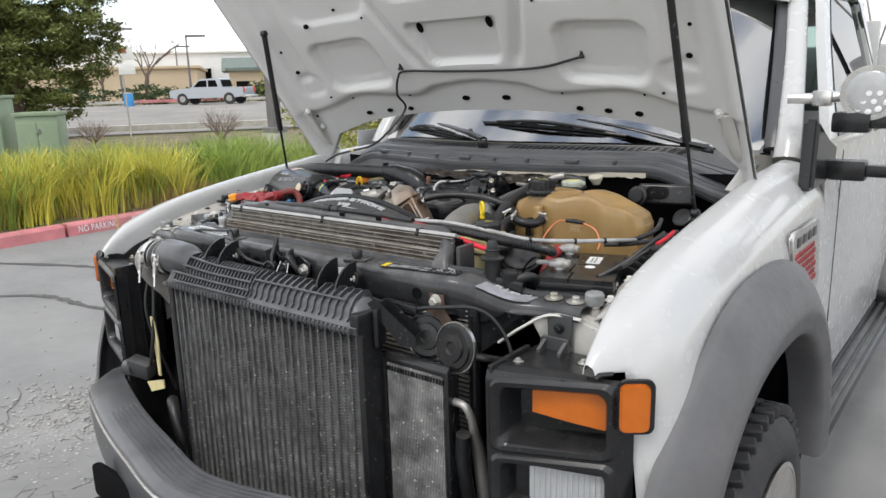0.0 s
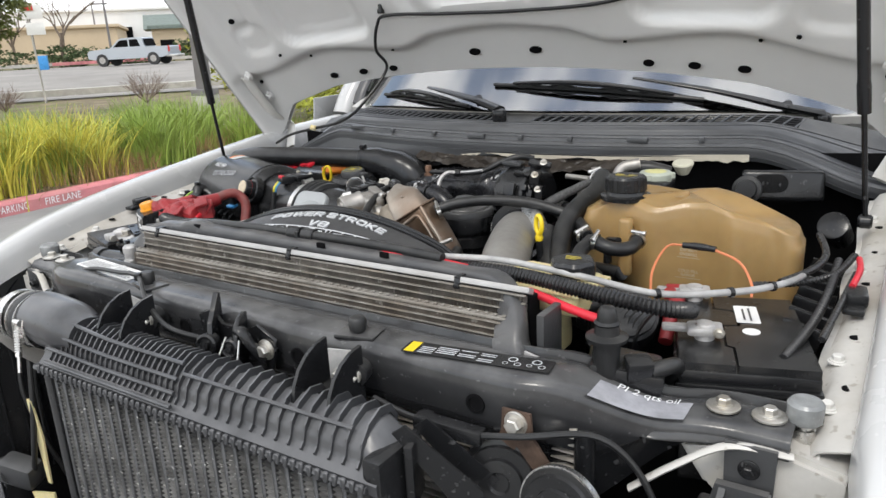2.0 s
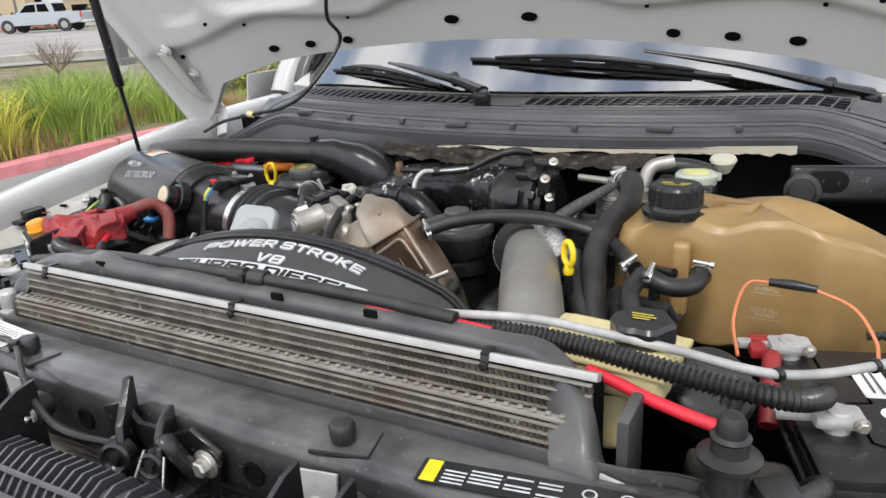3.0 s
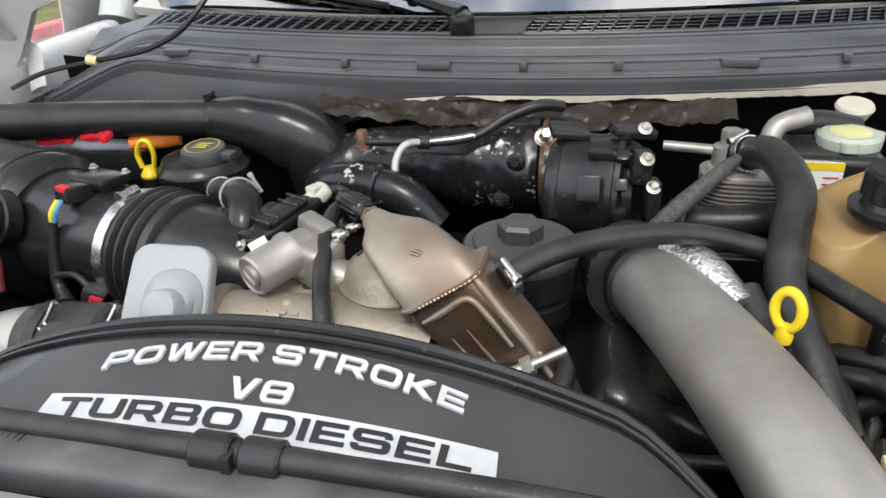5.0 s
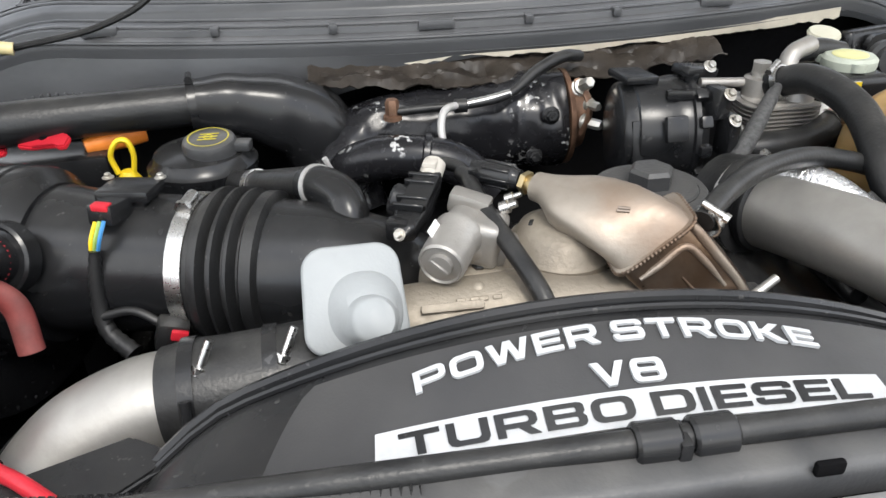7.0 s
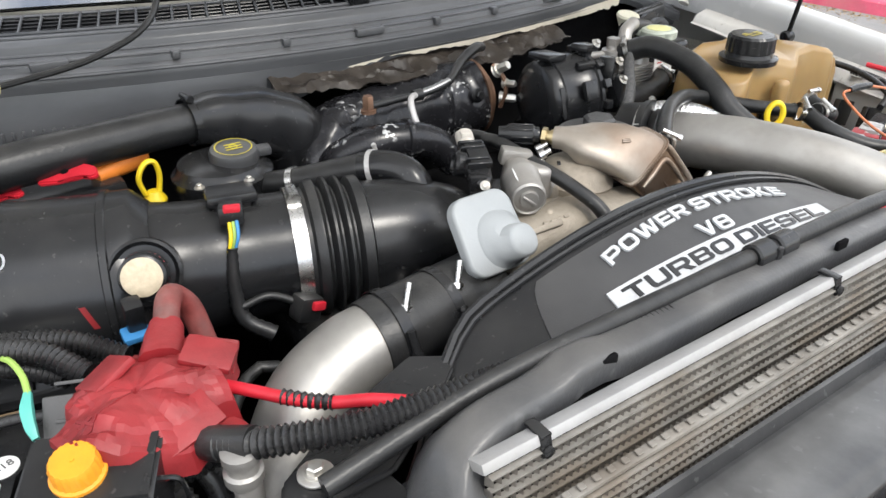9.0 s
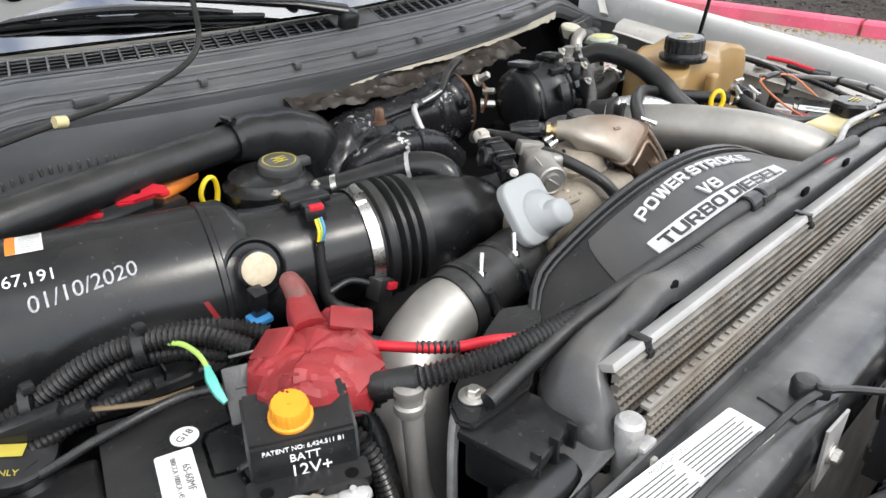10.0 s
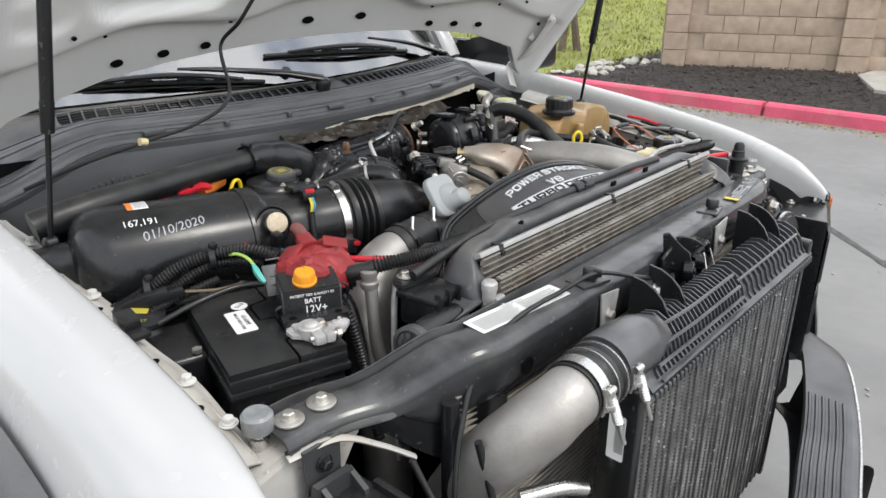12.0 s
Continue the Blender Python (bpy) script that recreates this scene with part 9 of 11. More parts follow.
# rubber knob and plugs by the driver-side radiator end
kn = empty("upper_mount", (0.6, 0.0, 1.24), "ribbed rubber mount with a black connector", "mount")
bm = B()
lathe(bm, (0.606, 0.012, 1.288), Z, [(-0.05, 0.018), (0, 0.018), (0.001, 0.027), (0.006, 0.028), (0.010, 0.017), (0.022, 0.0155), (0.025, 0.0175), (0.028, 0.0135), (0.040, 0.0125), (0.046, 0.009), (0.048, 0.003)], 26)
part("knob", bm, RUBBER, kn)
bm = B()
box(bm, (0.62, 0.045, 1.235), (0.10, 0.08, 0.03), pose(0, 0, 0, 0, 10, 20), 0.008)
box(bm, (0.645, 0.025, 1.25), (0.035, 0.03, 0.03), pose(0, 0, 0, 10, 0, 35), 0.005)
part("plug_body", bm, PLASTIC, kn)
bm = B()
tube(bm, [(0.66, 0.03, 1.245), (0.68, 0.05, 1.25), (0.68, 0.08, 1.235), (0.66, 0.10, 1.20)], 0.011, 12, 5)
part("lead", bm, RUBBER, kn)


# ---- batteries ----
def battery(cx, cy, turn, mirror):
    m = pose(0, 0, 0, 0, 0, turn)
    M = Matrix.Translation((cx, cy, 0)) @ m
    b = empty("battery", (cx, cy, 1.06), "black car battery with white stickers and corroded lead terminal", "battery", "truck batteries")
    W, L, T = 0.182, 0.272, 1.243

    def q(x, y, z):
        return M @ V(x * mirror, y, z)

    bm = B()
    box(bm, q(0, 0, 1.14), (W - 0.012, L - 0.012, 0.16), m, 0.006)
    part("case", bm, PLASTIC, b)
    bm = B()
    box(bm, q(0, 0, 1.207), (W + 0.004, L + 0.004, 0.012), m, 0.004)
    box(bm, q(0, 0, 1.222), (W - 0.003, L - 0.003, 0.020), m, 0.004)
    part("lid_rim", bm, PLASTIC, b)
    # the lid's top is moulded in panels parted by a stepped groove
    for pts in ([(-0.088, -0.132), (0.012, -0.132), (0.012, -0.072), (0.022, -0.066), (0.022, 0.005), (-0.002, 0.008), (-0.002, 0.062), (0.004, 0.072), (0.03, 0.078), (0.03, 0.132), (-0.088, 0.132)],
                [(0.016, -0.132), (0.088, -0.132), (0.088, 0.132), (0.034, 0.132), (0.034, 0.074), (0.008, 0.068), (0.002, 0.060), (0.002, 0.012), (0.026, 0.009), (0.026, -0.07), (0.016, -0.076)]):
        bm = B()
        prism(bm, [(x * mirror, y) for x, y in pts], M @ V(0, 0, T - 0.012), m.to_3x3() @ X, m.to_3x3() @ Y, Z, 0.012)
        bmesh.ops.recalc_face_normals(bm, faces=bm.faces)
        part("lid_panel", bm, PLASTIC, b, smooth=30)
    uu, vv = (m.to_3x3() @ Y), (m.to_3x3() @ -X)
    return b, q, m, uu, vv, T


b, q, m, uu, vv, T = battery(-0.700, 0.252, -17, 1)
bl = card(q(-0.028, 0.018, T + 0.0006), -uu, -vv, 0.078, 0.034, b, LABEL, "data_label")
write("65-60MF", q(-0.020, 0.018, T + 0.0018), -uu, -vv, 0.010, b, LABELPRINT, extrude=0.0002)
write("880CCA 1000CA 145RC", q(-0.030, 0.018, T + 0.0018), -uu, -vv, 0.007, b, LABELPRINT, extrude=0.0002, sx=0.85)
bm = B()
lathe(bm, q(-0.014, 0.075, T), Z, [(0, 0.0135), (0.0008, 0.0135)], 26)
part("round_label", bm, LABEL, b)
write("G18", q(-0.014, 0.075, T + 0.0012), uu * 0.6 - vv * 0.8, uu * 0.8 + vv * 0.6, 0.011, b, LABELPRINT, extrude=0.0002)
# terminal post with its clamp and plate
tm = empty("battery_terminal", q(0.038, -0.06, T), "grey oxidised lead battery clamp bolted to a steel plate", "terminal")
bm = B()
tp = q(0.050, -0.085, T)
lathe(bm, tp, Z, [(0, 0.014), (0.02, 0.014), (0.024, 0.012), (0.026, 0.009)], 24)
lathe(bm, tp + Z * 0.006, Z, [(0, 0.020), (0.014, 0.020), (0.016, 0.018)], 24)
box(bm, tp + m.to_3x3() @ V(0.002, -0.027, 0.012), (0.018, 0.028, 0.016), m, 0.005)
box(bm, tp + m.to_3x3() @ V(0.018, -0.03, 0.012), (0.016, 0.022, 0.016), m, 0.005)
box(bm, tp + m.to_3x3() @ V(-0.014, 0.018, 0.012), (0.018, 0.03, 0.012), m, 0.005)
part("clamp", bm, LEAD, tm)
bm = B()
cyl(bm, tp + m.to_3x3() @ V(-0.012, -0.030, 0.013), tp + m.to_3x3() @ V(0.038, -0.030, 0.013), 0.0045, n=10)
lathe(bm, tp + m.to_3x3() @ V(0.030, -0.030, 0.013), m.to_3x3() @ X, [(0, 0.008), (0.007, 0.008)], 6)
part("clamp_bolt", bm, BOLT, tm)
bu, bv = V(0.90, -0.44, 0).normalized(), V(0.44, 0.90, 0).normalized()
BO = V(-0.633, 0.212, 1.243)
bm = B()
prism(bm, [(-0.046, 0.004), (0.046, 0.004), (0.05, -0.012), (0.036, -0.036), (0.012, -0.042), (0.008, -0.06), (-0.018, -0.06), (-0.02, -0.042), (-0.044, -0.03), (-0.05, -0.012)], BO + V(0, 0, 0.004) - bv * 0.044, bu, bv, Z, 0.006)
part("plate", bm, LEAD, tm)
for d in (-0.034, 0.034):
    bm = B()
    lathe(bm, BO + V(0, 0, 0.010) - bv * 0.054 + bu * d, Z, [(0, 0.013), (0.0015, 0.013), (0.003, 0.010)], 24)
    cyl(bm, BO + V(0, 0, 0.012) - bv * 0.054 + bu * d, BO + V(0, 0, 0.017) - bv * 0.054 + bu * d, 0.003, n=10)
    part("plate_screw", bm, LEAD, tm)
bolt("plate_nut", BO + V(0, 0, 0.010) - bv * 0.064, Z, 0.010, tm, 0.012)
# surge protector box with an orange knob
sp = empty("battery_monitor", BO, "black battery box with white print and an orange knob", "electrical box")
bm = B()
pr = [(-0.030, 0.0), (-0.026, 0.055), (0.024, 0.066), (0.034, 0.066), (0.034, 0.0)]
prism(bm, pr, BO - bu * 0.047 + Z * 0.004, bv, Z, bu, 0.094)
bmesh.ops.bevel(bm, geom=list(bm.edges), offset=0.003, segments=2, affect="EDGES")
part("box", bm, PLASTIC, sp)
bm = B()
prism(bm, rrect(0.104, 0.026, 0.004), BO - bv * 0.038 + Z * 0.012, bu, bv, Z, 0.010)
part("flange", bm, PLASTIC, sp)
for d in (-0.036, 0.036):
    bm = B()
    lathe(bm, BO - bv * 0.042 + bu * d + Z * 0.022, Z, [(0, 0.006), (0.0006, 0.006)], 14)
    part("flange_hole", bm, SHADE_BLACK, sp)
fu, fv = bu, V(bv.x * 0.07, bv.y * 0.07, 0.997).normalized()
fo = BO - bv * 0.0283 + Z * 0.03
fn = fu.cross(fv)
write("12V+", fo + fn * 0.0006 - fv * 0.004 + fu * 0.004, fu, fv, 0.018, sp, WHITEPRINT, sx=0.95)
write("BATT", fo + fn * 0.0006 + fv * 0.0105, fu, fv, 0.011, sp, WHITEPRINT)
write("PATENT NO: 6,424,511 B1", fo + fn * 0.0010 + fv * 0.021, fu, fv, 0.0062, sp, WHITEPRINT)
bm = B()
tn = V(-bv.x * 0.2, -bv.y * 0.2, 1).normalized()
ko = BO + Z * 0.064 - bv * 0.002 - bu * 0.006
rings = []
u, v, a = frame_of(tn)
for h, r in ((0.0, 0.0195), (0.003, 0.0195), (0.004, 0.0175), (0.015, 0.017), (0.018, 0.0155)):
    rr = []
    for i in range(80):
        t = 2 * math.pi * i / 80
        rr.append(bm.verts.new(ko + tn * h + (u * math.cos(t) + v * math.sin(t)) * r * (0.97 if (i // 2) % 2 and 0.003 < h < 0.02 else 1)))
    rings.append(rr)
skin(bm, rings)
lathe(bm, ko + tn * 0.018, tn, [(0, 0.002), (0.001, 0.002)], 10)
part("knob", bm, ORANGE, sp, smooth=25)
bm = B()
tube(bm, [BO + bu * 0.046 + Z * 0.05, BO + bu * 0.06 + Z * 0.046, BO + bu * 0.062 + Z * 0.02, BO + bu * 0.05 + Z * 0.006], 0.002, 6, 6)
part("bail_wire", bm, DARKSTEEL, sp)
bm = B()
tube(bm, [BO - bu * 0.046 + Z * 0.03 - bv * 0.01, BO - bu * 0.055 + Z * 0.024 - bv * 0.01, BO - bu * 0.05 + Z * 0.006 - bv * 0.01], 0.003, 6, 6)
part("bail_wire", bm, DARKSTEEL, sp)

b, q, m, uu, vv, T = battery(0.728, 0.235, 17, -1)
card(q(-0.015, 0.055, T + 0.0006), m.to_3x3() @ X, m.to_3x3() @ Y, 0.034, 0.07, b, LABEL, "data_label")
bars(q(-0.015, 0.055, T + 0.0016), m.to_3x3() @ Y, m.to_3x3() @ -X, [(-0.025, 0.02, 0.005), (-0.028, 0.024, -0.004)], b, LABELPRINT, h=0.003)
bm = B()
lathe(bm, q(-0.015, -0.012, T), Z, [(0, 0.0125), (0.0008, 0.0125)], 26)
part("round_label", bm, LABEL, b)
tm = empty("battery_terminal", q(0.055, -0.05, T), "grey oxidised lead battery clamp", "terminal")
for k, (x, y) in enumerate(((0.052, -0.045), (0.06, 0.115))):
    bm = B()
    tp = q(x, y, T)
    lathe(bm, tp, Z, [(0, 0.014), (0.02, 0.014), (0.024, 0.012)], 24)
    box(bm, tp + V(0, 0, 0.014), (0.05, 0.034, 0.014), m, 0.006)
    box(bm, tp + V(-0.035, -0.004, 0.012), (0.05, 0.016, 0.010), m, 0.004)
    part("clamp", bm, LEAD, tm)
    bolt("clamp_bolt", tp + m.to_3x3() @ V(0.018, -0.018, 0.016), m.to_3x3() @ -Y, 0.006, tm)
rc = empty("red_terminal_boot", q(0.075, 0.13, T), "red rubber terminal boot with a red cable", "terminal boot")
bm = B()
box(bm, q(0.088, 0.128, T + 0.010), (0.035, 0.022, 0.016), m, 0.005)
box(bm, q(0.098, 0.11, T + 0.010), (0.02, 0.03, 0.014), m, 0.004)
tube(bm, [q(0.085, 0.09, T + 0.01), q(0.095, 0.05, T + 0.004), q(0.105, 0.0, T - 0.03)], 0.011, 12, 5)
part("boot", bm, RED, rc)
# hold-down rods
for x, y in ((-0.80, 0.28), (0.835, 0.18)):
    bm = B()
    cyl(bm, (x, y, 1.0), (x, y, 1.225), 0.004, n=8)
    lathe(bm, (x, y, 1.222), Z, [(0, 0.008), (0.006, 0.008)], 6)
    thing("hold_down_rod", bm, BOLT, "rusty threaded battery hold-down rod", "rod", "hold-down rods")

# ---- red distribution boot ----
red = empty("red_power_boot", (-0.555, 0.285, 1.24), "dusty red rubber boot over a cable junction", "terminal boot")
# folded star of flaps: corners of the rim in turn, with creases towards the middle
RIM = [(-0.636, 0.222, 1.324), (-0.606, 0.204, 1.314), (-0.566, 0.206, 1.300), (-0.552, 0.216, 1.303), (-0.545, 0.236, 1.306), (-0.520, 0.240, 1.300), (-0.522, 0.262, 1.310), (-0.503, 0.286, 1.308), (-0.524, 0.308, 1.314),
       (-0.548, 0.325, 1.304), (-0.572, 0.326, 1.306), (-0.590, 0.312, 1.310), (-0.622, 0.306, 1.304), (-0.632, 0.290, 1.308), (-0.628, 0.268, 1.314), (-0.648, 0.246, 1.312)]
MID = V(-0.586, 0.262, 1.317)


def bootf(u, v):
    k = u * len(RIM)
    j = int(k) % len(RIM)
    rim = V(*RIM[j]).lerp(V(*RIM[(j + 1) % len(RIM)]), k - int(k))
    if v <= 0.75:
        g = v / 0.75
        p = MID.lerp(rim, g)
        p.z += 0.006 * math.sin(math.pi * g ** 0.7) + g * (0.010 * noise.noise((p.x * 45, p.y * 45, 2)) + 0.005 * noise.noise((p.x * 120, p.y * 120, 5)))
        return p
    g = (v - 0.75) / 0.25
    return rim + (rim - MID).normalized() * 0.004 * g - Z * (0.026 * g)


bm = B()
sheet(bm, bootf, 96, 16, 0.003)
part("hood", bm, RED, red, smooth=14)
for p, sz, turn in (((-0.512, 0.290, 1.306), (0.034, 0.005, 0.030), (-34, 6, -38)), ((-0.522, 0.277, 1.320), (0.044, 0.030, 0.008), (12, 14, -36)), ((-0.560, 0.222, 1.306), (0.050, 0.034, 0.006), (24, -8, 14)), ((-0.600, 0.300, 1.318), (0.040, 0.034, 0.008), (-20, -12, 30))):
    bm = B()
    box(bm, p, sz, pose(0, 0, 0, *turn), 0.003)
    part("lug_cover", bm, RED, red)
bm = B()
box(bm, (-0.626, 0.226, 1.3375), (0.014, 0.003, 0.0015), pose(0, 0, 0, 20, 0, 45), 0.0005, 1)
box(bm, (-0.626, 0.226, 1.3375), (0.014, 0.003, 0.0015), pose(0, 0, 0, 20, 0, -45), 0.0005, 1)
part("cross_mark", bm, mat("dark_red_print", (0.16, 0.012, 0.015), 0.6), red)
bm = B()
tube(bm, [(-0.556, 0.300, 1.308), (-0.547, 0.325, 1.310), (-0.538, 0.345, 1.314)], [0.019, 0.017, 0.0145], 12, 4, sq=0.7)
part("arm_sleeve", bm, RED, red)
bm = B()
tube(bm, [(-0.540, 0.340, 1.316), (-0.528, 0.372, 1.322), (-0.518, 0.392, 1.314), (-0.504, 0.398, 1.290), (-0.498, 0.385, 1.25)], [0.0118, 0.0118, 0.0118, 0.0118, 0.0118], 16, 8)
part("cable", bm, mat("dirty_red_cable", (0.20, 0.04, 0.036), 0.55, var=0.4, scale=30, dust=0.3), red)
bm = B()
tube(bm, [(-0.525, 0.275, 1.292), (-0.50, 0.245, 1.292), (-0.475, 0.215, 1.292), (-0.45, 0.195, 1.291), (-0.425, 0.175, 1.296), (-0.395, 0.15, 1.297)], 0.0056, 14, 7)
part("forward_cable", bm, REDWIRE, red)
bm = B()
tube(bm, [(-0.482, 0.224, 1.292), (-0.466, 0.208, 1.2915), (-0.45, 0.195, 1.291)], 0.0074, 12, 6, wave=0.002, pitch=0.006)
part("cable_sleeve", bm, LOOM, red)
bm = B()
tube(bm, [(-0.54, 0.25, 1.272), (-0.525, 0.23, 1.274), (-0.52, 0.215, 1.275)], [0.012, 0.010, 0.0085], 14, 5)
part("lower_cable", bm, RED, red)
# corrugated looms running across
loom = empty("wiring_looms", (-0.6, 0.3, 1.25), "black corrugated wiring looms tied together", "wiring")
for k, (pts, r, w) in enumerate(((((-0.545, 0.195, 1.296), (-0.515, 0.165, 1.308), (-0.46, 0.136, 1.316), (-0.401, 0.122, 1.320), (-0.34, 0.113, 1.322), (-0.25, 0.097, 1.326), (-0.17, 0.090, 1.328)), 0.0125, 0.003),
                              (((-0.610, 0.325, 1.305), (-0.640, 0.362, 1.318), (-0.685, 0.398, 1.315), (-0.735, 0.428, 1.298), (-0.80, 0.455, 1.258), (-0.87, 0.475, 1.235)), 0.0115, 0.0028),
                              (((-0.625, 0.345, 1.296), (-0.66, 0.378, 1.300), (-0.70, 0.405, 1.294), (-0.75, 0.425, 1.268), (-0.82, 0.445, 1.245)), 0.0095, 0.0024),
                              (((-0.575, 0.352, 1.292), (-0.615, 0.385, 1.305), (-0.67, 0.415, 1.305), (-0.715, 0.437, 1.292)), 0.011, 0.0028),
                              (((-0.69, 0.385, 1.275), (-0.74, 0.40, 1.262), (-0.78, 0.41, 1.25), (-0.85, 0.42, 1.23)), 0.008, 0.002),
                              (((-0.585, 0.225, 1.255), (-0.54, 0.215, 1.27), (-0.56, 0.222, 1.277), (-0.548, 0.215, 1.285)), 0.0105, 0.0025),
                              (((-0.62, 0.33, 1.262), (-0.67, 0.36, 1.262), (-0.74, 0.37, 1.255), (-0.81, 0.385, 1.235), (-0.86, 0.40, 1.225)), 0.005, 0.0))):
    bm = B()
    tube(bm, pts, r, 12, 8, wave=w, pitch=0.0056)
    part("loom", bm, LOOM, loom)
bm = B()
tube(bm, [(-0.555, 0.222, 1.285), (-0.545, 0.20, 1.294), (-0.525, 0.174, 1.304)], 0.014, 14, 4)
part("taped_joint", bm, RUBBER, loom)
for p in ((-0.685, 0.405, 1.308), (-0.785, 0.445, 1.270)):
    bm = B()
    lathe(bm, p, (0.85, -0.45, 0.1), [(-0.005, 0.021), (0.005, 0.021)], 16)
    box(bm, V(*p) + V(0, -0.005, 0.022), (0.012, 0.012, 0.010), None, 0.002)
    part("tie_wrap", bm, PLASTIC, loom)
bm = B()
box(bm, (-0.80, 0.425, 1.262), (0.075, 0.02, 0.022), pose(0, 0, 0, 0, -14, -28), 0.004)
box(bm, (-0.765, 0.405, 1.268), (0.04, 0.015, 0.016), pose(0, 0, 0, 0, -14, -28), 0.003)
part("connector", bm, PLASTIC, loom)
bm = B()
tube(bm, [(-0.75, 0.40, 1.268), (-0.70, 0.375, 1.262), (-0.66, 0.36, 1.265)], 0.0028, 6, 5)
TANW = mat("tan_wire", (0.17, 0.12, 0.07), 0.5)
part("tan_wire", bm, TANW, loom)
bm = B()
tube(bm, [(-0.835, 0.44, 1.255), (-0.87, 0.45, 1.245), (-0.88, 0.43, 1.232)], 0.004, 6, 5)
part("tan_wire", bm, TANW, loom)
# teal connector on a green wire, and a flat ribbed box
tc_ = empty("test_lead", (-0.66, 0.30, 1.26), "turquoise inline connector on a green wire", "connector")
bm = B()
tube(bm, [(-0.675, 0.390, 1.312), (-0.662, 0.365, 1.318), (-0.656, 0.343, 1.314), (-0.656, 0.326, 1.306)], 0.0028, 8, 6)
part("wire", bm, GREENWIRE, tc_)
bm = B()
tube(bm, [(-0.656, 0.328, 1.306), (-0.660, 0.314, 1.300), (-0.661, 0.302, 1.293), (-0.660, 0.292, 1.287)], [0.0035, 0.0055, 0.0048, 0.003], 8, 4, sq=0.6)
part("plug", bm, TEAL, tc_)
bm = B()
box(bm, (-0.632, 0.298, 1.280), (0.045, 0.055, 0.014), pose(0, 0, 0, 50, 0, -22), 0.003)
for k in range(4):
    box(bm, V(-0.636, 0.285, 1.280) + V(0.004, 0.011, 0.010) * k, (0.026, 0.003, 0.003), pose(0, 0, 0, 50, 0, -22), 0.001)
part("ribbed_box", bm, PLASTIC_FADED, tc_)

# ---- washer reservoir ----
ws = empty("washer_reservoir", (-0.82, 0.38, 1.15), "black washer bottle neck with a yellow-marked cap", "reservoir")
bm = B()
box(bm, (-0.805, 0.34, 1.17), (0.075, 0.13, 0.10), pose(0, 0, 0, 0, 0, -15), 0.012, 3)
tube(bm, [(-0.81, 0.40, 1.19), (-0.818, 0.415, 1.22), (-0.82, 0.42, 1.236)], 0.032, 20, 4)
part("neck", bm, PLASTIC, ws)
bm = B()
lathe(bm, (-0.820, 0.420, 1.238), (0.1, -0.25, 1), [(0, 0.040), (0.006, 0.042), (0.012, 0.040), (0.014, 0.034)], 32)
box(bm, (-0.775, 0.425, 1.243), (0.03, 0.03, 0.010), pose(0, 0, 0, 0, 0, 25), 0.006)
cap = part("cap", bm, PLASTIC, ws)
mk = mat("yellow_wash_print", (0.50, 0.42, 0.06), 0.5)
wu, wv = V(0.87, -0.48, -0.2).normalized(), V(0.50, 0.84, 0.2).normalized()
wo = V(-0.8186, 0.4164, 1.2535)
bm = letters("WASHER FLUID", 0.009, 0.0)
for v in bm.verts:
    a = math.pi / 2 - v.co.x / 0.026
    rr = 0.026 + v.co.y
    v.co = wo + wu * (rr * math.cos(a)) + wv * (rr * math.sin(a))
part("lettering", bm, mk, cap, smooth=0)
write("ONLY", wo - wv * 0.026, wu, wv, 0.009, cap, mk)
bm = B()
for pts in ([(-0.012, -0.008), (0.012, -0.008), (0.014, 0.006), (-0.014, 0.006)], [(-0.012, 0.008), (-0.003, 0.016), (-0.001, 0.014), (-0.009, 0.008)], [(0.012, 0.008), (0.003, 0.016), (0.001, 0.014), (0.009, 0.008)]):
    bm.faces.new([bm.verts.new(wo + wu * x + wv * y) for x, y in pts])
part("washer_symbol", bm, mk, cap, smooth=0)
bm = B()
lathe(bm, (0.80, 0.70, 1.290), (-0.2, -0.8, 0.6), [(-0.05, 0.024), (0, 0.028), (0.010, 0.028), (0.012, 0.023)], 26)
thing("round_plug", bm, PLASTIC, "grey round electrical plug cap by the fender", "plug cap")
bm = B()
lathe(bm, (0.62, 0.80, 1.33), (0, -1, 0.2), [(0, 0.030), (0.01, 0.030), (0.012, 0.022), (0.02, 0.02)], 24)
part_g = thing("firewall_grommet", bm, RUBBER, "oval rubber grommet in the pale bulkhead", "grommet")
bm = B()
box(bm, (0.675, 0.885, 1.325), (0.17, 0.03, 0.07), pose(0, 0, 0, -12, 0, 16), 0.012, 3)
prism(bm, rrect(0.07, 0.04, 0.019), (0.655, 0.862, 1.335), V(0.96, 0.28, 0), Z, V(0.28, -0.96, 0), 0.008)
part("bulkhead_plate", bm, DARKSTEEL, truck)
bm = B()
lathe(bm, (0.49, 0.768, 1.382), (0, -0.2, 1), [(-0.02, 0.012), (0, 0.022), (0.003, 0.023), (0.007, 0.021), (0.008, 0.010)], 28)
thing("strut_cap", bm, mat("cream_cap", (0.55, 0.53, 0.42), 0.5, var=0.1), "cream plastic cap under the cowl", "cap")
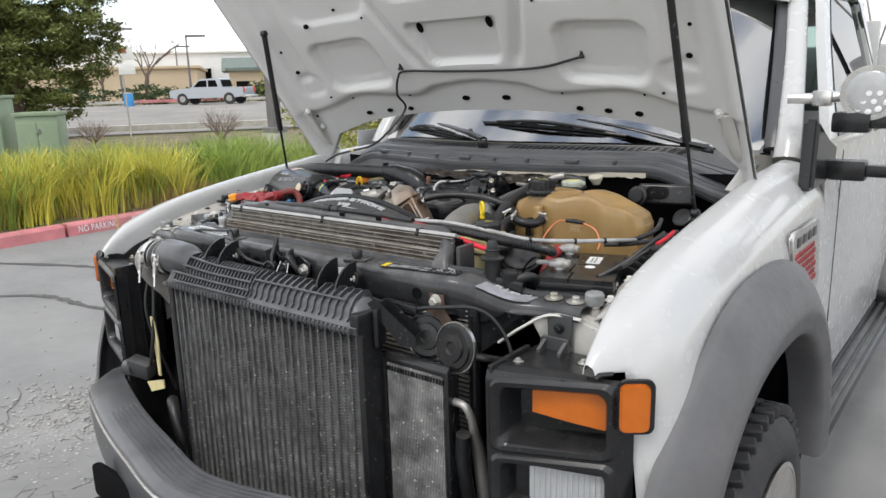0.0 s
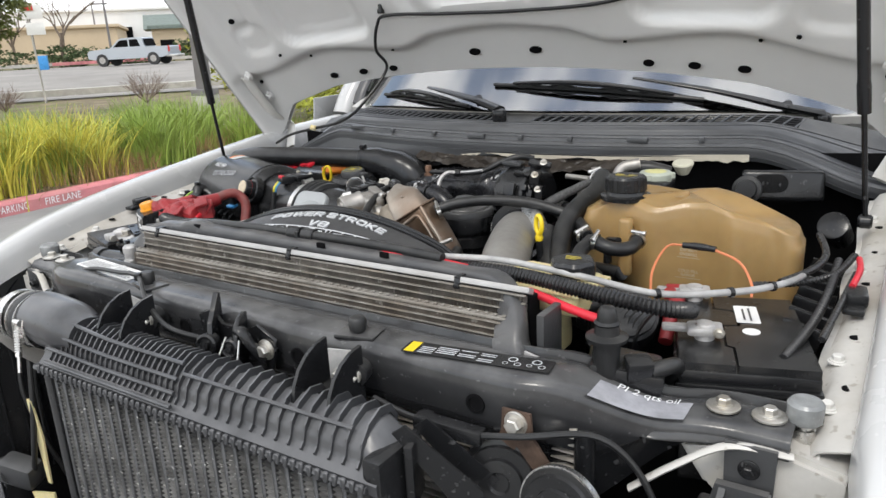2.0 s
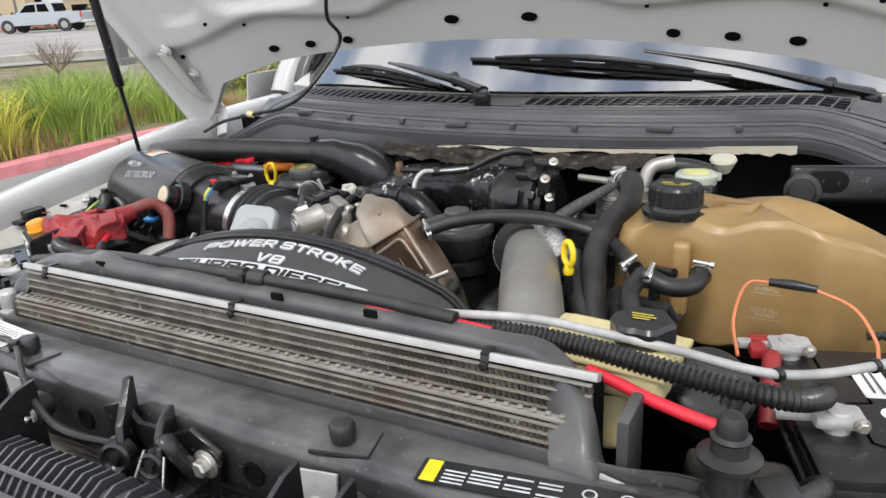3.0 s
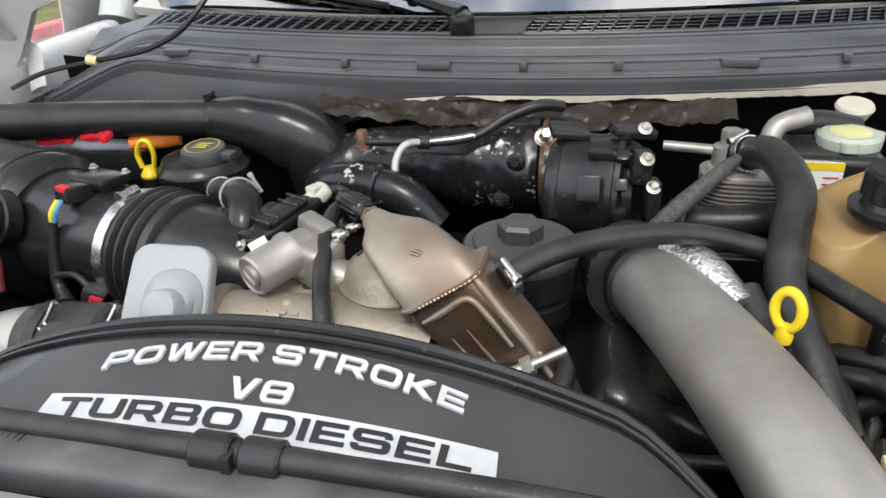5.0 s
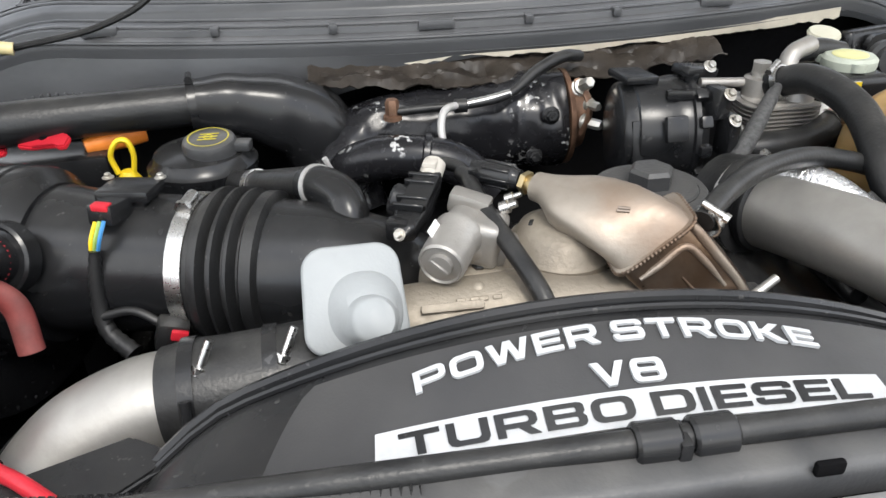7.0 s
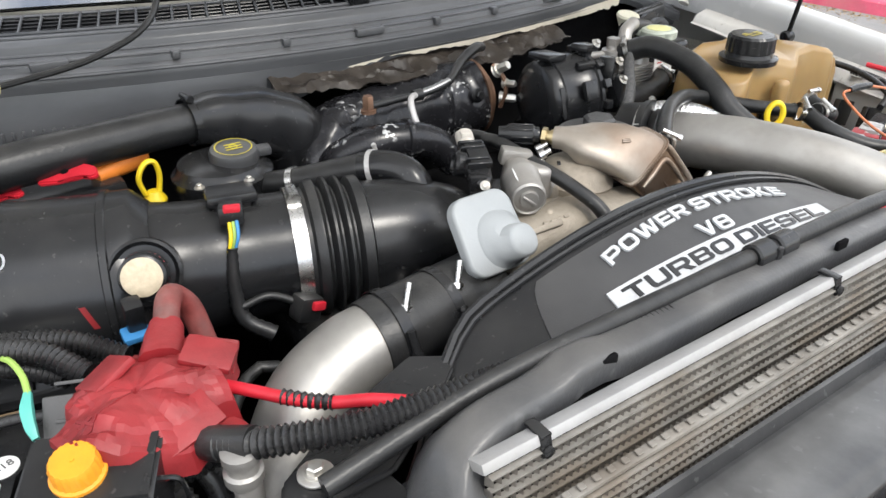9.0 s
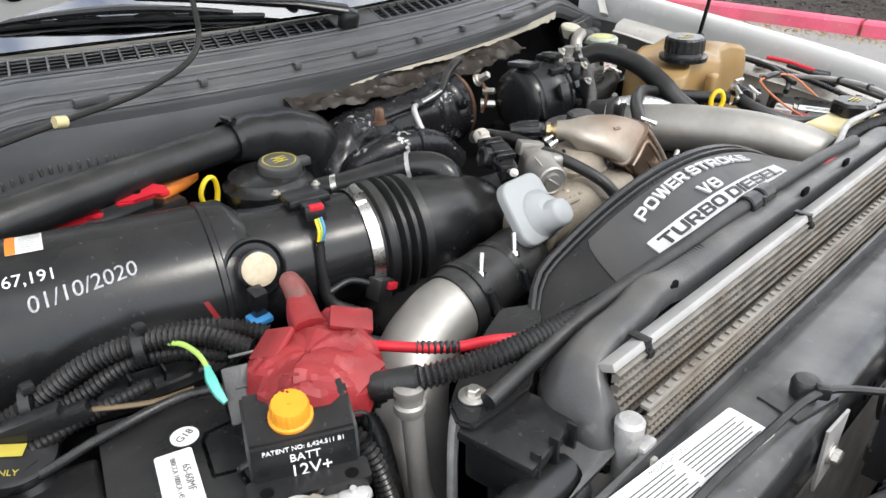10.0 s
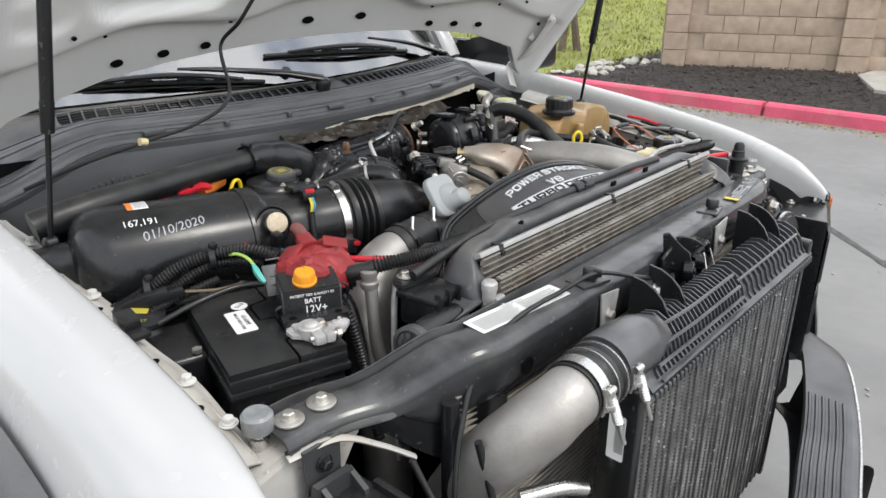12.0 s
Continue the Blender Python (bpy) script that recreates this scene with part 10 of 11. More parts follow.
# driver-side wiring by the fender
dl = empty("fender_wiring", (0.8, 0.4, 1.25), "black looms and wires along the driver's fender", "wiring")
for pts, r, w in ((((0.80, 0.16, 1.24), (0.82, 0.26, 1.255), (0.83, 0.36, 1.275), (0.83, 0.48, 1.29)), 0.007, 0.002), (((0.72, 0.36, 1.27), (0.78, 0.38, 1.275), (0.83, 0.42, 1.285), (0.85, 0.52, 1.29)), 0.006, 0.0015), (((0.79, 0.56, 1.31), (0.81, 0.48, 1.30), (0.80, 0.42, 1.29), (0.76, 0.36, 1.28)), 0.006, 0.0), (((0.84, 0.20, 1.26), (0.85, 0.30, 1.275), (0.86, 0.42, 1.29)), 0.005, 0.0)):
    bm = B()
    tube(bm, pts, r, 10, 7, wave=w, pitch=0.006)
    part("loom", bm, LOOM, dl)
bm = B()
tube(bm, [(0.86, 0.36, 1.288), (0.865, 0.42, 1.296), (0.86, 0.47, 1.30)], 0.005, 8, 4)
part("red_wire", bm, REDWIRE, dl)
for k in range(7):
    bm = B()
    box(bm, (0.80, 0.30 + 0.055 * k, 1.215), (0.06, 0.012, 0.05), pose(0, 0, 0, 0, 15, 0), 0.003)
    part("liner_rib", bm, PLASTIC, dl)

# washer hose clipped under the hood
wh = empty("washer_hose", (0.05, 0.7, 1.72), "thin black washer hose clipped to the hood's underside", "hose")
bm = B()
pts = [on_hood(0.43, 0.40, 0.012), on_hood(0.30, 0.385, 0.012), on_hood(0.1, 0.375, 0.012), on_hood(-0.1, 0.38, 0.012), on_hood(-0.27, 0.39, 0.012), on_hood(-0.31, 0.37, 0.02), on_hood(-0.345, 0.30, 0.03), on_hood(-0.36, 0.22, 0.04)]
pts += [V(-0.40, 0.76, 1.50), V(-0.48, 0.76, 1.455), V(-0.60, 0.78, 1.43), V(-0.72, 0.80, 1.405), V(-0.82, 0.83, 1.37)]
tube(bm, pts, 0.0042, 8, 8)
part("tube", bm, RUBBER, wh)
for x in (0.44, -0.29):
    bm = B()
    p = on_hood(x, 0.40, 0.006)
    box(bm, p + Z * 0.012, (0.010, 0.012, 0.03), None, 0.003)
    box(bm, p, (0.014, 0.016, 0.012), None, 0.003)
    part("nozzle", bm, PLASTIC, wh)
bm = B()
lathe(bm, (-0.60, 0.775, 1.432), (1, 0.2, -0.2), [(-0.008, 0.008), (0.008, 0.008)], 10)
part("tape_band", bm, CREAM, wh)


# ---- surroundings ----
ASPHALT = mat("asphalt", (0.215, 0.212, 0.206), 0.85, var=0.16, scale=1.1, bump=0.9, bscale=170, stain=(0.27, 0.263, 0.25), stainamt=0.5, spots=0.4, spotcol=(0.36, 0.35, 0.33), spotscale=140)
ROADMAT = mat("street_asphalt", (0.24, 0.225, 0.205), 0.9, var=0.15, scale=0.5, bump=0.4, bscale=60)
SOIL = mat("dry_soil", (0.17, 0.135, 0.08), 0.95, var=0.4, scale=1.5, bump=0.8, bscale=30, stain=(0.12, 0.15, 0.03), stainamt=0.8)
LAWNBLADE = mat("lawn_blade", (0.27, 0.29, 0.06), 0.6, var=0.4, scale=2.5, bump=0)
LAWN = mat("lawn_ground", (0.20, 0.22, 0.05), 0.95, var=0.35, scale=1.2, bump=0.9, bscale=25, stain=(0.22, 0.20, 0.05), stainamt=0.5)
CURBRED = mat("faded_red_curb_paint", (0.56, 0.20, 0.21), 0.75, var=0.18, scale=4, bump=0.5, bscale=80, stain=(0.42, 0.22, 0.2), stainamt=0.5, spots=0.4, spotcol=(0.5, 0.42, 0.38), spotscale=30)
CURBPINK = mat("bright_red_curb_paint", (0.62, 0.10, 0.16), 0.7, var=0.15, scale=4, bump=0.5, bscale=80, stain=(0.45, 0.18, 0.17), stainamt=0.5, spots=0.4, spotcol=(0.5, 0.35, 0.3), spotscale=30)
CONCRETE = mat("concrete", (0.42, 0.40, 0.36), 0.85, var=0.15, scale=5, bump=0.5, bscale=90, stain=(0.3, 0.28, 0.25), stainamt=0.4)
MULCH = mat("dark_mulch", (0.035, 0.03, 0.027), 0.95, var=0.5, scale=14, bump=1.0, bscale=60, spots=0.5, spotcol=(0.12, 0.1, 0.09), spotscale=70)
CHIP = mat("mulch_chip", (0.05, 0.042, 0.037), 0.95, var=0.4, scale=30, bump=0.5)
BLOCK = mat("split_face_block", (0.42, 0.325, 0.245), 0.9, var=0.14, scale=8, bump=1.0, bscale=45, perpiece=0.07, stain=(0.34, 0.26, 0.19), stainamt=0.4)
MORTAR = mat("mortar", (0.42, 0.335, 0.26), 0.95, var=0.1, scale=10)
LEAFDRY = mat("dry_leaf", (0.33, 0.22, 0.10), 0.85, var=0.4, scale=40, bump=0)
GRASSY = mat("yellow_green_blade", (0.46, 0.42, 0.06), 0.6, var=0.5, scale=2.0, bump=0, sss=0.0)
GRASSG = mat("green_blade", (0.24, 0.33, 0.06), 0.55, var=0.45, scale=3.0, bump=0)
CONIFER = mat("conifer_leaf", (0.145, 0.17, 0.045), 0.65, var=0.5, scale=1.6, bump=0, stain=(0.10, 0.11, 0.02), stainamt=0.6)
YOUNGLEAF = mat("young_leaf", (0.34, 0.36, 0.05), 0.6, var=0.5, scale=2.5, bump=0)
BARK = mat("bark", (0.13, 0.10, 0.075), 0.95, var=0.35, scale=12, bump=1.0, bscale=50)
TWIG = mat("bare_twig", (0.22, 0.17, 0.14), 0.9, var=0.3, scale=20, bump=0)
HEDGE = mat("dark_hedge", (0.05, 0.075, 0.025), 0.8, var=0.5, scale=3, bump=0)
UTILITY = mat("green_utility_paint", (0.20, 0.26, 0.17), 0.55, var=0.07, scale=3, bump=0.05)
POLE = mat("grey_pole", (0.17, 0.16, 0.16), 0.6, var=0.1, scale=5)
BEIGE = mat("beige_wall", (0.50, 0.40, 0.28), 0.9, var=0.06, scale=0.6, bump=0.1)
PALEWALL = mat("pale_wall", (0.66, 0.66, 0.65), 0.9, var=0.05, scale=0.6, bump=0.1)
ROOFGREEN = mat("grey_green_roof", (0.14, 0.17, 0.15), 0.8, var=0.15, scale=3)
SILVERCAR = mat("silver_car_paint", (0.38, 0.41, 0.45), 0.3, 0.4, var=0.03, coat=0.7, bump=0)
SIGNRED = mat("sign_red", (0.6, 0.06, 0.05), 0.5, var=0.05)
LINEPAINT = mat("road_paint", (0.6, 0.58, 0.52), 0.8, var=0.15, scale=6)


def away(x, y):
    """Distance from the parking lot towards the street."""
    return (x - 1.5) * -0.8 + (y + 1.3) * 0.6


def land(x, y):
    q = away(x, y)
    z = -0.012
    if x < -7.4:
        z = 0.125 * smooth(-7.4, -7.45, x) - 0.0 + 0.46 * smooth(25, 43, q)
    if x > 7.65:
        z = 0.11 + 0.9 * smooth(8.5, 30, x) * smooth(4.0, 14, y)
    return z


def axis_steps(stops):
    out = []
    for a, b, n in stops:
        out += [a + (b - a) * i / n for i in range(n)]
    return out + [stops[-1][1]]


xs = axis_steps([(-2500, -300, 4), (-300, -60, 8), (-60, -7.46, 40), (-7.46, -7.39, 1), (-7.39, 7.6, 10), (7.6, 7.7, 1), (7.7, 30, 24), (30, 300, 6), (300, 2500, 4)])
ys = axis_steps([(-2500, -200, 4), (-200, -20, 5), (-20, 60, 60), (60, 300, 8), (300, 2500, 4)])
bm = B()
G = [[bm.verts.new((x, y, land(x, y))) for y in ys] for x in xs]
for i in range(len(xs) - 1):
    for j in range(len(ys) - 1):
        bm.faces.new((G[i][j], G[i + 1][j], G[i + 1][j + 1], G[i][j + 1]))
thing("ground", bm, SOIL, "dry soil with patches of weeds", "ground", kind="structure")
bm = B()
sheet(bm, lambda u, v: (-7.32 + 14.9 * u, -60 + 110 * v, 0.002 * noise.noise((u * 9, v * 60, 0))), 40, 120)
thing("pavement", bm, ASPHALT, "worn grey asphalt parking lot with cracks", "pavement", kind="structure")
# cracked and crumbled stretch beside the bumper
CRACK = mat("crack_filler", (0.09, 0.088, 0.085), 0.95, var=0.4, scale=30, bump=0.5)
GRIT = mat("pale_grit", (0.36, 0.345, 0.32), 0.95, var=0.3, scale=20, bump=0.5)
rnd = random.Random(5)
bm = B()
for i in range(420):
    x, y = rnd.gauss(-1.85, 0.28), rnd.gauss(-0.1, 0.35)
    r = rnd.uniform(0.02, 0.09)
    k = rnd.randint(5, 7)
    a0 = rnd.random() * 6
    pts = [(x + r * rnd.uniform(0.7, 1.1) * math.cos(a0 + 6.283 * j / k), y + r * rnd.uniform(0.7, 1.1) * math.sin(a0 + 6.283 * j / k)) for j in range(k)]
    prism(bm, pts, (0, 0, 0.001), X, Y, Z, rnd.uniform(0.0015, 0.005))
thing("crumbled_asphalt", bm, ASPHALT, "crumbled alligator-cracked asphalt pieces", "asphalt", kind="stuff", smooth=0)
bm = B()
for i in range(26):
    x, y, a = rnd.gauss(-1.9, 0.4), rnd.gauss(-0.1, 0.45), rnd.random() * 6.283
    for j in range(7):
        nx, ny = x + 0.12 * math.cos(a), y + 0.12 * math.sin(a)
        w = rnd.uniform(0.002, 0.005)
        dx, dy = -math.sin(a) * w, math.cos(a) * w
        bm.faces.new([bm.verts.new(p) for p in ((x - dx, y - dy, 0.0045), (nx - dx, ny - dy, 0.0045), (nx + dx, ny + dy, 0.0045), (x + dx, y + dy, 0.0045))])
        x, y, a = nx, ny, a + rnd.uniform(-0.9, 0.9)
for c in (((-6.8, -1.5), (-5.2, 1.0), (-3.9, 1.4), (-2.2, 2.6)), ((-7.2, 1.2), (-5.5, 2.0), (-4.2, 2.1), (-3.2, 3.4)), ((3.0, -2.5), (3.3, -0.4), (4.4, 1.0), (5.0, 3.0))):
    P = spline([(a, b, 0.005) for a, b in c], 14)
    for p, q in zip(P, P[1:]):
        w = V(-(q - p).y, (q - p).x, 0).normalized() * rnd.uniform(0.02, 0.045)
        bm.faces.new([bm.verts.new(v) for v in (p - w, q - w, q + w, p + w)])
thing("pavement_cracks", bm, CRACK, "dark filled cracks in the asphalt", "cracks", kind="stuff", smooth=0)
bm = B()
for i in range(1600):
    x, y = (rnd.gauss(-2.25, 0.3), rnd.gauss(0.2, 0.25)) if i < 900 else (rnd.uniform(-7, 6), rnd.uniform(-3, 5))
    s = rnd.uniform(0.004, 0.011)
    prism(bm, [(x - s, y - s), (x + s, y - s * 0.6), (x + s * 0.3, y + s)], (0, 0, 0.002), X, Y, Z, s * 0.6)
thing("loose_gravel", bm, GRIT, "pale loose gravel and grit on the asphalt", "gravel", kind="stuff", smooth=0)

# curbs, in cast lengths
def curb(name, x0, x1, material, ya, yb, label):
    e = empty(name, ((x0 + x1) / 2, 0, 0), label, "curb")
    e["kind"] = "structure"
    y = ya
    while y < yb:
        bm = B()
        L = 2.96
        s = 1 if x1 > x0 else -1
        prism(bm, [(0.0, -0.05), (0.008 * s, 0.12), (0.03 * s, 0.148), (x1 - x0 - 0.02 * s, 0.152), (x1 - x0, 0.14), (x1 - x0, -0.05)], (x0, y, 0), X, Z, Y, L)
        part("curb_length", bm, material, e, smooth=30)
        y += 3.0
    return e


curb_l = curb("curb_left", -7.30, -7.46, CURBRED, -12.4, 30, "concrete curb with faded pink-red no-parking paint")
curb_r = curb("curb_right", 7.57, 7.73, CURBPINK, -12.7, 30, "concrete curb painted bright pinkish red")
for text, y in (("NO PARKING", 2.97), ("FIRE LANE", 3.62), ("NO PARKING", 8.97), ("FIRE LANE", 9.62)):
    write(text, (-7.296, y, 0.068), Y, Z, 0.115, curb_l, WHITEPRINT, sx=0.70 if "NO" in text else 0.80, spread=1.05)

# ornamental grass along the curb
def blades(name, material, count, region, height, seed, label, width=0.012, clumps=0):
    r = random.Random(seed)
    verts, faces = [], []
    centres = [(r.uniform(region[0], region[1]), r.uniform(region[2], region[3])) for _ in range(clumps)]
    for i in range(count):
        if clumps:
            cx, cy = centres[i % clumps]
            x, y = cx + r.gauss(0, 0.13), cy + r.gauss(0, 0.13)
            a = math.atan2(y - cy, x - cx) + r.gauss(0, 0.5)
        else:
            x, y, a = r.uniform(region[0], region[1]), r.uniform(region[2], region[3]), r.random() * 6.283
        h = height * r.uniform(0.55, 1.15)
        lean = r.uniform(0.1, 0.75) * h
        z0 = land(x, y)
        w = width * r.uniform(0.7, 1.3)
        b = r.random() * 6.283
        wx, wy = w * math.cos(b), w * math.sin(b)
        n0 = len(verts)
        for j in range(5):
            t = j / 4
            px, py = x + math.cos(a) * lean * t * t, y + math.sin(a) * lean * t * t
            pz = z0 + h * (t - 0.28 * t ** 3 * lean / h)
            k = 1 - 0.85 * t
            verts += [(px - wx * k, py - wy * k, pz), (px + wx * k, py + wy * k, pz)]
        for j in range(4):
            q = n0 + 2 * j
            faces.append((q, q + 1, q + 3, q + 2))
    me = bpy.data.meshes.new(name)
    me.from_pydata(verts, [], faces)
    me.materials.append(material)
    return tagged(new(name, me), label, "grass", kind="stuff")


blades("ornamental_grass", GRASSY, 7500, (-10.0, -7.75, 0.6, 5.0), 0.80, 1, "tall yellow-green strap-leaved ornamental grass", 0.010, 70)
blades("ornamental_grass", GRASSG, 9000, (-10.6, -7.75, 0.2, 7.3), 0.78, 2, "tall green strap-leaved ornamental grass", 0.010, 100)
blades("dead_grass", LEAFDRY, 2600, (-8.6, -7.6, 0.6, 8.2), 0.32, 3, "dry brown thatch at the foot of the grass", 0.005, 60)
blades("weeds", GRASSG, 3500, (-13.5, -7.6, 6.5, 16), 0.14, 4, "low green weeds on bare soil", 0.008, 120)
blades("lawn_grass", LAWNBLADE, 16000, (8.0, 24, 5.0, 22), 0.10, 6, "patchy green lawn on a slope", 0.02)

bm = B()
sheet(bm, lambda u, v: (7.9 + 30 * u, 4.9 + 25 * v, land(7.9 + 30 * u, 4.9 + 25 * v) + 0.006), 20, 16)
thing("lawn", bm, LAWN, "bright green sloping lawn", "lawn", kind="structure")
bm = B()
sheet(bm, lambda u, v: (7.72 + 5.0 * u, -9 + 14.4 * v, 0.125 + 0.025 * noise.noise((u * 9, v * 25, 1)) + 0.03 * u), 50, 90)
thing("mulch_bed", bm, MULCH, "bed of dark shredded bark mulch", "mulch", kind="structure")
verts, faces = [], []
rnd = random.Random(8)
for i in range(9000):
    x, y = rnd.uniform(7.75, 12.2), rnd.uniform(-2.5, 5.5)
    c = V(x, y, 0.13 + 0.03 * (x - 7.7) / 5 + rnd.uniform(0.0, 0.025))
    a, s, w = rnd.random() * 6.283, rnd.uniform(0.012, 0.035), rnd.uniform(0.006, 0.013)
    d, e = V(math.cos(a), math.sin(a), rnd.uniform(-0.4, 0.4)) * s, V(-math.sin(a), math.cos(a), rnd.uniform(-0.5, 0.5)) * w
    n0 = len(verts)
    verts += [c - d - e, c + d - e, c + d + e, c - d + e, c + V(0, 0, w)]
    faces += [(n0, n0 + 1, n0 + 4), (n0 + 1, n0 + 2, n0 + 4), (n0 + 2, n0 + 3, n0 + 4), (n0 + 3, n0, n0 + 4)]
me = bpy.data.meshes.new("mulch_chips")
me.from_pydata(verts, [], faces)
me.materials.append(CHIP)
tagged(new("mulch_chips", me), "loose dark bark mulch chips", "mulch", kind="stuff")
verts, faces = [], []
for i in range(1500):
    x, y = 7.52 - abs(rnd.gauss(0, 0.14)), rnd.uniform(-1.5, 4.5)
    c = V(x, y, 0.006)
    a, s = rnd.random() * 6.283, rnd.uniform(0.008, 0.02)
    d, e = V(math.cos(a), math.sin(a), 0) * s, V(-math.sin(a), math.cos(a), rnd.uniform(0, 0.6)) * s * 0.5
    n0 = len(verts)
    verts += [c - d, c - e * 0.9, c + d, c + e + V(0, 0, 0.004)]
    faces += [(n0, n0 + 1, n0 + 2, n0 + 3)]
me = bpy.data.meshes.new("leaf_litter")
me.from_pydata(verts, [], faces)
me.materials.append(LEAFDRY)
tagged(new("leaf_litter", me), "dry brown leaf litter along the curb", "leaves", kind="stuff")
bm = B()
prism(bm, [(0, 0), (3.2, -0.6), (3.4, 0.5), (1.2, 0.75), (0.0, 0.25)], (9.2, 1.25, 0.11), X, Y, Z, 0.075)
thing("concrete_slab", bm, CONCRETE, "pale concrete slab in the mulch bed", "slab", kind="structure")
for i in range(26):
    rr = random.Random(40 + i)
    bm = B()
    bmesh.ops.create_icosphere(bm, subdivisions=2, radius=1)
    for v in bm.verts:
        v.co = v.co * (0.8 + 0.35 * noise.noise(v.co * 1.3 + V(i, 0, 0)))
    bmesh.ops.scale(bm, vec=(rr.uniform(0.06, 0.16), rr.uniform(0.06, 0.16), rr.uniform(0.04, 0.09)), verts=bm.verts)
    bmesh.ops.translate(bm, vec=(8.1 + 0.07 * i + rr.uniform(-0.25, 0.25), 5.15 + rr.uniform(-0.3, 0.3), 0.15), verts=bm.verts)
    thing("edging_stone", bm, CONCRETE, "grey edging stone between mulch and lawn", "stone", "edging stones", smooth=30)

# street and its far side
SN, SD = V(-0.8, 0.6, 0), V(0.6, 0.8, 0)


def at_street(q, s, up=0.0):
    p = V(1.5, -1.3, 0) + SN * q + SD * s
    return V(p.x, p.y, (land(p.x, p.y) if p.x < -7.5 else 0.125) + up)


bm = B()
sheet(bm, lambda u, v: at_street(28 + 31 * u, -60 + 130 * v, 0.02), 20, 60)
thing("road", bm, ROADMAT, "pale grey two-lane street", "road", kind="structure")
for q in (30.5, 57.6):
    bm = B()
    sheet(bm, lambda u, v: at_street(q + 0.35 * u, -40 + 90 * v, 0.03), 2, 60)
    thing("road_line", bm, LINEPAINT, "worn pale line on the street", "road marking", kind="structure")
for q, m in ((27.6, CONCRETE), (59.0, CONCRETE)):
    bm = B()
    sheet(bm, lambda u, v: at_street(q + 0.4 * u, -50 + 110 * v, 0.15), 2, 60, 0.2)
    thing("street_curb", bm, m, "pale concrete street curb", "curb", kind="structure")
bm = B()
sheet(bm, lambda u, v: at_street(58.9 + 0.15 * u, -7.6 + 6.5 * v, 0.17), 2, 10, 0.2)
thing("street_curb", bm, CURBRED, "red-painted stretch of street curb", "curb", kind="structure")


# foliage
def leafy(name, material, centre, radii, count, size, seed, parent, lumps=60, fill=0.55, flat=0.6, droop=0.0, spread=1.0):
    """A crown of many small leaves gathered in clumps, with gaps."""
    r = random.Random(seed)
    L = []
    for _ in range(lumps):
        while True:
            d = V(r.uniform(-1, 1), r.uniform(-1, 1), r.uniform(-1, 1))
            if fill < d.length < 1.0:
                break
        taper = 1 - 0.35 * max(0, d.z) if droop == 0 else 1 - droop * (d.z + 1) / 2
        L.append((V(d.x * radii[0] * taper, d.y * radii[1] * taper, d.z * radii[2]), r.uniform(0.13, 0.30) * spread))
    verts, faces = [], []
    for i in range(count):
        c, s = L[i % lumps]
        g = V(r.gauss(0, 1), r.gauss(0, 1), r.gauss(0, flat))
        p = Vector(centre) + c + V(g.x * s * radii[0] * 0.6, g.y * s * radii[1] * 0.6, g.z * s * radii[2] * 0.5)
        a = V(r.uniform(-1, 1), r.uniform(-1, 1), r.uniform(-0.6, 0.6)).normalized() * size * r.uniform(0.6, 1.5)
        b = a.cross(V(r.uniform(-1, 1), r.uniform(-1, 1), r.uniform(-1, 1))).normalized() * size * 0.38
        n0 = len(verts)
        verts += [p - a, p + b, p + a, p - b]
        faces.append((n0, n0 + 1, n0 + 2, n0 + 3))
    me = bpy.data.meshes.new(name)
    me.from_pydata(verts, [], faces)
    me.materials.append(material)
    ob = new(name, me)
    if parent is not None:
        ob.parent = parent
        ob.matrix_parent_inverse = Matrix.Translation(-world_base(parent))
    return ob


def limbs(bm, p, d, length, r, depth, rr, spread=0.6):
    q = p + d * length
    tube(bm, [p, p.lerp(q, 0.5) + V(rr.uniform(-1, 1), rr.uniform(-1, 1), 0) * length * 0.06, q], [r, r * 0.8, r * 0.6], 7, 3)
    if depth:
        for _ in range(3 if depth > 1 else 2):
            nd = (d + V(rr.uniform(-1, 1), rr.uniform(-1, 1), rr.uniform(-0.2, 0.6)) * spread).normalized()
            limbs(bm, p.lerp(q, rr.uniform(0.6, 1.0)), nd, length * rr.uniform(0.6, 0.85), r * 0.55, depth - 1, rr, spread)


def tree(name, x, y, h, r0, label, depth=3, spread=0.6, lean=(0, 0), seed=1, group=""):
    z = land(x, y) if x < -7.5 or x > 7.6 else 0
    e = empty(name, (x, y, z), label, "tree", group)
    bm = B()
    limbs(bm, V(x, y, z - 0.05), V(lean[0], lean[1], 1).normalized(), h, r0, depth, random.Random(seed), spread)
    part("trunk", bm, BARK if r0 > 0.05 else TWIG, e)
    return e


EX, EY = at_street(18.5, -4.9).xy
t = tree("evergreen_tree", EX, EY, 2.2, 0.2, "dense dark green evergreen tree with drooping sprays", 2, seed=3)
leafy("crown", CONIFER, (EX, EY, 4.6), (2.6, 2.6, 3.9), 130000, 0.058, 11, t, 1100, 0.25, 0.35, 0.2, 0.42)
t = tree("evergreen_tree", -25.5, 5.0, 2.5, 0.2, "dense dark green evergreen tree with drooping sprays", 2, seed=5)
leafy("crown", CONIFER, (-25.5, 5.0, 5.0), (3.5, 3.5, 4.6), 20000, 0.12, 12, t, 160, 0.5, 0.5, 0.25)
t = tree("young_tree", -11.4, 10.1, 1.6, 0.05, "young tree with sparse yellow-green leaves", 3, 0.7, seed=4)
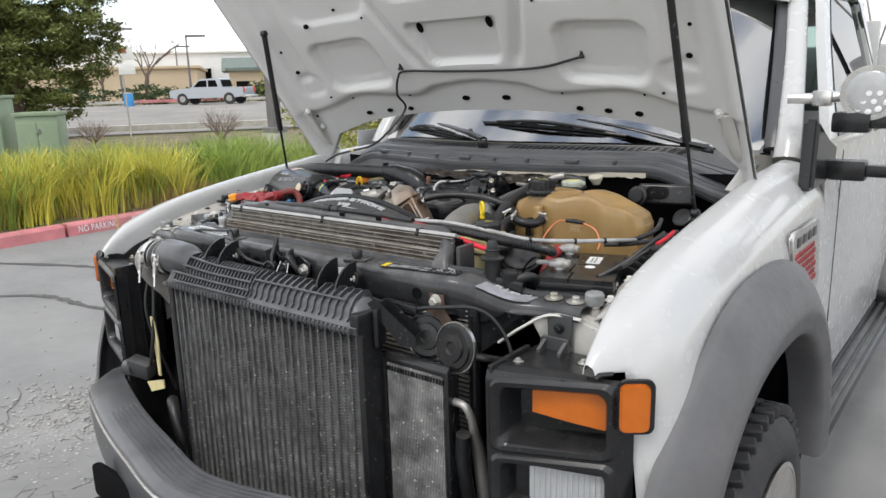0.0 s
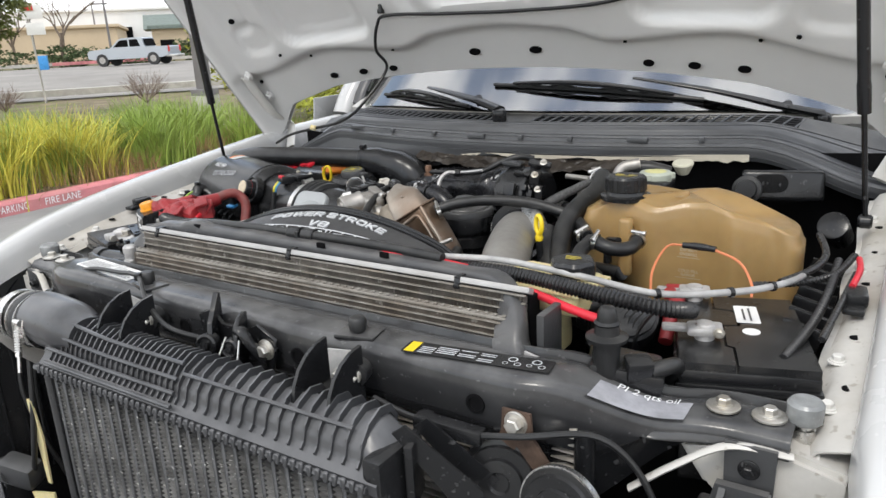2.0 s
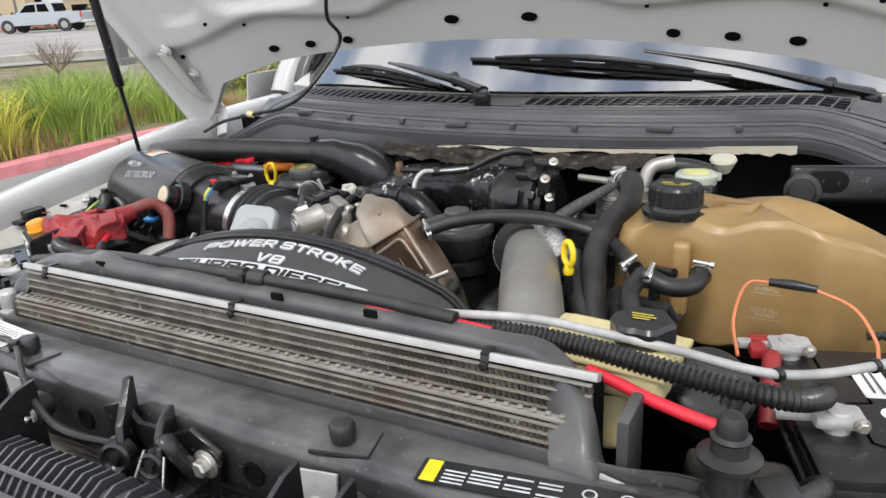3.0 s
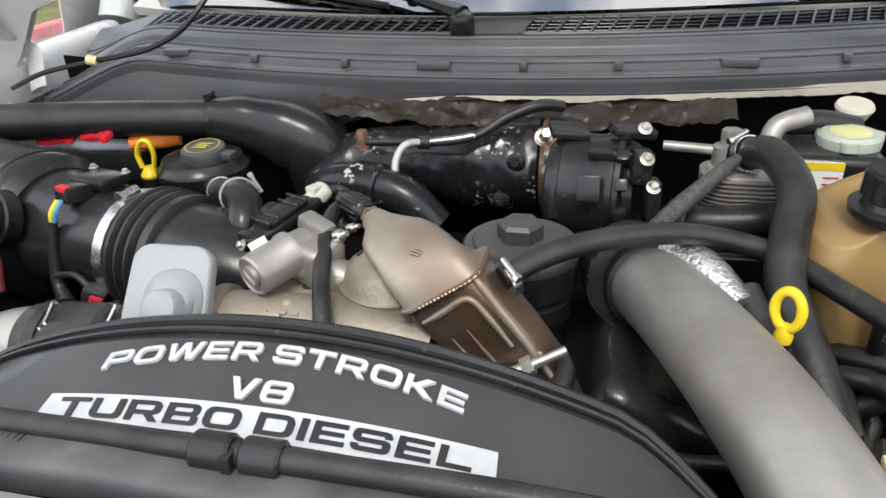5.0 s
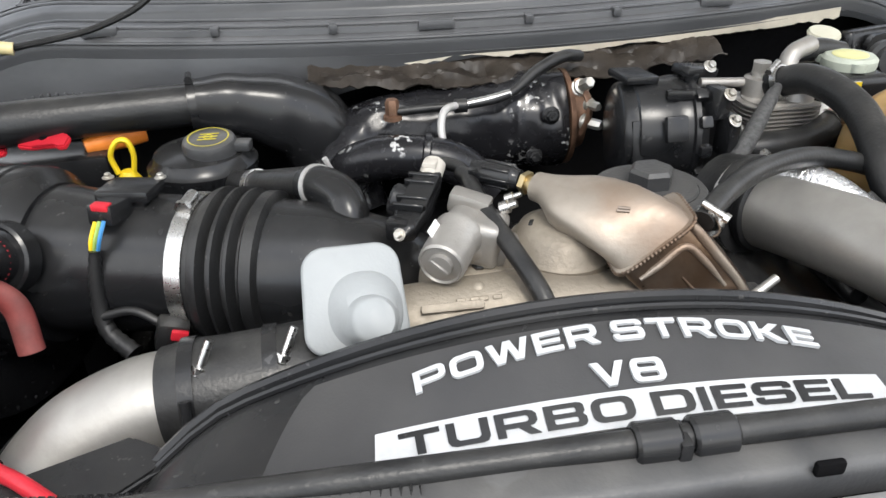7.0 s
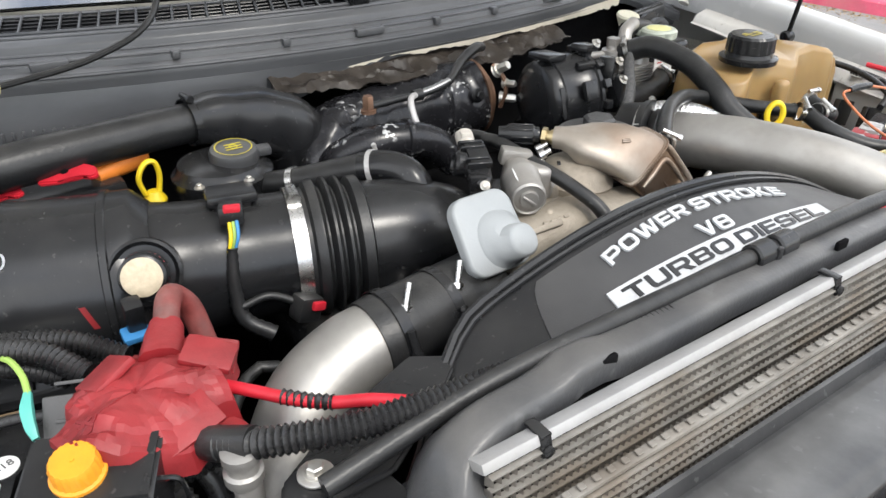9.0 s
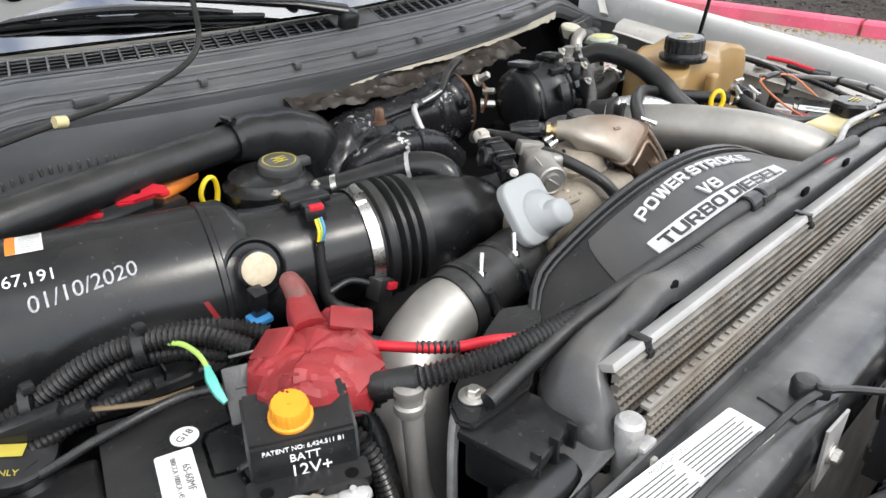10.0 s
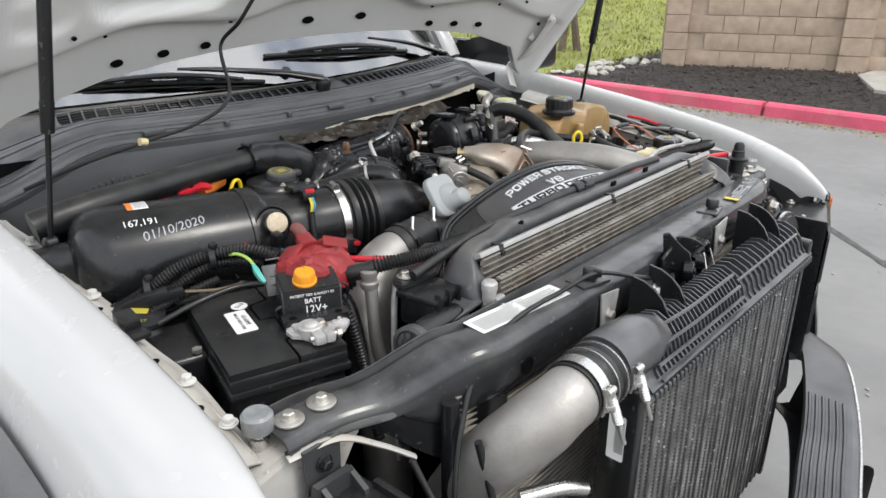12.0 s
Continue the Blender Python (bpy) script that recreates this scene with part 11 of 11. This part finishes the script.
leafy("crown", YOUNGLEAF, (-11.4, 10.1, 2.3), (0.95, 0.95, 1.9), 5200, 0.06, 14, t, 90, 0.3, 0.8)
t = tree("young_tree", -9.6, 10.6, 1.0, 0.05, "young tree with dense yellow-green leaves", 3, 0.8, seed=9)
leafy("crown", YOUNGLEAF, (-9.6, 10.6, 1.0), (1.2, 1.2, 0.9), 7000, 0.055, 15, t, 90, 0.3, 0.8)
for i, (x, y) in enumerate(((10.3, 6.9), (10.55, 6.7), (13.5, 9.5))):
    tree("bare_tree", x, y, 1.7 if i else 1.5, 0.075, "slender bare-branched tree on the lawn", 2, 0.35, ((0.10, -0.06), (-0.05, 0.04), (0.02, 0.05))[i], 20 + i, "lawn trees")
tree("bare_tree", *at_street(60, -6.8).xy, 2.4, 0.16, "leafless street tree with fine pale twigs", 4, 0.7, seed=31)
tree("bare_tree", *at_street(66, -11.0).xy, 2.3, 0.14, "leafless street tree with fine pale twigs", 4, 0.7, seed=33)
for x, y, r in ((*at_street(24, -0.75).xy, 0.68), (*at_street(24.5, -4.5).xy, 0.5)):
    e = empty("bare_shrub", (x, y, land(x, y)), "rounded leafless brown shrub", "shrub", "street shrubs")
    bm = B()
    rr = random.Random(int(r * 100))
    for i in range(26):
        a = rr.random() * 6.283
        limbs(bm, V(x, y, land(x, y)), V(math.cos(a) * 0.7, math.sin(a) * 0.7, rr.uniform(0.5, 1.2)).normalized(), r * 0.75, 0.012, 2, rr, 0.6)
    part("branchwork", bm, TWIG, e)
for i in range(9):
    q = at_street(61, -16 + 4.6 * i)
    e = empty("hedge", q, "dark green clipped hedge beyond the street", "hedge", "far hedges")
    leafy("foliage", HEDGE, q + V(0, 0, 0.7), (2.6, 2.6, 0.9), 1500, 0.16, 60 + i, e, 40, 0.2, 0.8)

# utility cabinets
for x, y, w, d, h, tw in ((*at_street(13.6, -4.25).xy, 0.95, 0.8, 1.50, -0.64), (*at_street(13.2, -3.2).xy, 0.62, 0.6, 1.22, -0.64)):
    e = empty("utility_cabinet", (x, y, 0.125), "pale green steel utility cabinet in the planting", "cabinet", "utility cabinets")
    mm = pose(0, 0, 0, 0, 0, degrees_ := math.degrees(tw))
    bm = B()
    box(bm, (x, y, 0.125 + h / 2), (d, w, h), mm, 0.02)
    body = part("body", bm, UTILITY, e)
    bm = B()
    box(bm, (x, y, 0.125 + h + 0.02), (d + 0.06, w + 0.06, 0.06), mm, 0.015)
    part("lid", bm, UTILITY, e)
    for k in (-0.25, 0.25):
        bm = B()
        box(bm, V(x, y, 0.125 + h * 0.48) + mm.to_3x3() @ V(d / 2 + 0.006, k * w, 0), (0.02, w * 0.47, h * 0.86), mm, 0.008)
        part("door", bm, UTILITY, e)
    bm = B()
    box(bm, V(x, y, 0.125 + h * 0.8) + mm.to_3x3() @ V(d / 2 + 0.02, 0.02, 0), (0.03, 0.05, 0.08), mm, 0.006)
    part("latch", bm, POLE, e)

# lamp standards and sign
e = empty("light_pole", (-10.3, 8.25, 0.12), "dark grey square light pole on a concrete base", "light pole")
bm = B()
cyl(bm, (-10.3, 8.25, 0.05), (-10.3, 8.25, 0.78), 0.27, 0.25, 28)
part("concrete_base", bm, CONCRETE, e)
bm = B()
box(bm, (-10.3, 8.25, 0.84), (0.36, 0.36, 0.12), None, 0.02)
part("base_cover", bm, POLE, e)
bm = B()
box(bm, (-10.3, 8.25, 3.6), (0.2, 0.2, 5.6), None, 0.012)
part("pole", bm, POLE, e)
bm = B()
box(bm, (-10.12, 8.33, 2.0), (0.02, 0.25, 0.35), None, 0.004)
part("notice_plate", bm, LABEL, e)
for q, s, h in ((72, -10.4, 6.4), (62, -3.9, 5.1), (85, -6.5, 5.5)):
    p = at_street(q, s)
    e = empty("street_lamp", p, "slim street lamp with a flat head", "street lamp", "street lamps")
    bm = B()
    cyl(bm, p, p + Z * h, 0.10, 0.07, 10)
    part("pole", bm, POLE, e)
    bm = B()
    box(bm, p + Z * h + SD * 0.7, (0.5, 1.5, 0.16), pose(0, 0, 0, 0, 0, -37), 0.04)
    part("lamp_head", bm, POLE, e)
p = at_street(27.0, -3.8)
e = empty("road_sign", p, "leaning sign post with a red and white plate", "sign")
bm = B()
cyl(bm, p, p + V(-0.05, -0.03, 3.05), 0.03, n=10)
part("post", bm, CONCRETE, e)
for z, m, h in ((2.75, LABEL, 0.42), (2.25, LABEL, 0.36)):
    bm = B()
    box(bm, p + Z * z + SD * 0.12 - SN * 0.04, (0.02, 0.52, h), pose(0, 0, 0, 0, 0, -37), 0.004)
    part("plate", bm, m, e)
bm = B()
box(bm, p + Z * 2.86 + SD * 0.02 - SN * 0.06, (0.02, 0.26, 0.15), pose(0, 0, 0, 0, 0, -37), 0.003)
part("red_mark", bm, SIGNRED, e)

# far buildings
def building(q, s0, s1, z1, depth, wall, roofm, label, windows=0, door=False):
    a, b = at_street(q, s0), at_street(q, s1)
    e = empty("far_building", a.lerp(b, 0.5), label, "building")
    z0 = a.z
    bm = B()
    c = a.lerp(b, 0.5) + SN * depth / 2
    box(bm, (c.x, c.y, z0 + z1 / 2), (depth, abs(s1 - s0), z1), pose(0, 0, 0, 0, 0, -36.87), 0.0)
    part("wall", bm, wall, e)
    bm = B()
    box(bm, (c.x, c.y, z0 + z1 + 0.15), (depth + 0.6, abs(s1 - s0) + 0.6, 0.3), pose(0, 0, 0, 0, 0, -36.87), 0.05)
    part("roof", bm, roofm, e)
    for i in range(windows):
        w = a.lerp(b, (i + 0.5) / windows) - SN * 0.06
        win = B()
        box(win, (w.x, w.y, z0 + z1 * 0.45), (0.12, abs(s1 - s0) / windows * 0.5, z1 * 0.4), pose(0, 0, 0, 0, 0, -36.87), 0.02)
        part("window", win, SHADE_BLACK, e)
    return e


building(84, -50, -4.5, 3.2, 20, BEIGE, BEIGE, "long low beige commercial building", 0)
building(104, -60, 30, 5.6, 20, PALEWALL, PALEWALL, "pale grey warehouse behind the beige building", 14)
e = building(68, -1.0, 8, 2.5, 9, BEIGE, ROOFGREEN, "small tan building with a grey-green gabled roof", 4)
a = at_street(68, -1.6)
bm = B()
prism(bm, [(0, 0), (9.9, 0), (4.9, 1.3)], a + Z * 2.5 - SN * 0.4, SN, Z, SD, 10.0)
part("gable", bm, ROOFGREEN, e)
p = at_street(55, -7.6)
bm = B()
box(bm, p + Z * 0.45, (0.5, 0.6, 0.9), pose(0, 0, 0, 0, 0, -37), 0.06)
thing("recycling_bin", bm, BLUE, "blue recycling bin beyond the street", "bin")

# parked silver pickup across the street
P = at_street(53.5, -2.0, 0.02)
pk = empty("parked_pickup", P, "silver extended-cab pickup truck on the far street", "truck")
FWD = (SN * 0.42 - SD * 0.9).normalized()   # its tail turned towards the lot
LAT = V(-FWD.y, FWD.x, 0)


def pkm(p):
    return P + FWD * p[0] + LAT * p[1] + Z * p[2]


def extr(bm, prof, half):
    a = [bm.verts.new(pkm((x, -half, z))) for x, z in prof]
    b = [bm.verts.new(pkm((x, half, z))) for x, z in prof]
    bm.faces.new(a)
    bm.faces.new(b[::-1])
    for i in range(len(prof)):
        j = (i + 1) % len(prof)
        bm.faces.new((a[i], a[j], b[j], b[i]))


bm = B()
extr(bm, [(2.65, 0.5), (2.68, 0.85), (2.55, 1.0), (1.35, 1.10), (0.95, 1.12), (-2.6, 1.12), (-2.68, 1.08), (-2.68, 0.55), (-2.2, 0.45), (2.2, 0.42)], 0.92)
part("body", bm, SILVERCAR, pk, smooth=30)
bm = B()
extr(bm, [(1.2, 1.10), (0.55, 1.62), (0.35, 1.70), (-0.75, 1.72), (-1.0, 1.68), (-1.15, 1.10)], 0.80)
part("cab", bm, SILVERCAR, pk, smooth=30)
for s in (1, -1):
    for pts in ([(0.95, 1.16), (0.5, 1.56), (-0.05, 1.60), (-0.05, 1.16)], [(-0.15, 1.16), (-0.15, 1.60), (-0.7, 1.60), (-0.85, 1.16)]):
        bm = B()
        a = [bm.verts.new(pkm((x, s * 0.805, z))) for x, z in pts]
        b = [bm.verts.new(pkm((x, s * 0.79, z))) for x, z in pts]
        bm.faces.new(a)
        bm.faces.new(b[::-1])
        for i in range(4):
            bm.faces.new((a[i], a[(i + 1) % 4], b[(i + 1) % 4], b[i]))
        part("window", bm, SHADE_BLACK, pk)
    for x in (1.75, -1.65):
        c = pkm((x, s * 0.80, 0.39))
        bm = B()
        cyl(bm, c - LAT * s * 0.12, c + LAT * s * 0.13, 0.39, n=28)
        w = part("wheel", bm, TYRE, pk)
        bm = B()
        cyl(bm, c + LAT * s * 0.10, c + LAT * s * 0.14, 0.23, 0.2, 20)
        part("hubcap", bm, ALU, w)
bm = B()
extr(bm, [(-1.16, 1.17), (-1.02, 1.62), (-1.06, 1.62), (-1.2, 1.17)], 0.68)
part("rear_window", bm, SHADE_BLACK, pk)
for s in (1, -1):
    bm = B()
    box(bm, pkm((-2.70, s * 0.82, 0.95)), (0.08, 0.12, 0.35), None, 0.02)
    part("tail_light", bm, SIGNRED, pk)
bm = B()
box(bm, pkm((-2.74, 0, 0.52)), (0.5, 1.6, 0.14), pose(0, 0, 0, 0, 0, math.degrees(math.atan2(LAT.y, LAT.x)) - 90), 0.03)
part("rear_bumper", bm, CHROME, pk)

# masonry wall behind the mulch, block by block
WP, WD = V(9.85, 4.62, 0.12), V(0.39, -0.921, 0).normalized()
WNN = V(WD.y, -WD.x, 0)   # towards the lot
wall = empty("wall_block", WP + WD * 4, "tan split-face concrete block wall with plain pilasters", "wall")
wall["kind"] = "structure"
mm = pose(0, 0, 0, 0, 0, math.degrees(math.atan2(WD.y, WD.x)))
bm = B()
box(bm, WP + WD * 5.0 + Z * 1.3 - WNN * 0.12, (10.2, 0.18, 2.9), mm)
part("mortar_core", bm, MORTAR, wall)
tb = B()
t2 = bmesh.new()
bmesh.ops.create_grid(t2, x_segments=5, y_segments=3, size=0.5)
for v in t2.verts:
    edge = abs(v.co.x) > 0.49 or abs(v.co.y) > 0.49
    v.co = V(v.co.x * 0.49, (0.0 if edge else -0.012 - 0.010 * noise.noise(v.co * 9)) - 0.03, v.co.y * 0.25)
ext = bmesh.ops.extrude_face_region(t2, geom=list(t2.faces))
for v in [g for g in ext["geom"] if isinstance(g, bmesh.types.BMVert)]:
    v.co.y = 0.05
join(tb, t2)
BLOCKMESH = mesh_of(tb, "block", BLOCK, 30)
n = 0
for row in range(11):
    for k in range(20):
        d = 0.52 + 0.5 * k + (0.25 if row % 2 else 0)
        if abs(((d + 1.25) % 2.5) - 1.35) < 0.2 or n >= 300:
            continue
        n += 1
        o = new("block", BLOCKMESH)
        o.parent = wall
        o.matrix_parent_inverse = Matrix.Translation(-wall.location)
        side_m = pose(0, 0, 0, 0, 0, math.degrees(math.atan2(WD.y, WD.x)) + (180 if n % 2 else 0) * 0)
        o.matrix_basis = Matrix.Translation(WP + WD * d + Z * (0.13 + 0.26 * row) - WNN * 0.03) @ side_m @ Matrix.Rotation(0 if WNN.dot(side_m.to_3x3() @ V(0, -1, 0)) > 0 else math.pi, 4, "Z")
for d in (0.1, 2.6, 5.1, 7.6):
    for row in range(11):
        bm = B()
        box(bm, WP + WD * d + Z * (0.13 + 0.26 * row) - WNN * 0.02, (0.40 if d > 1 else 0.34, 0.24, 0.253), mm, 0.006, 1)
        part("pilaster_block", bm, BLOCK, wall)
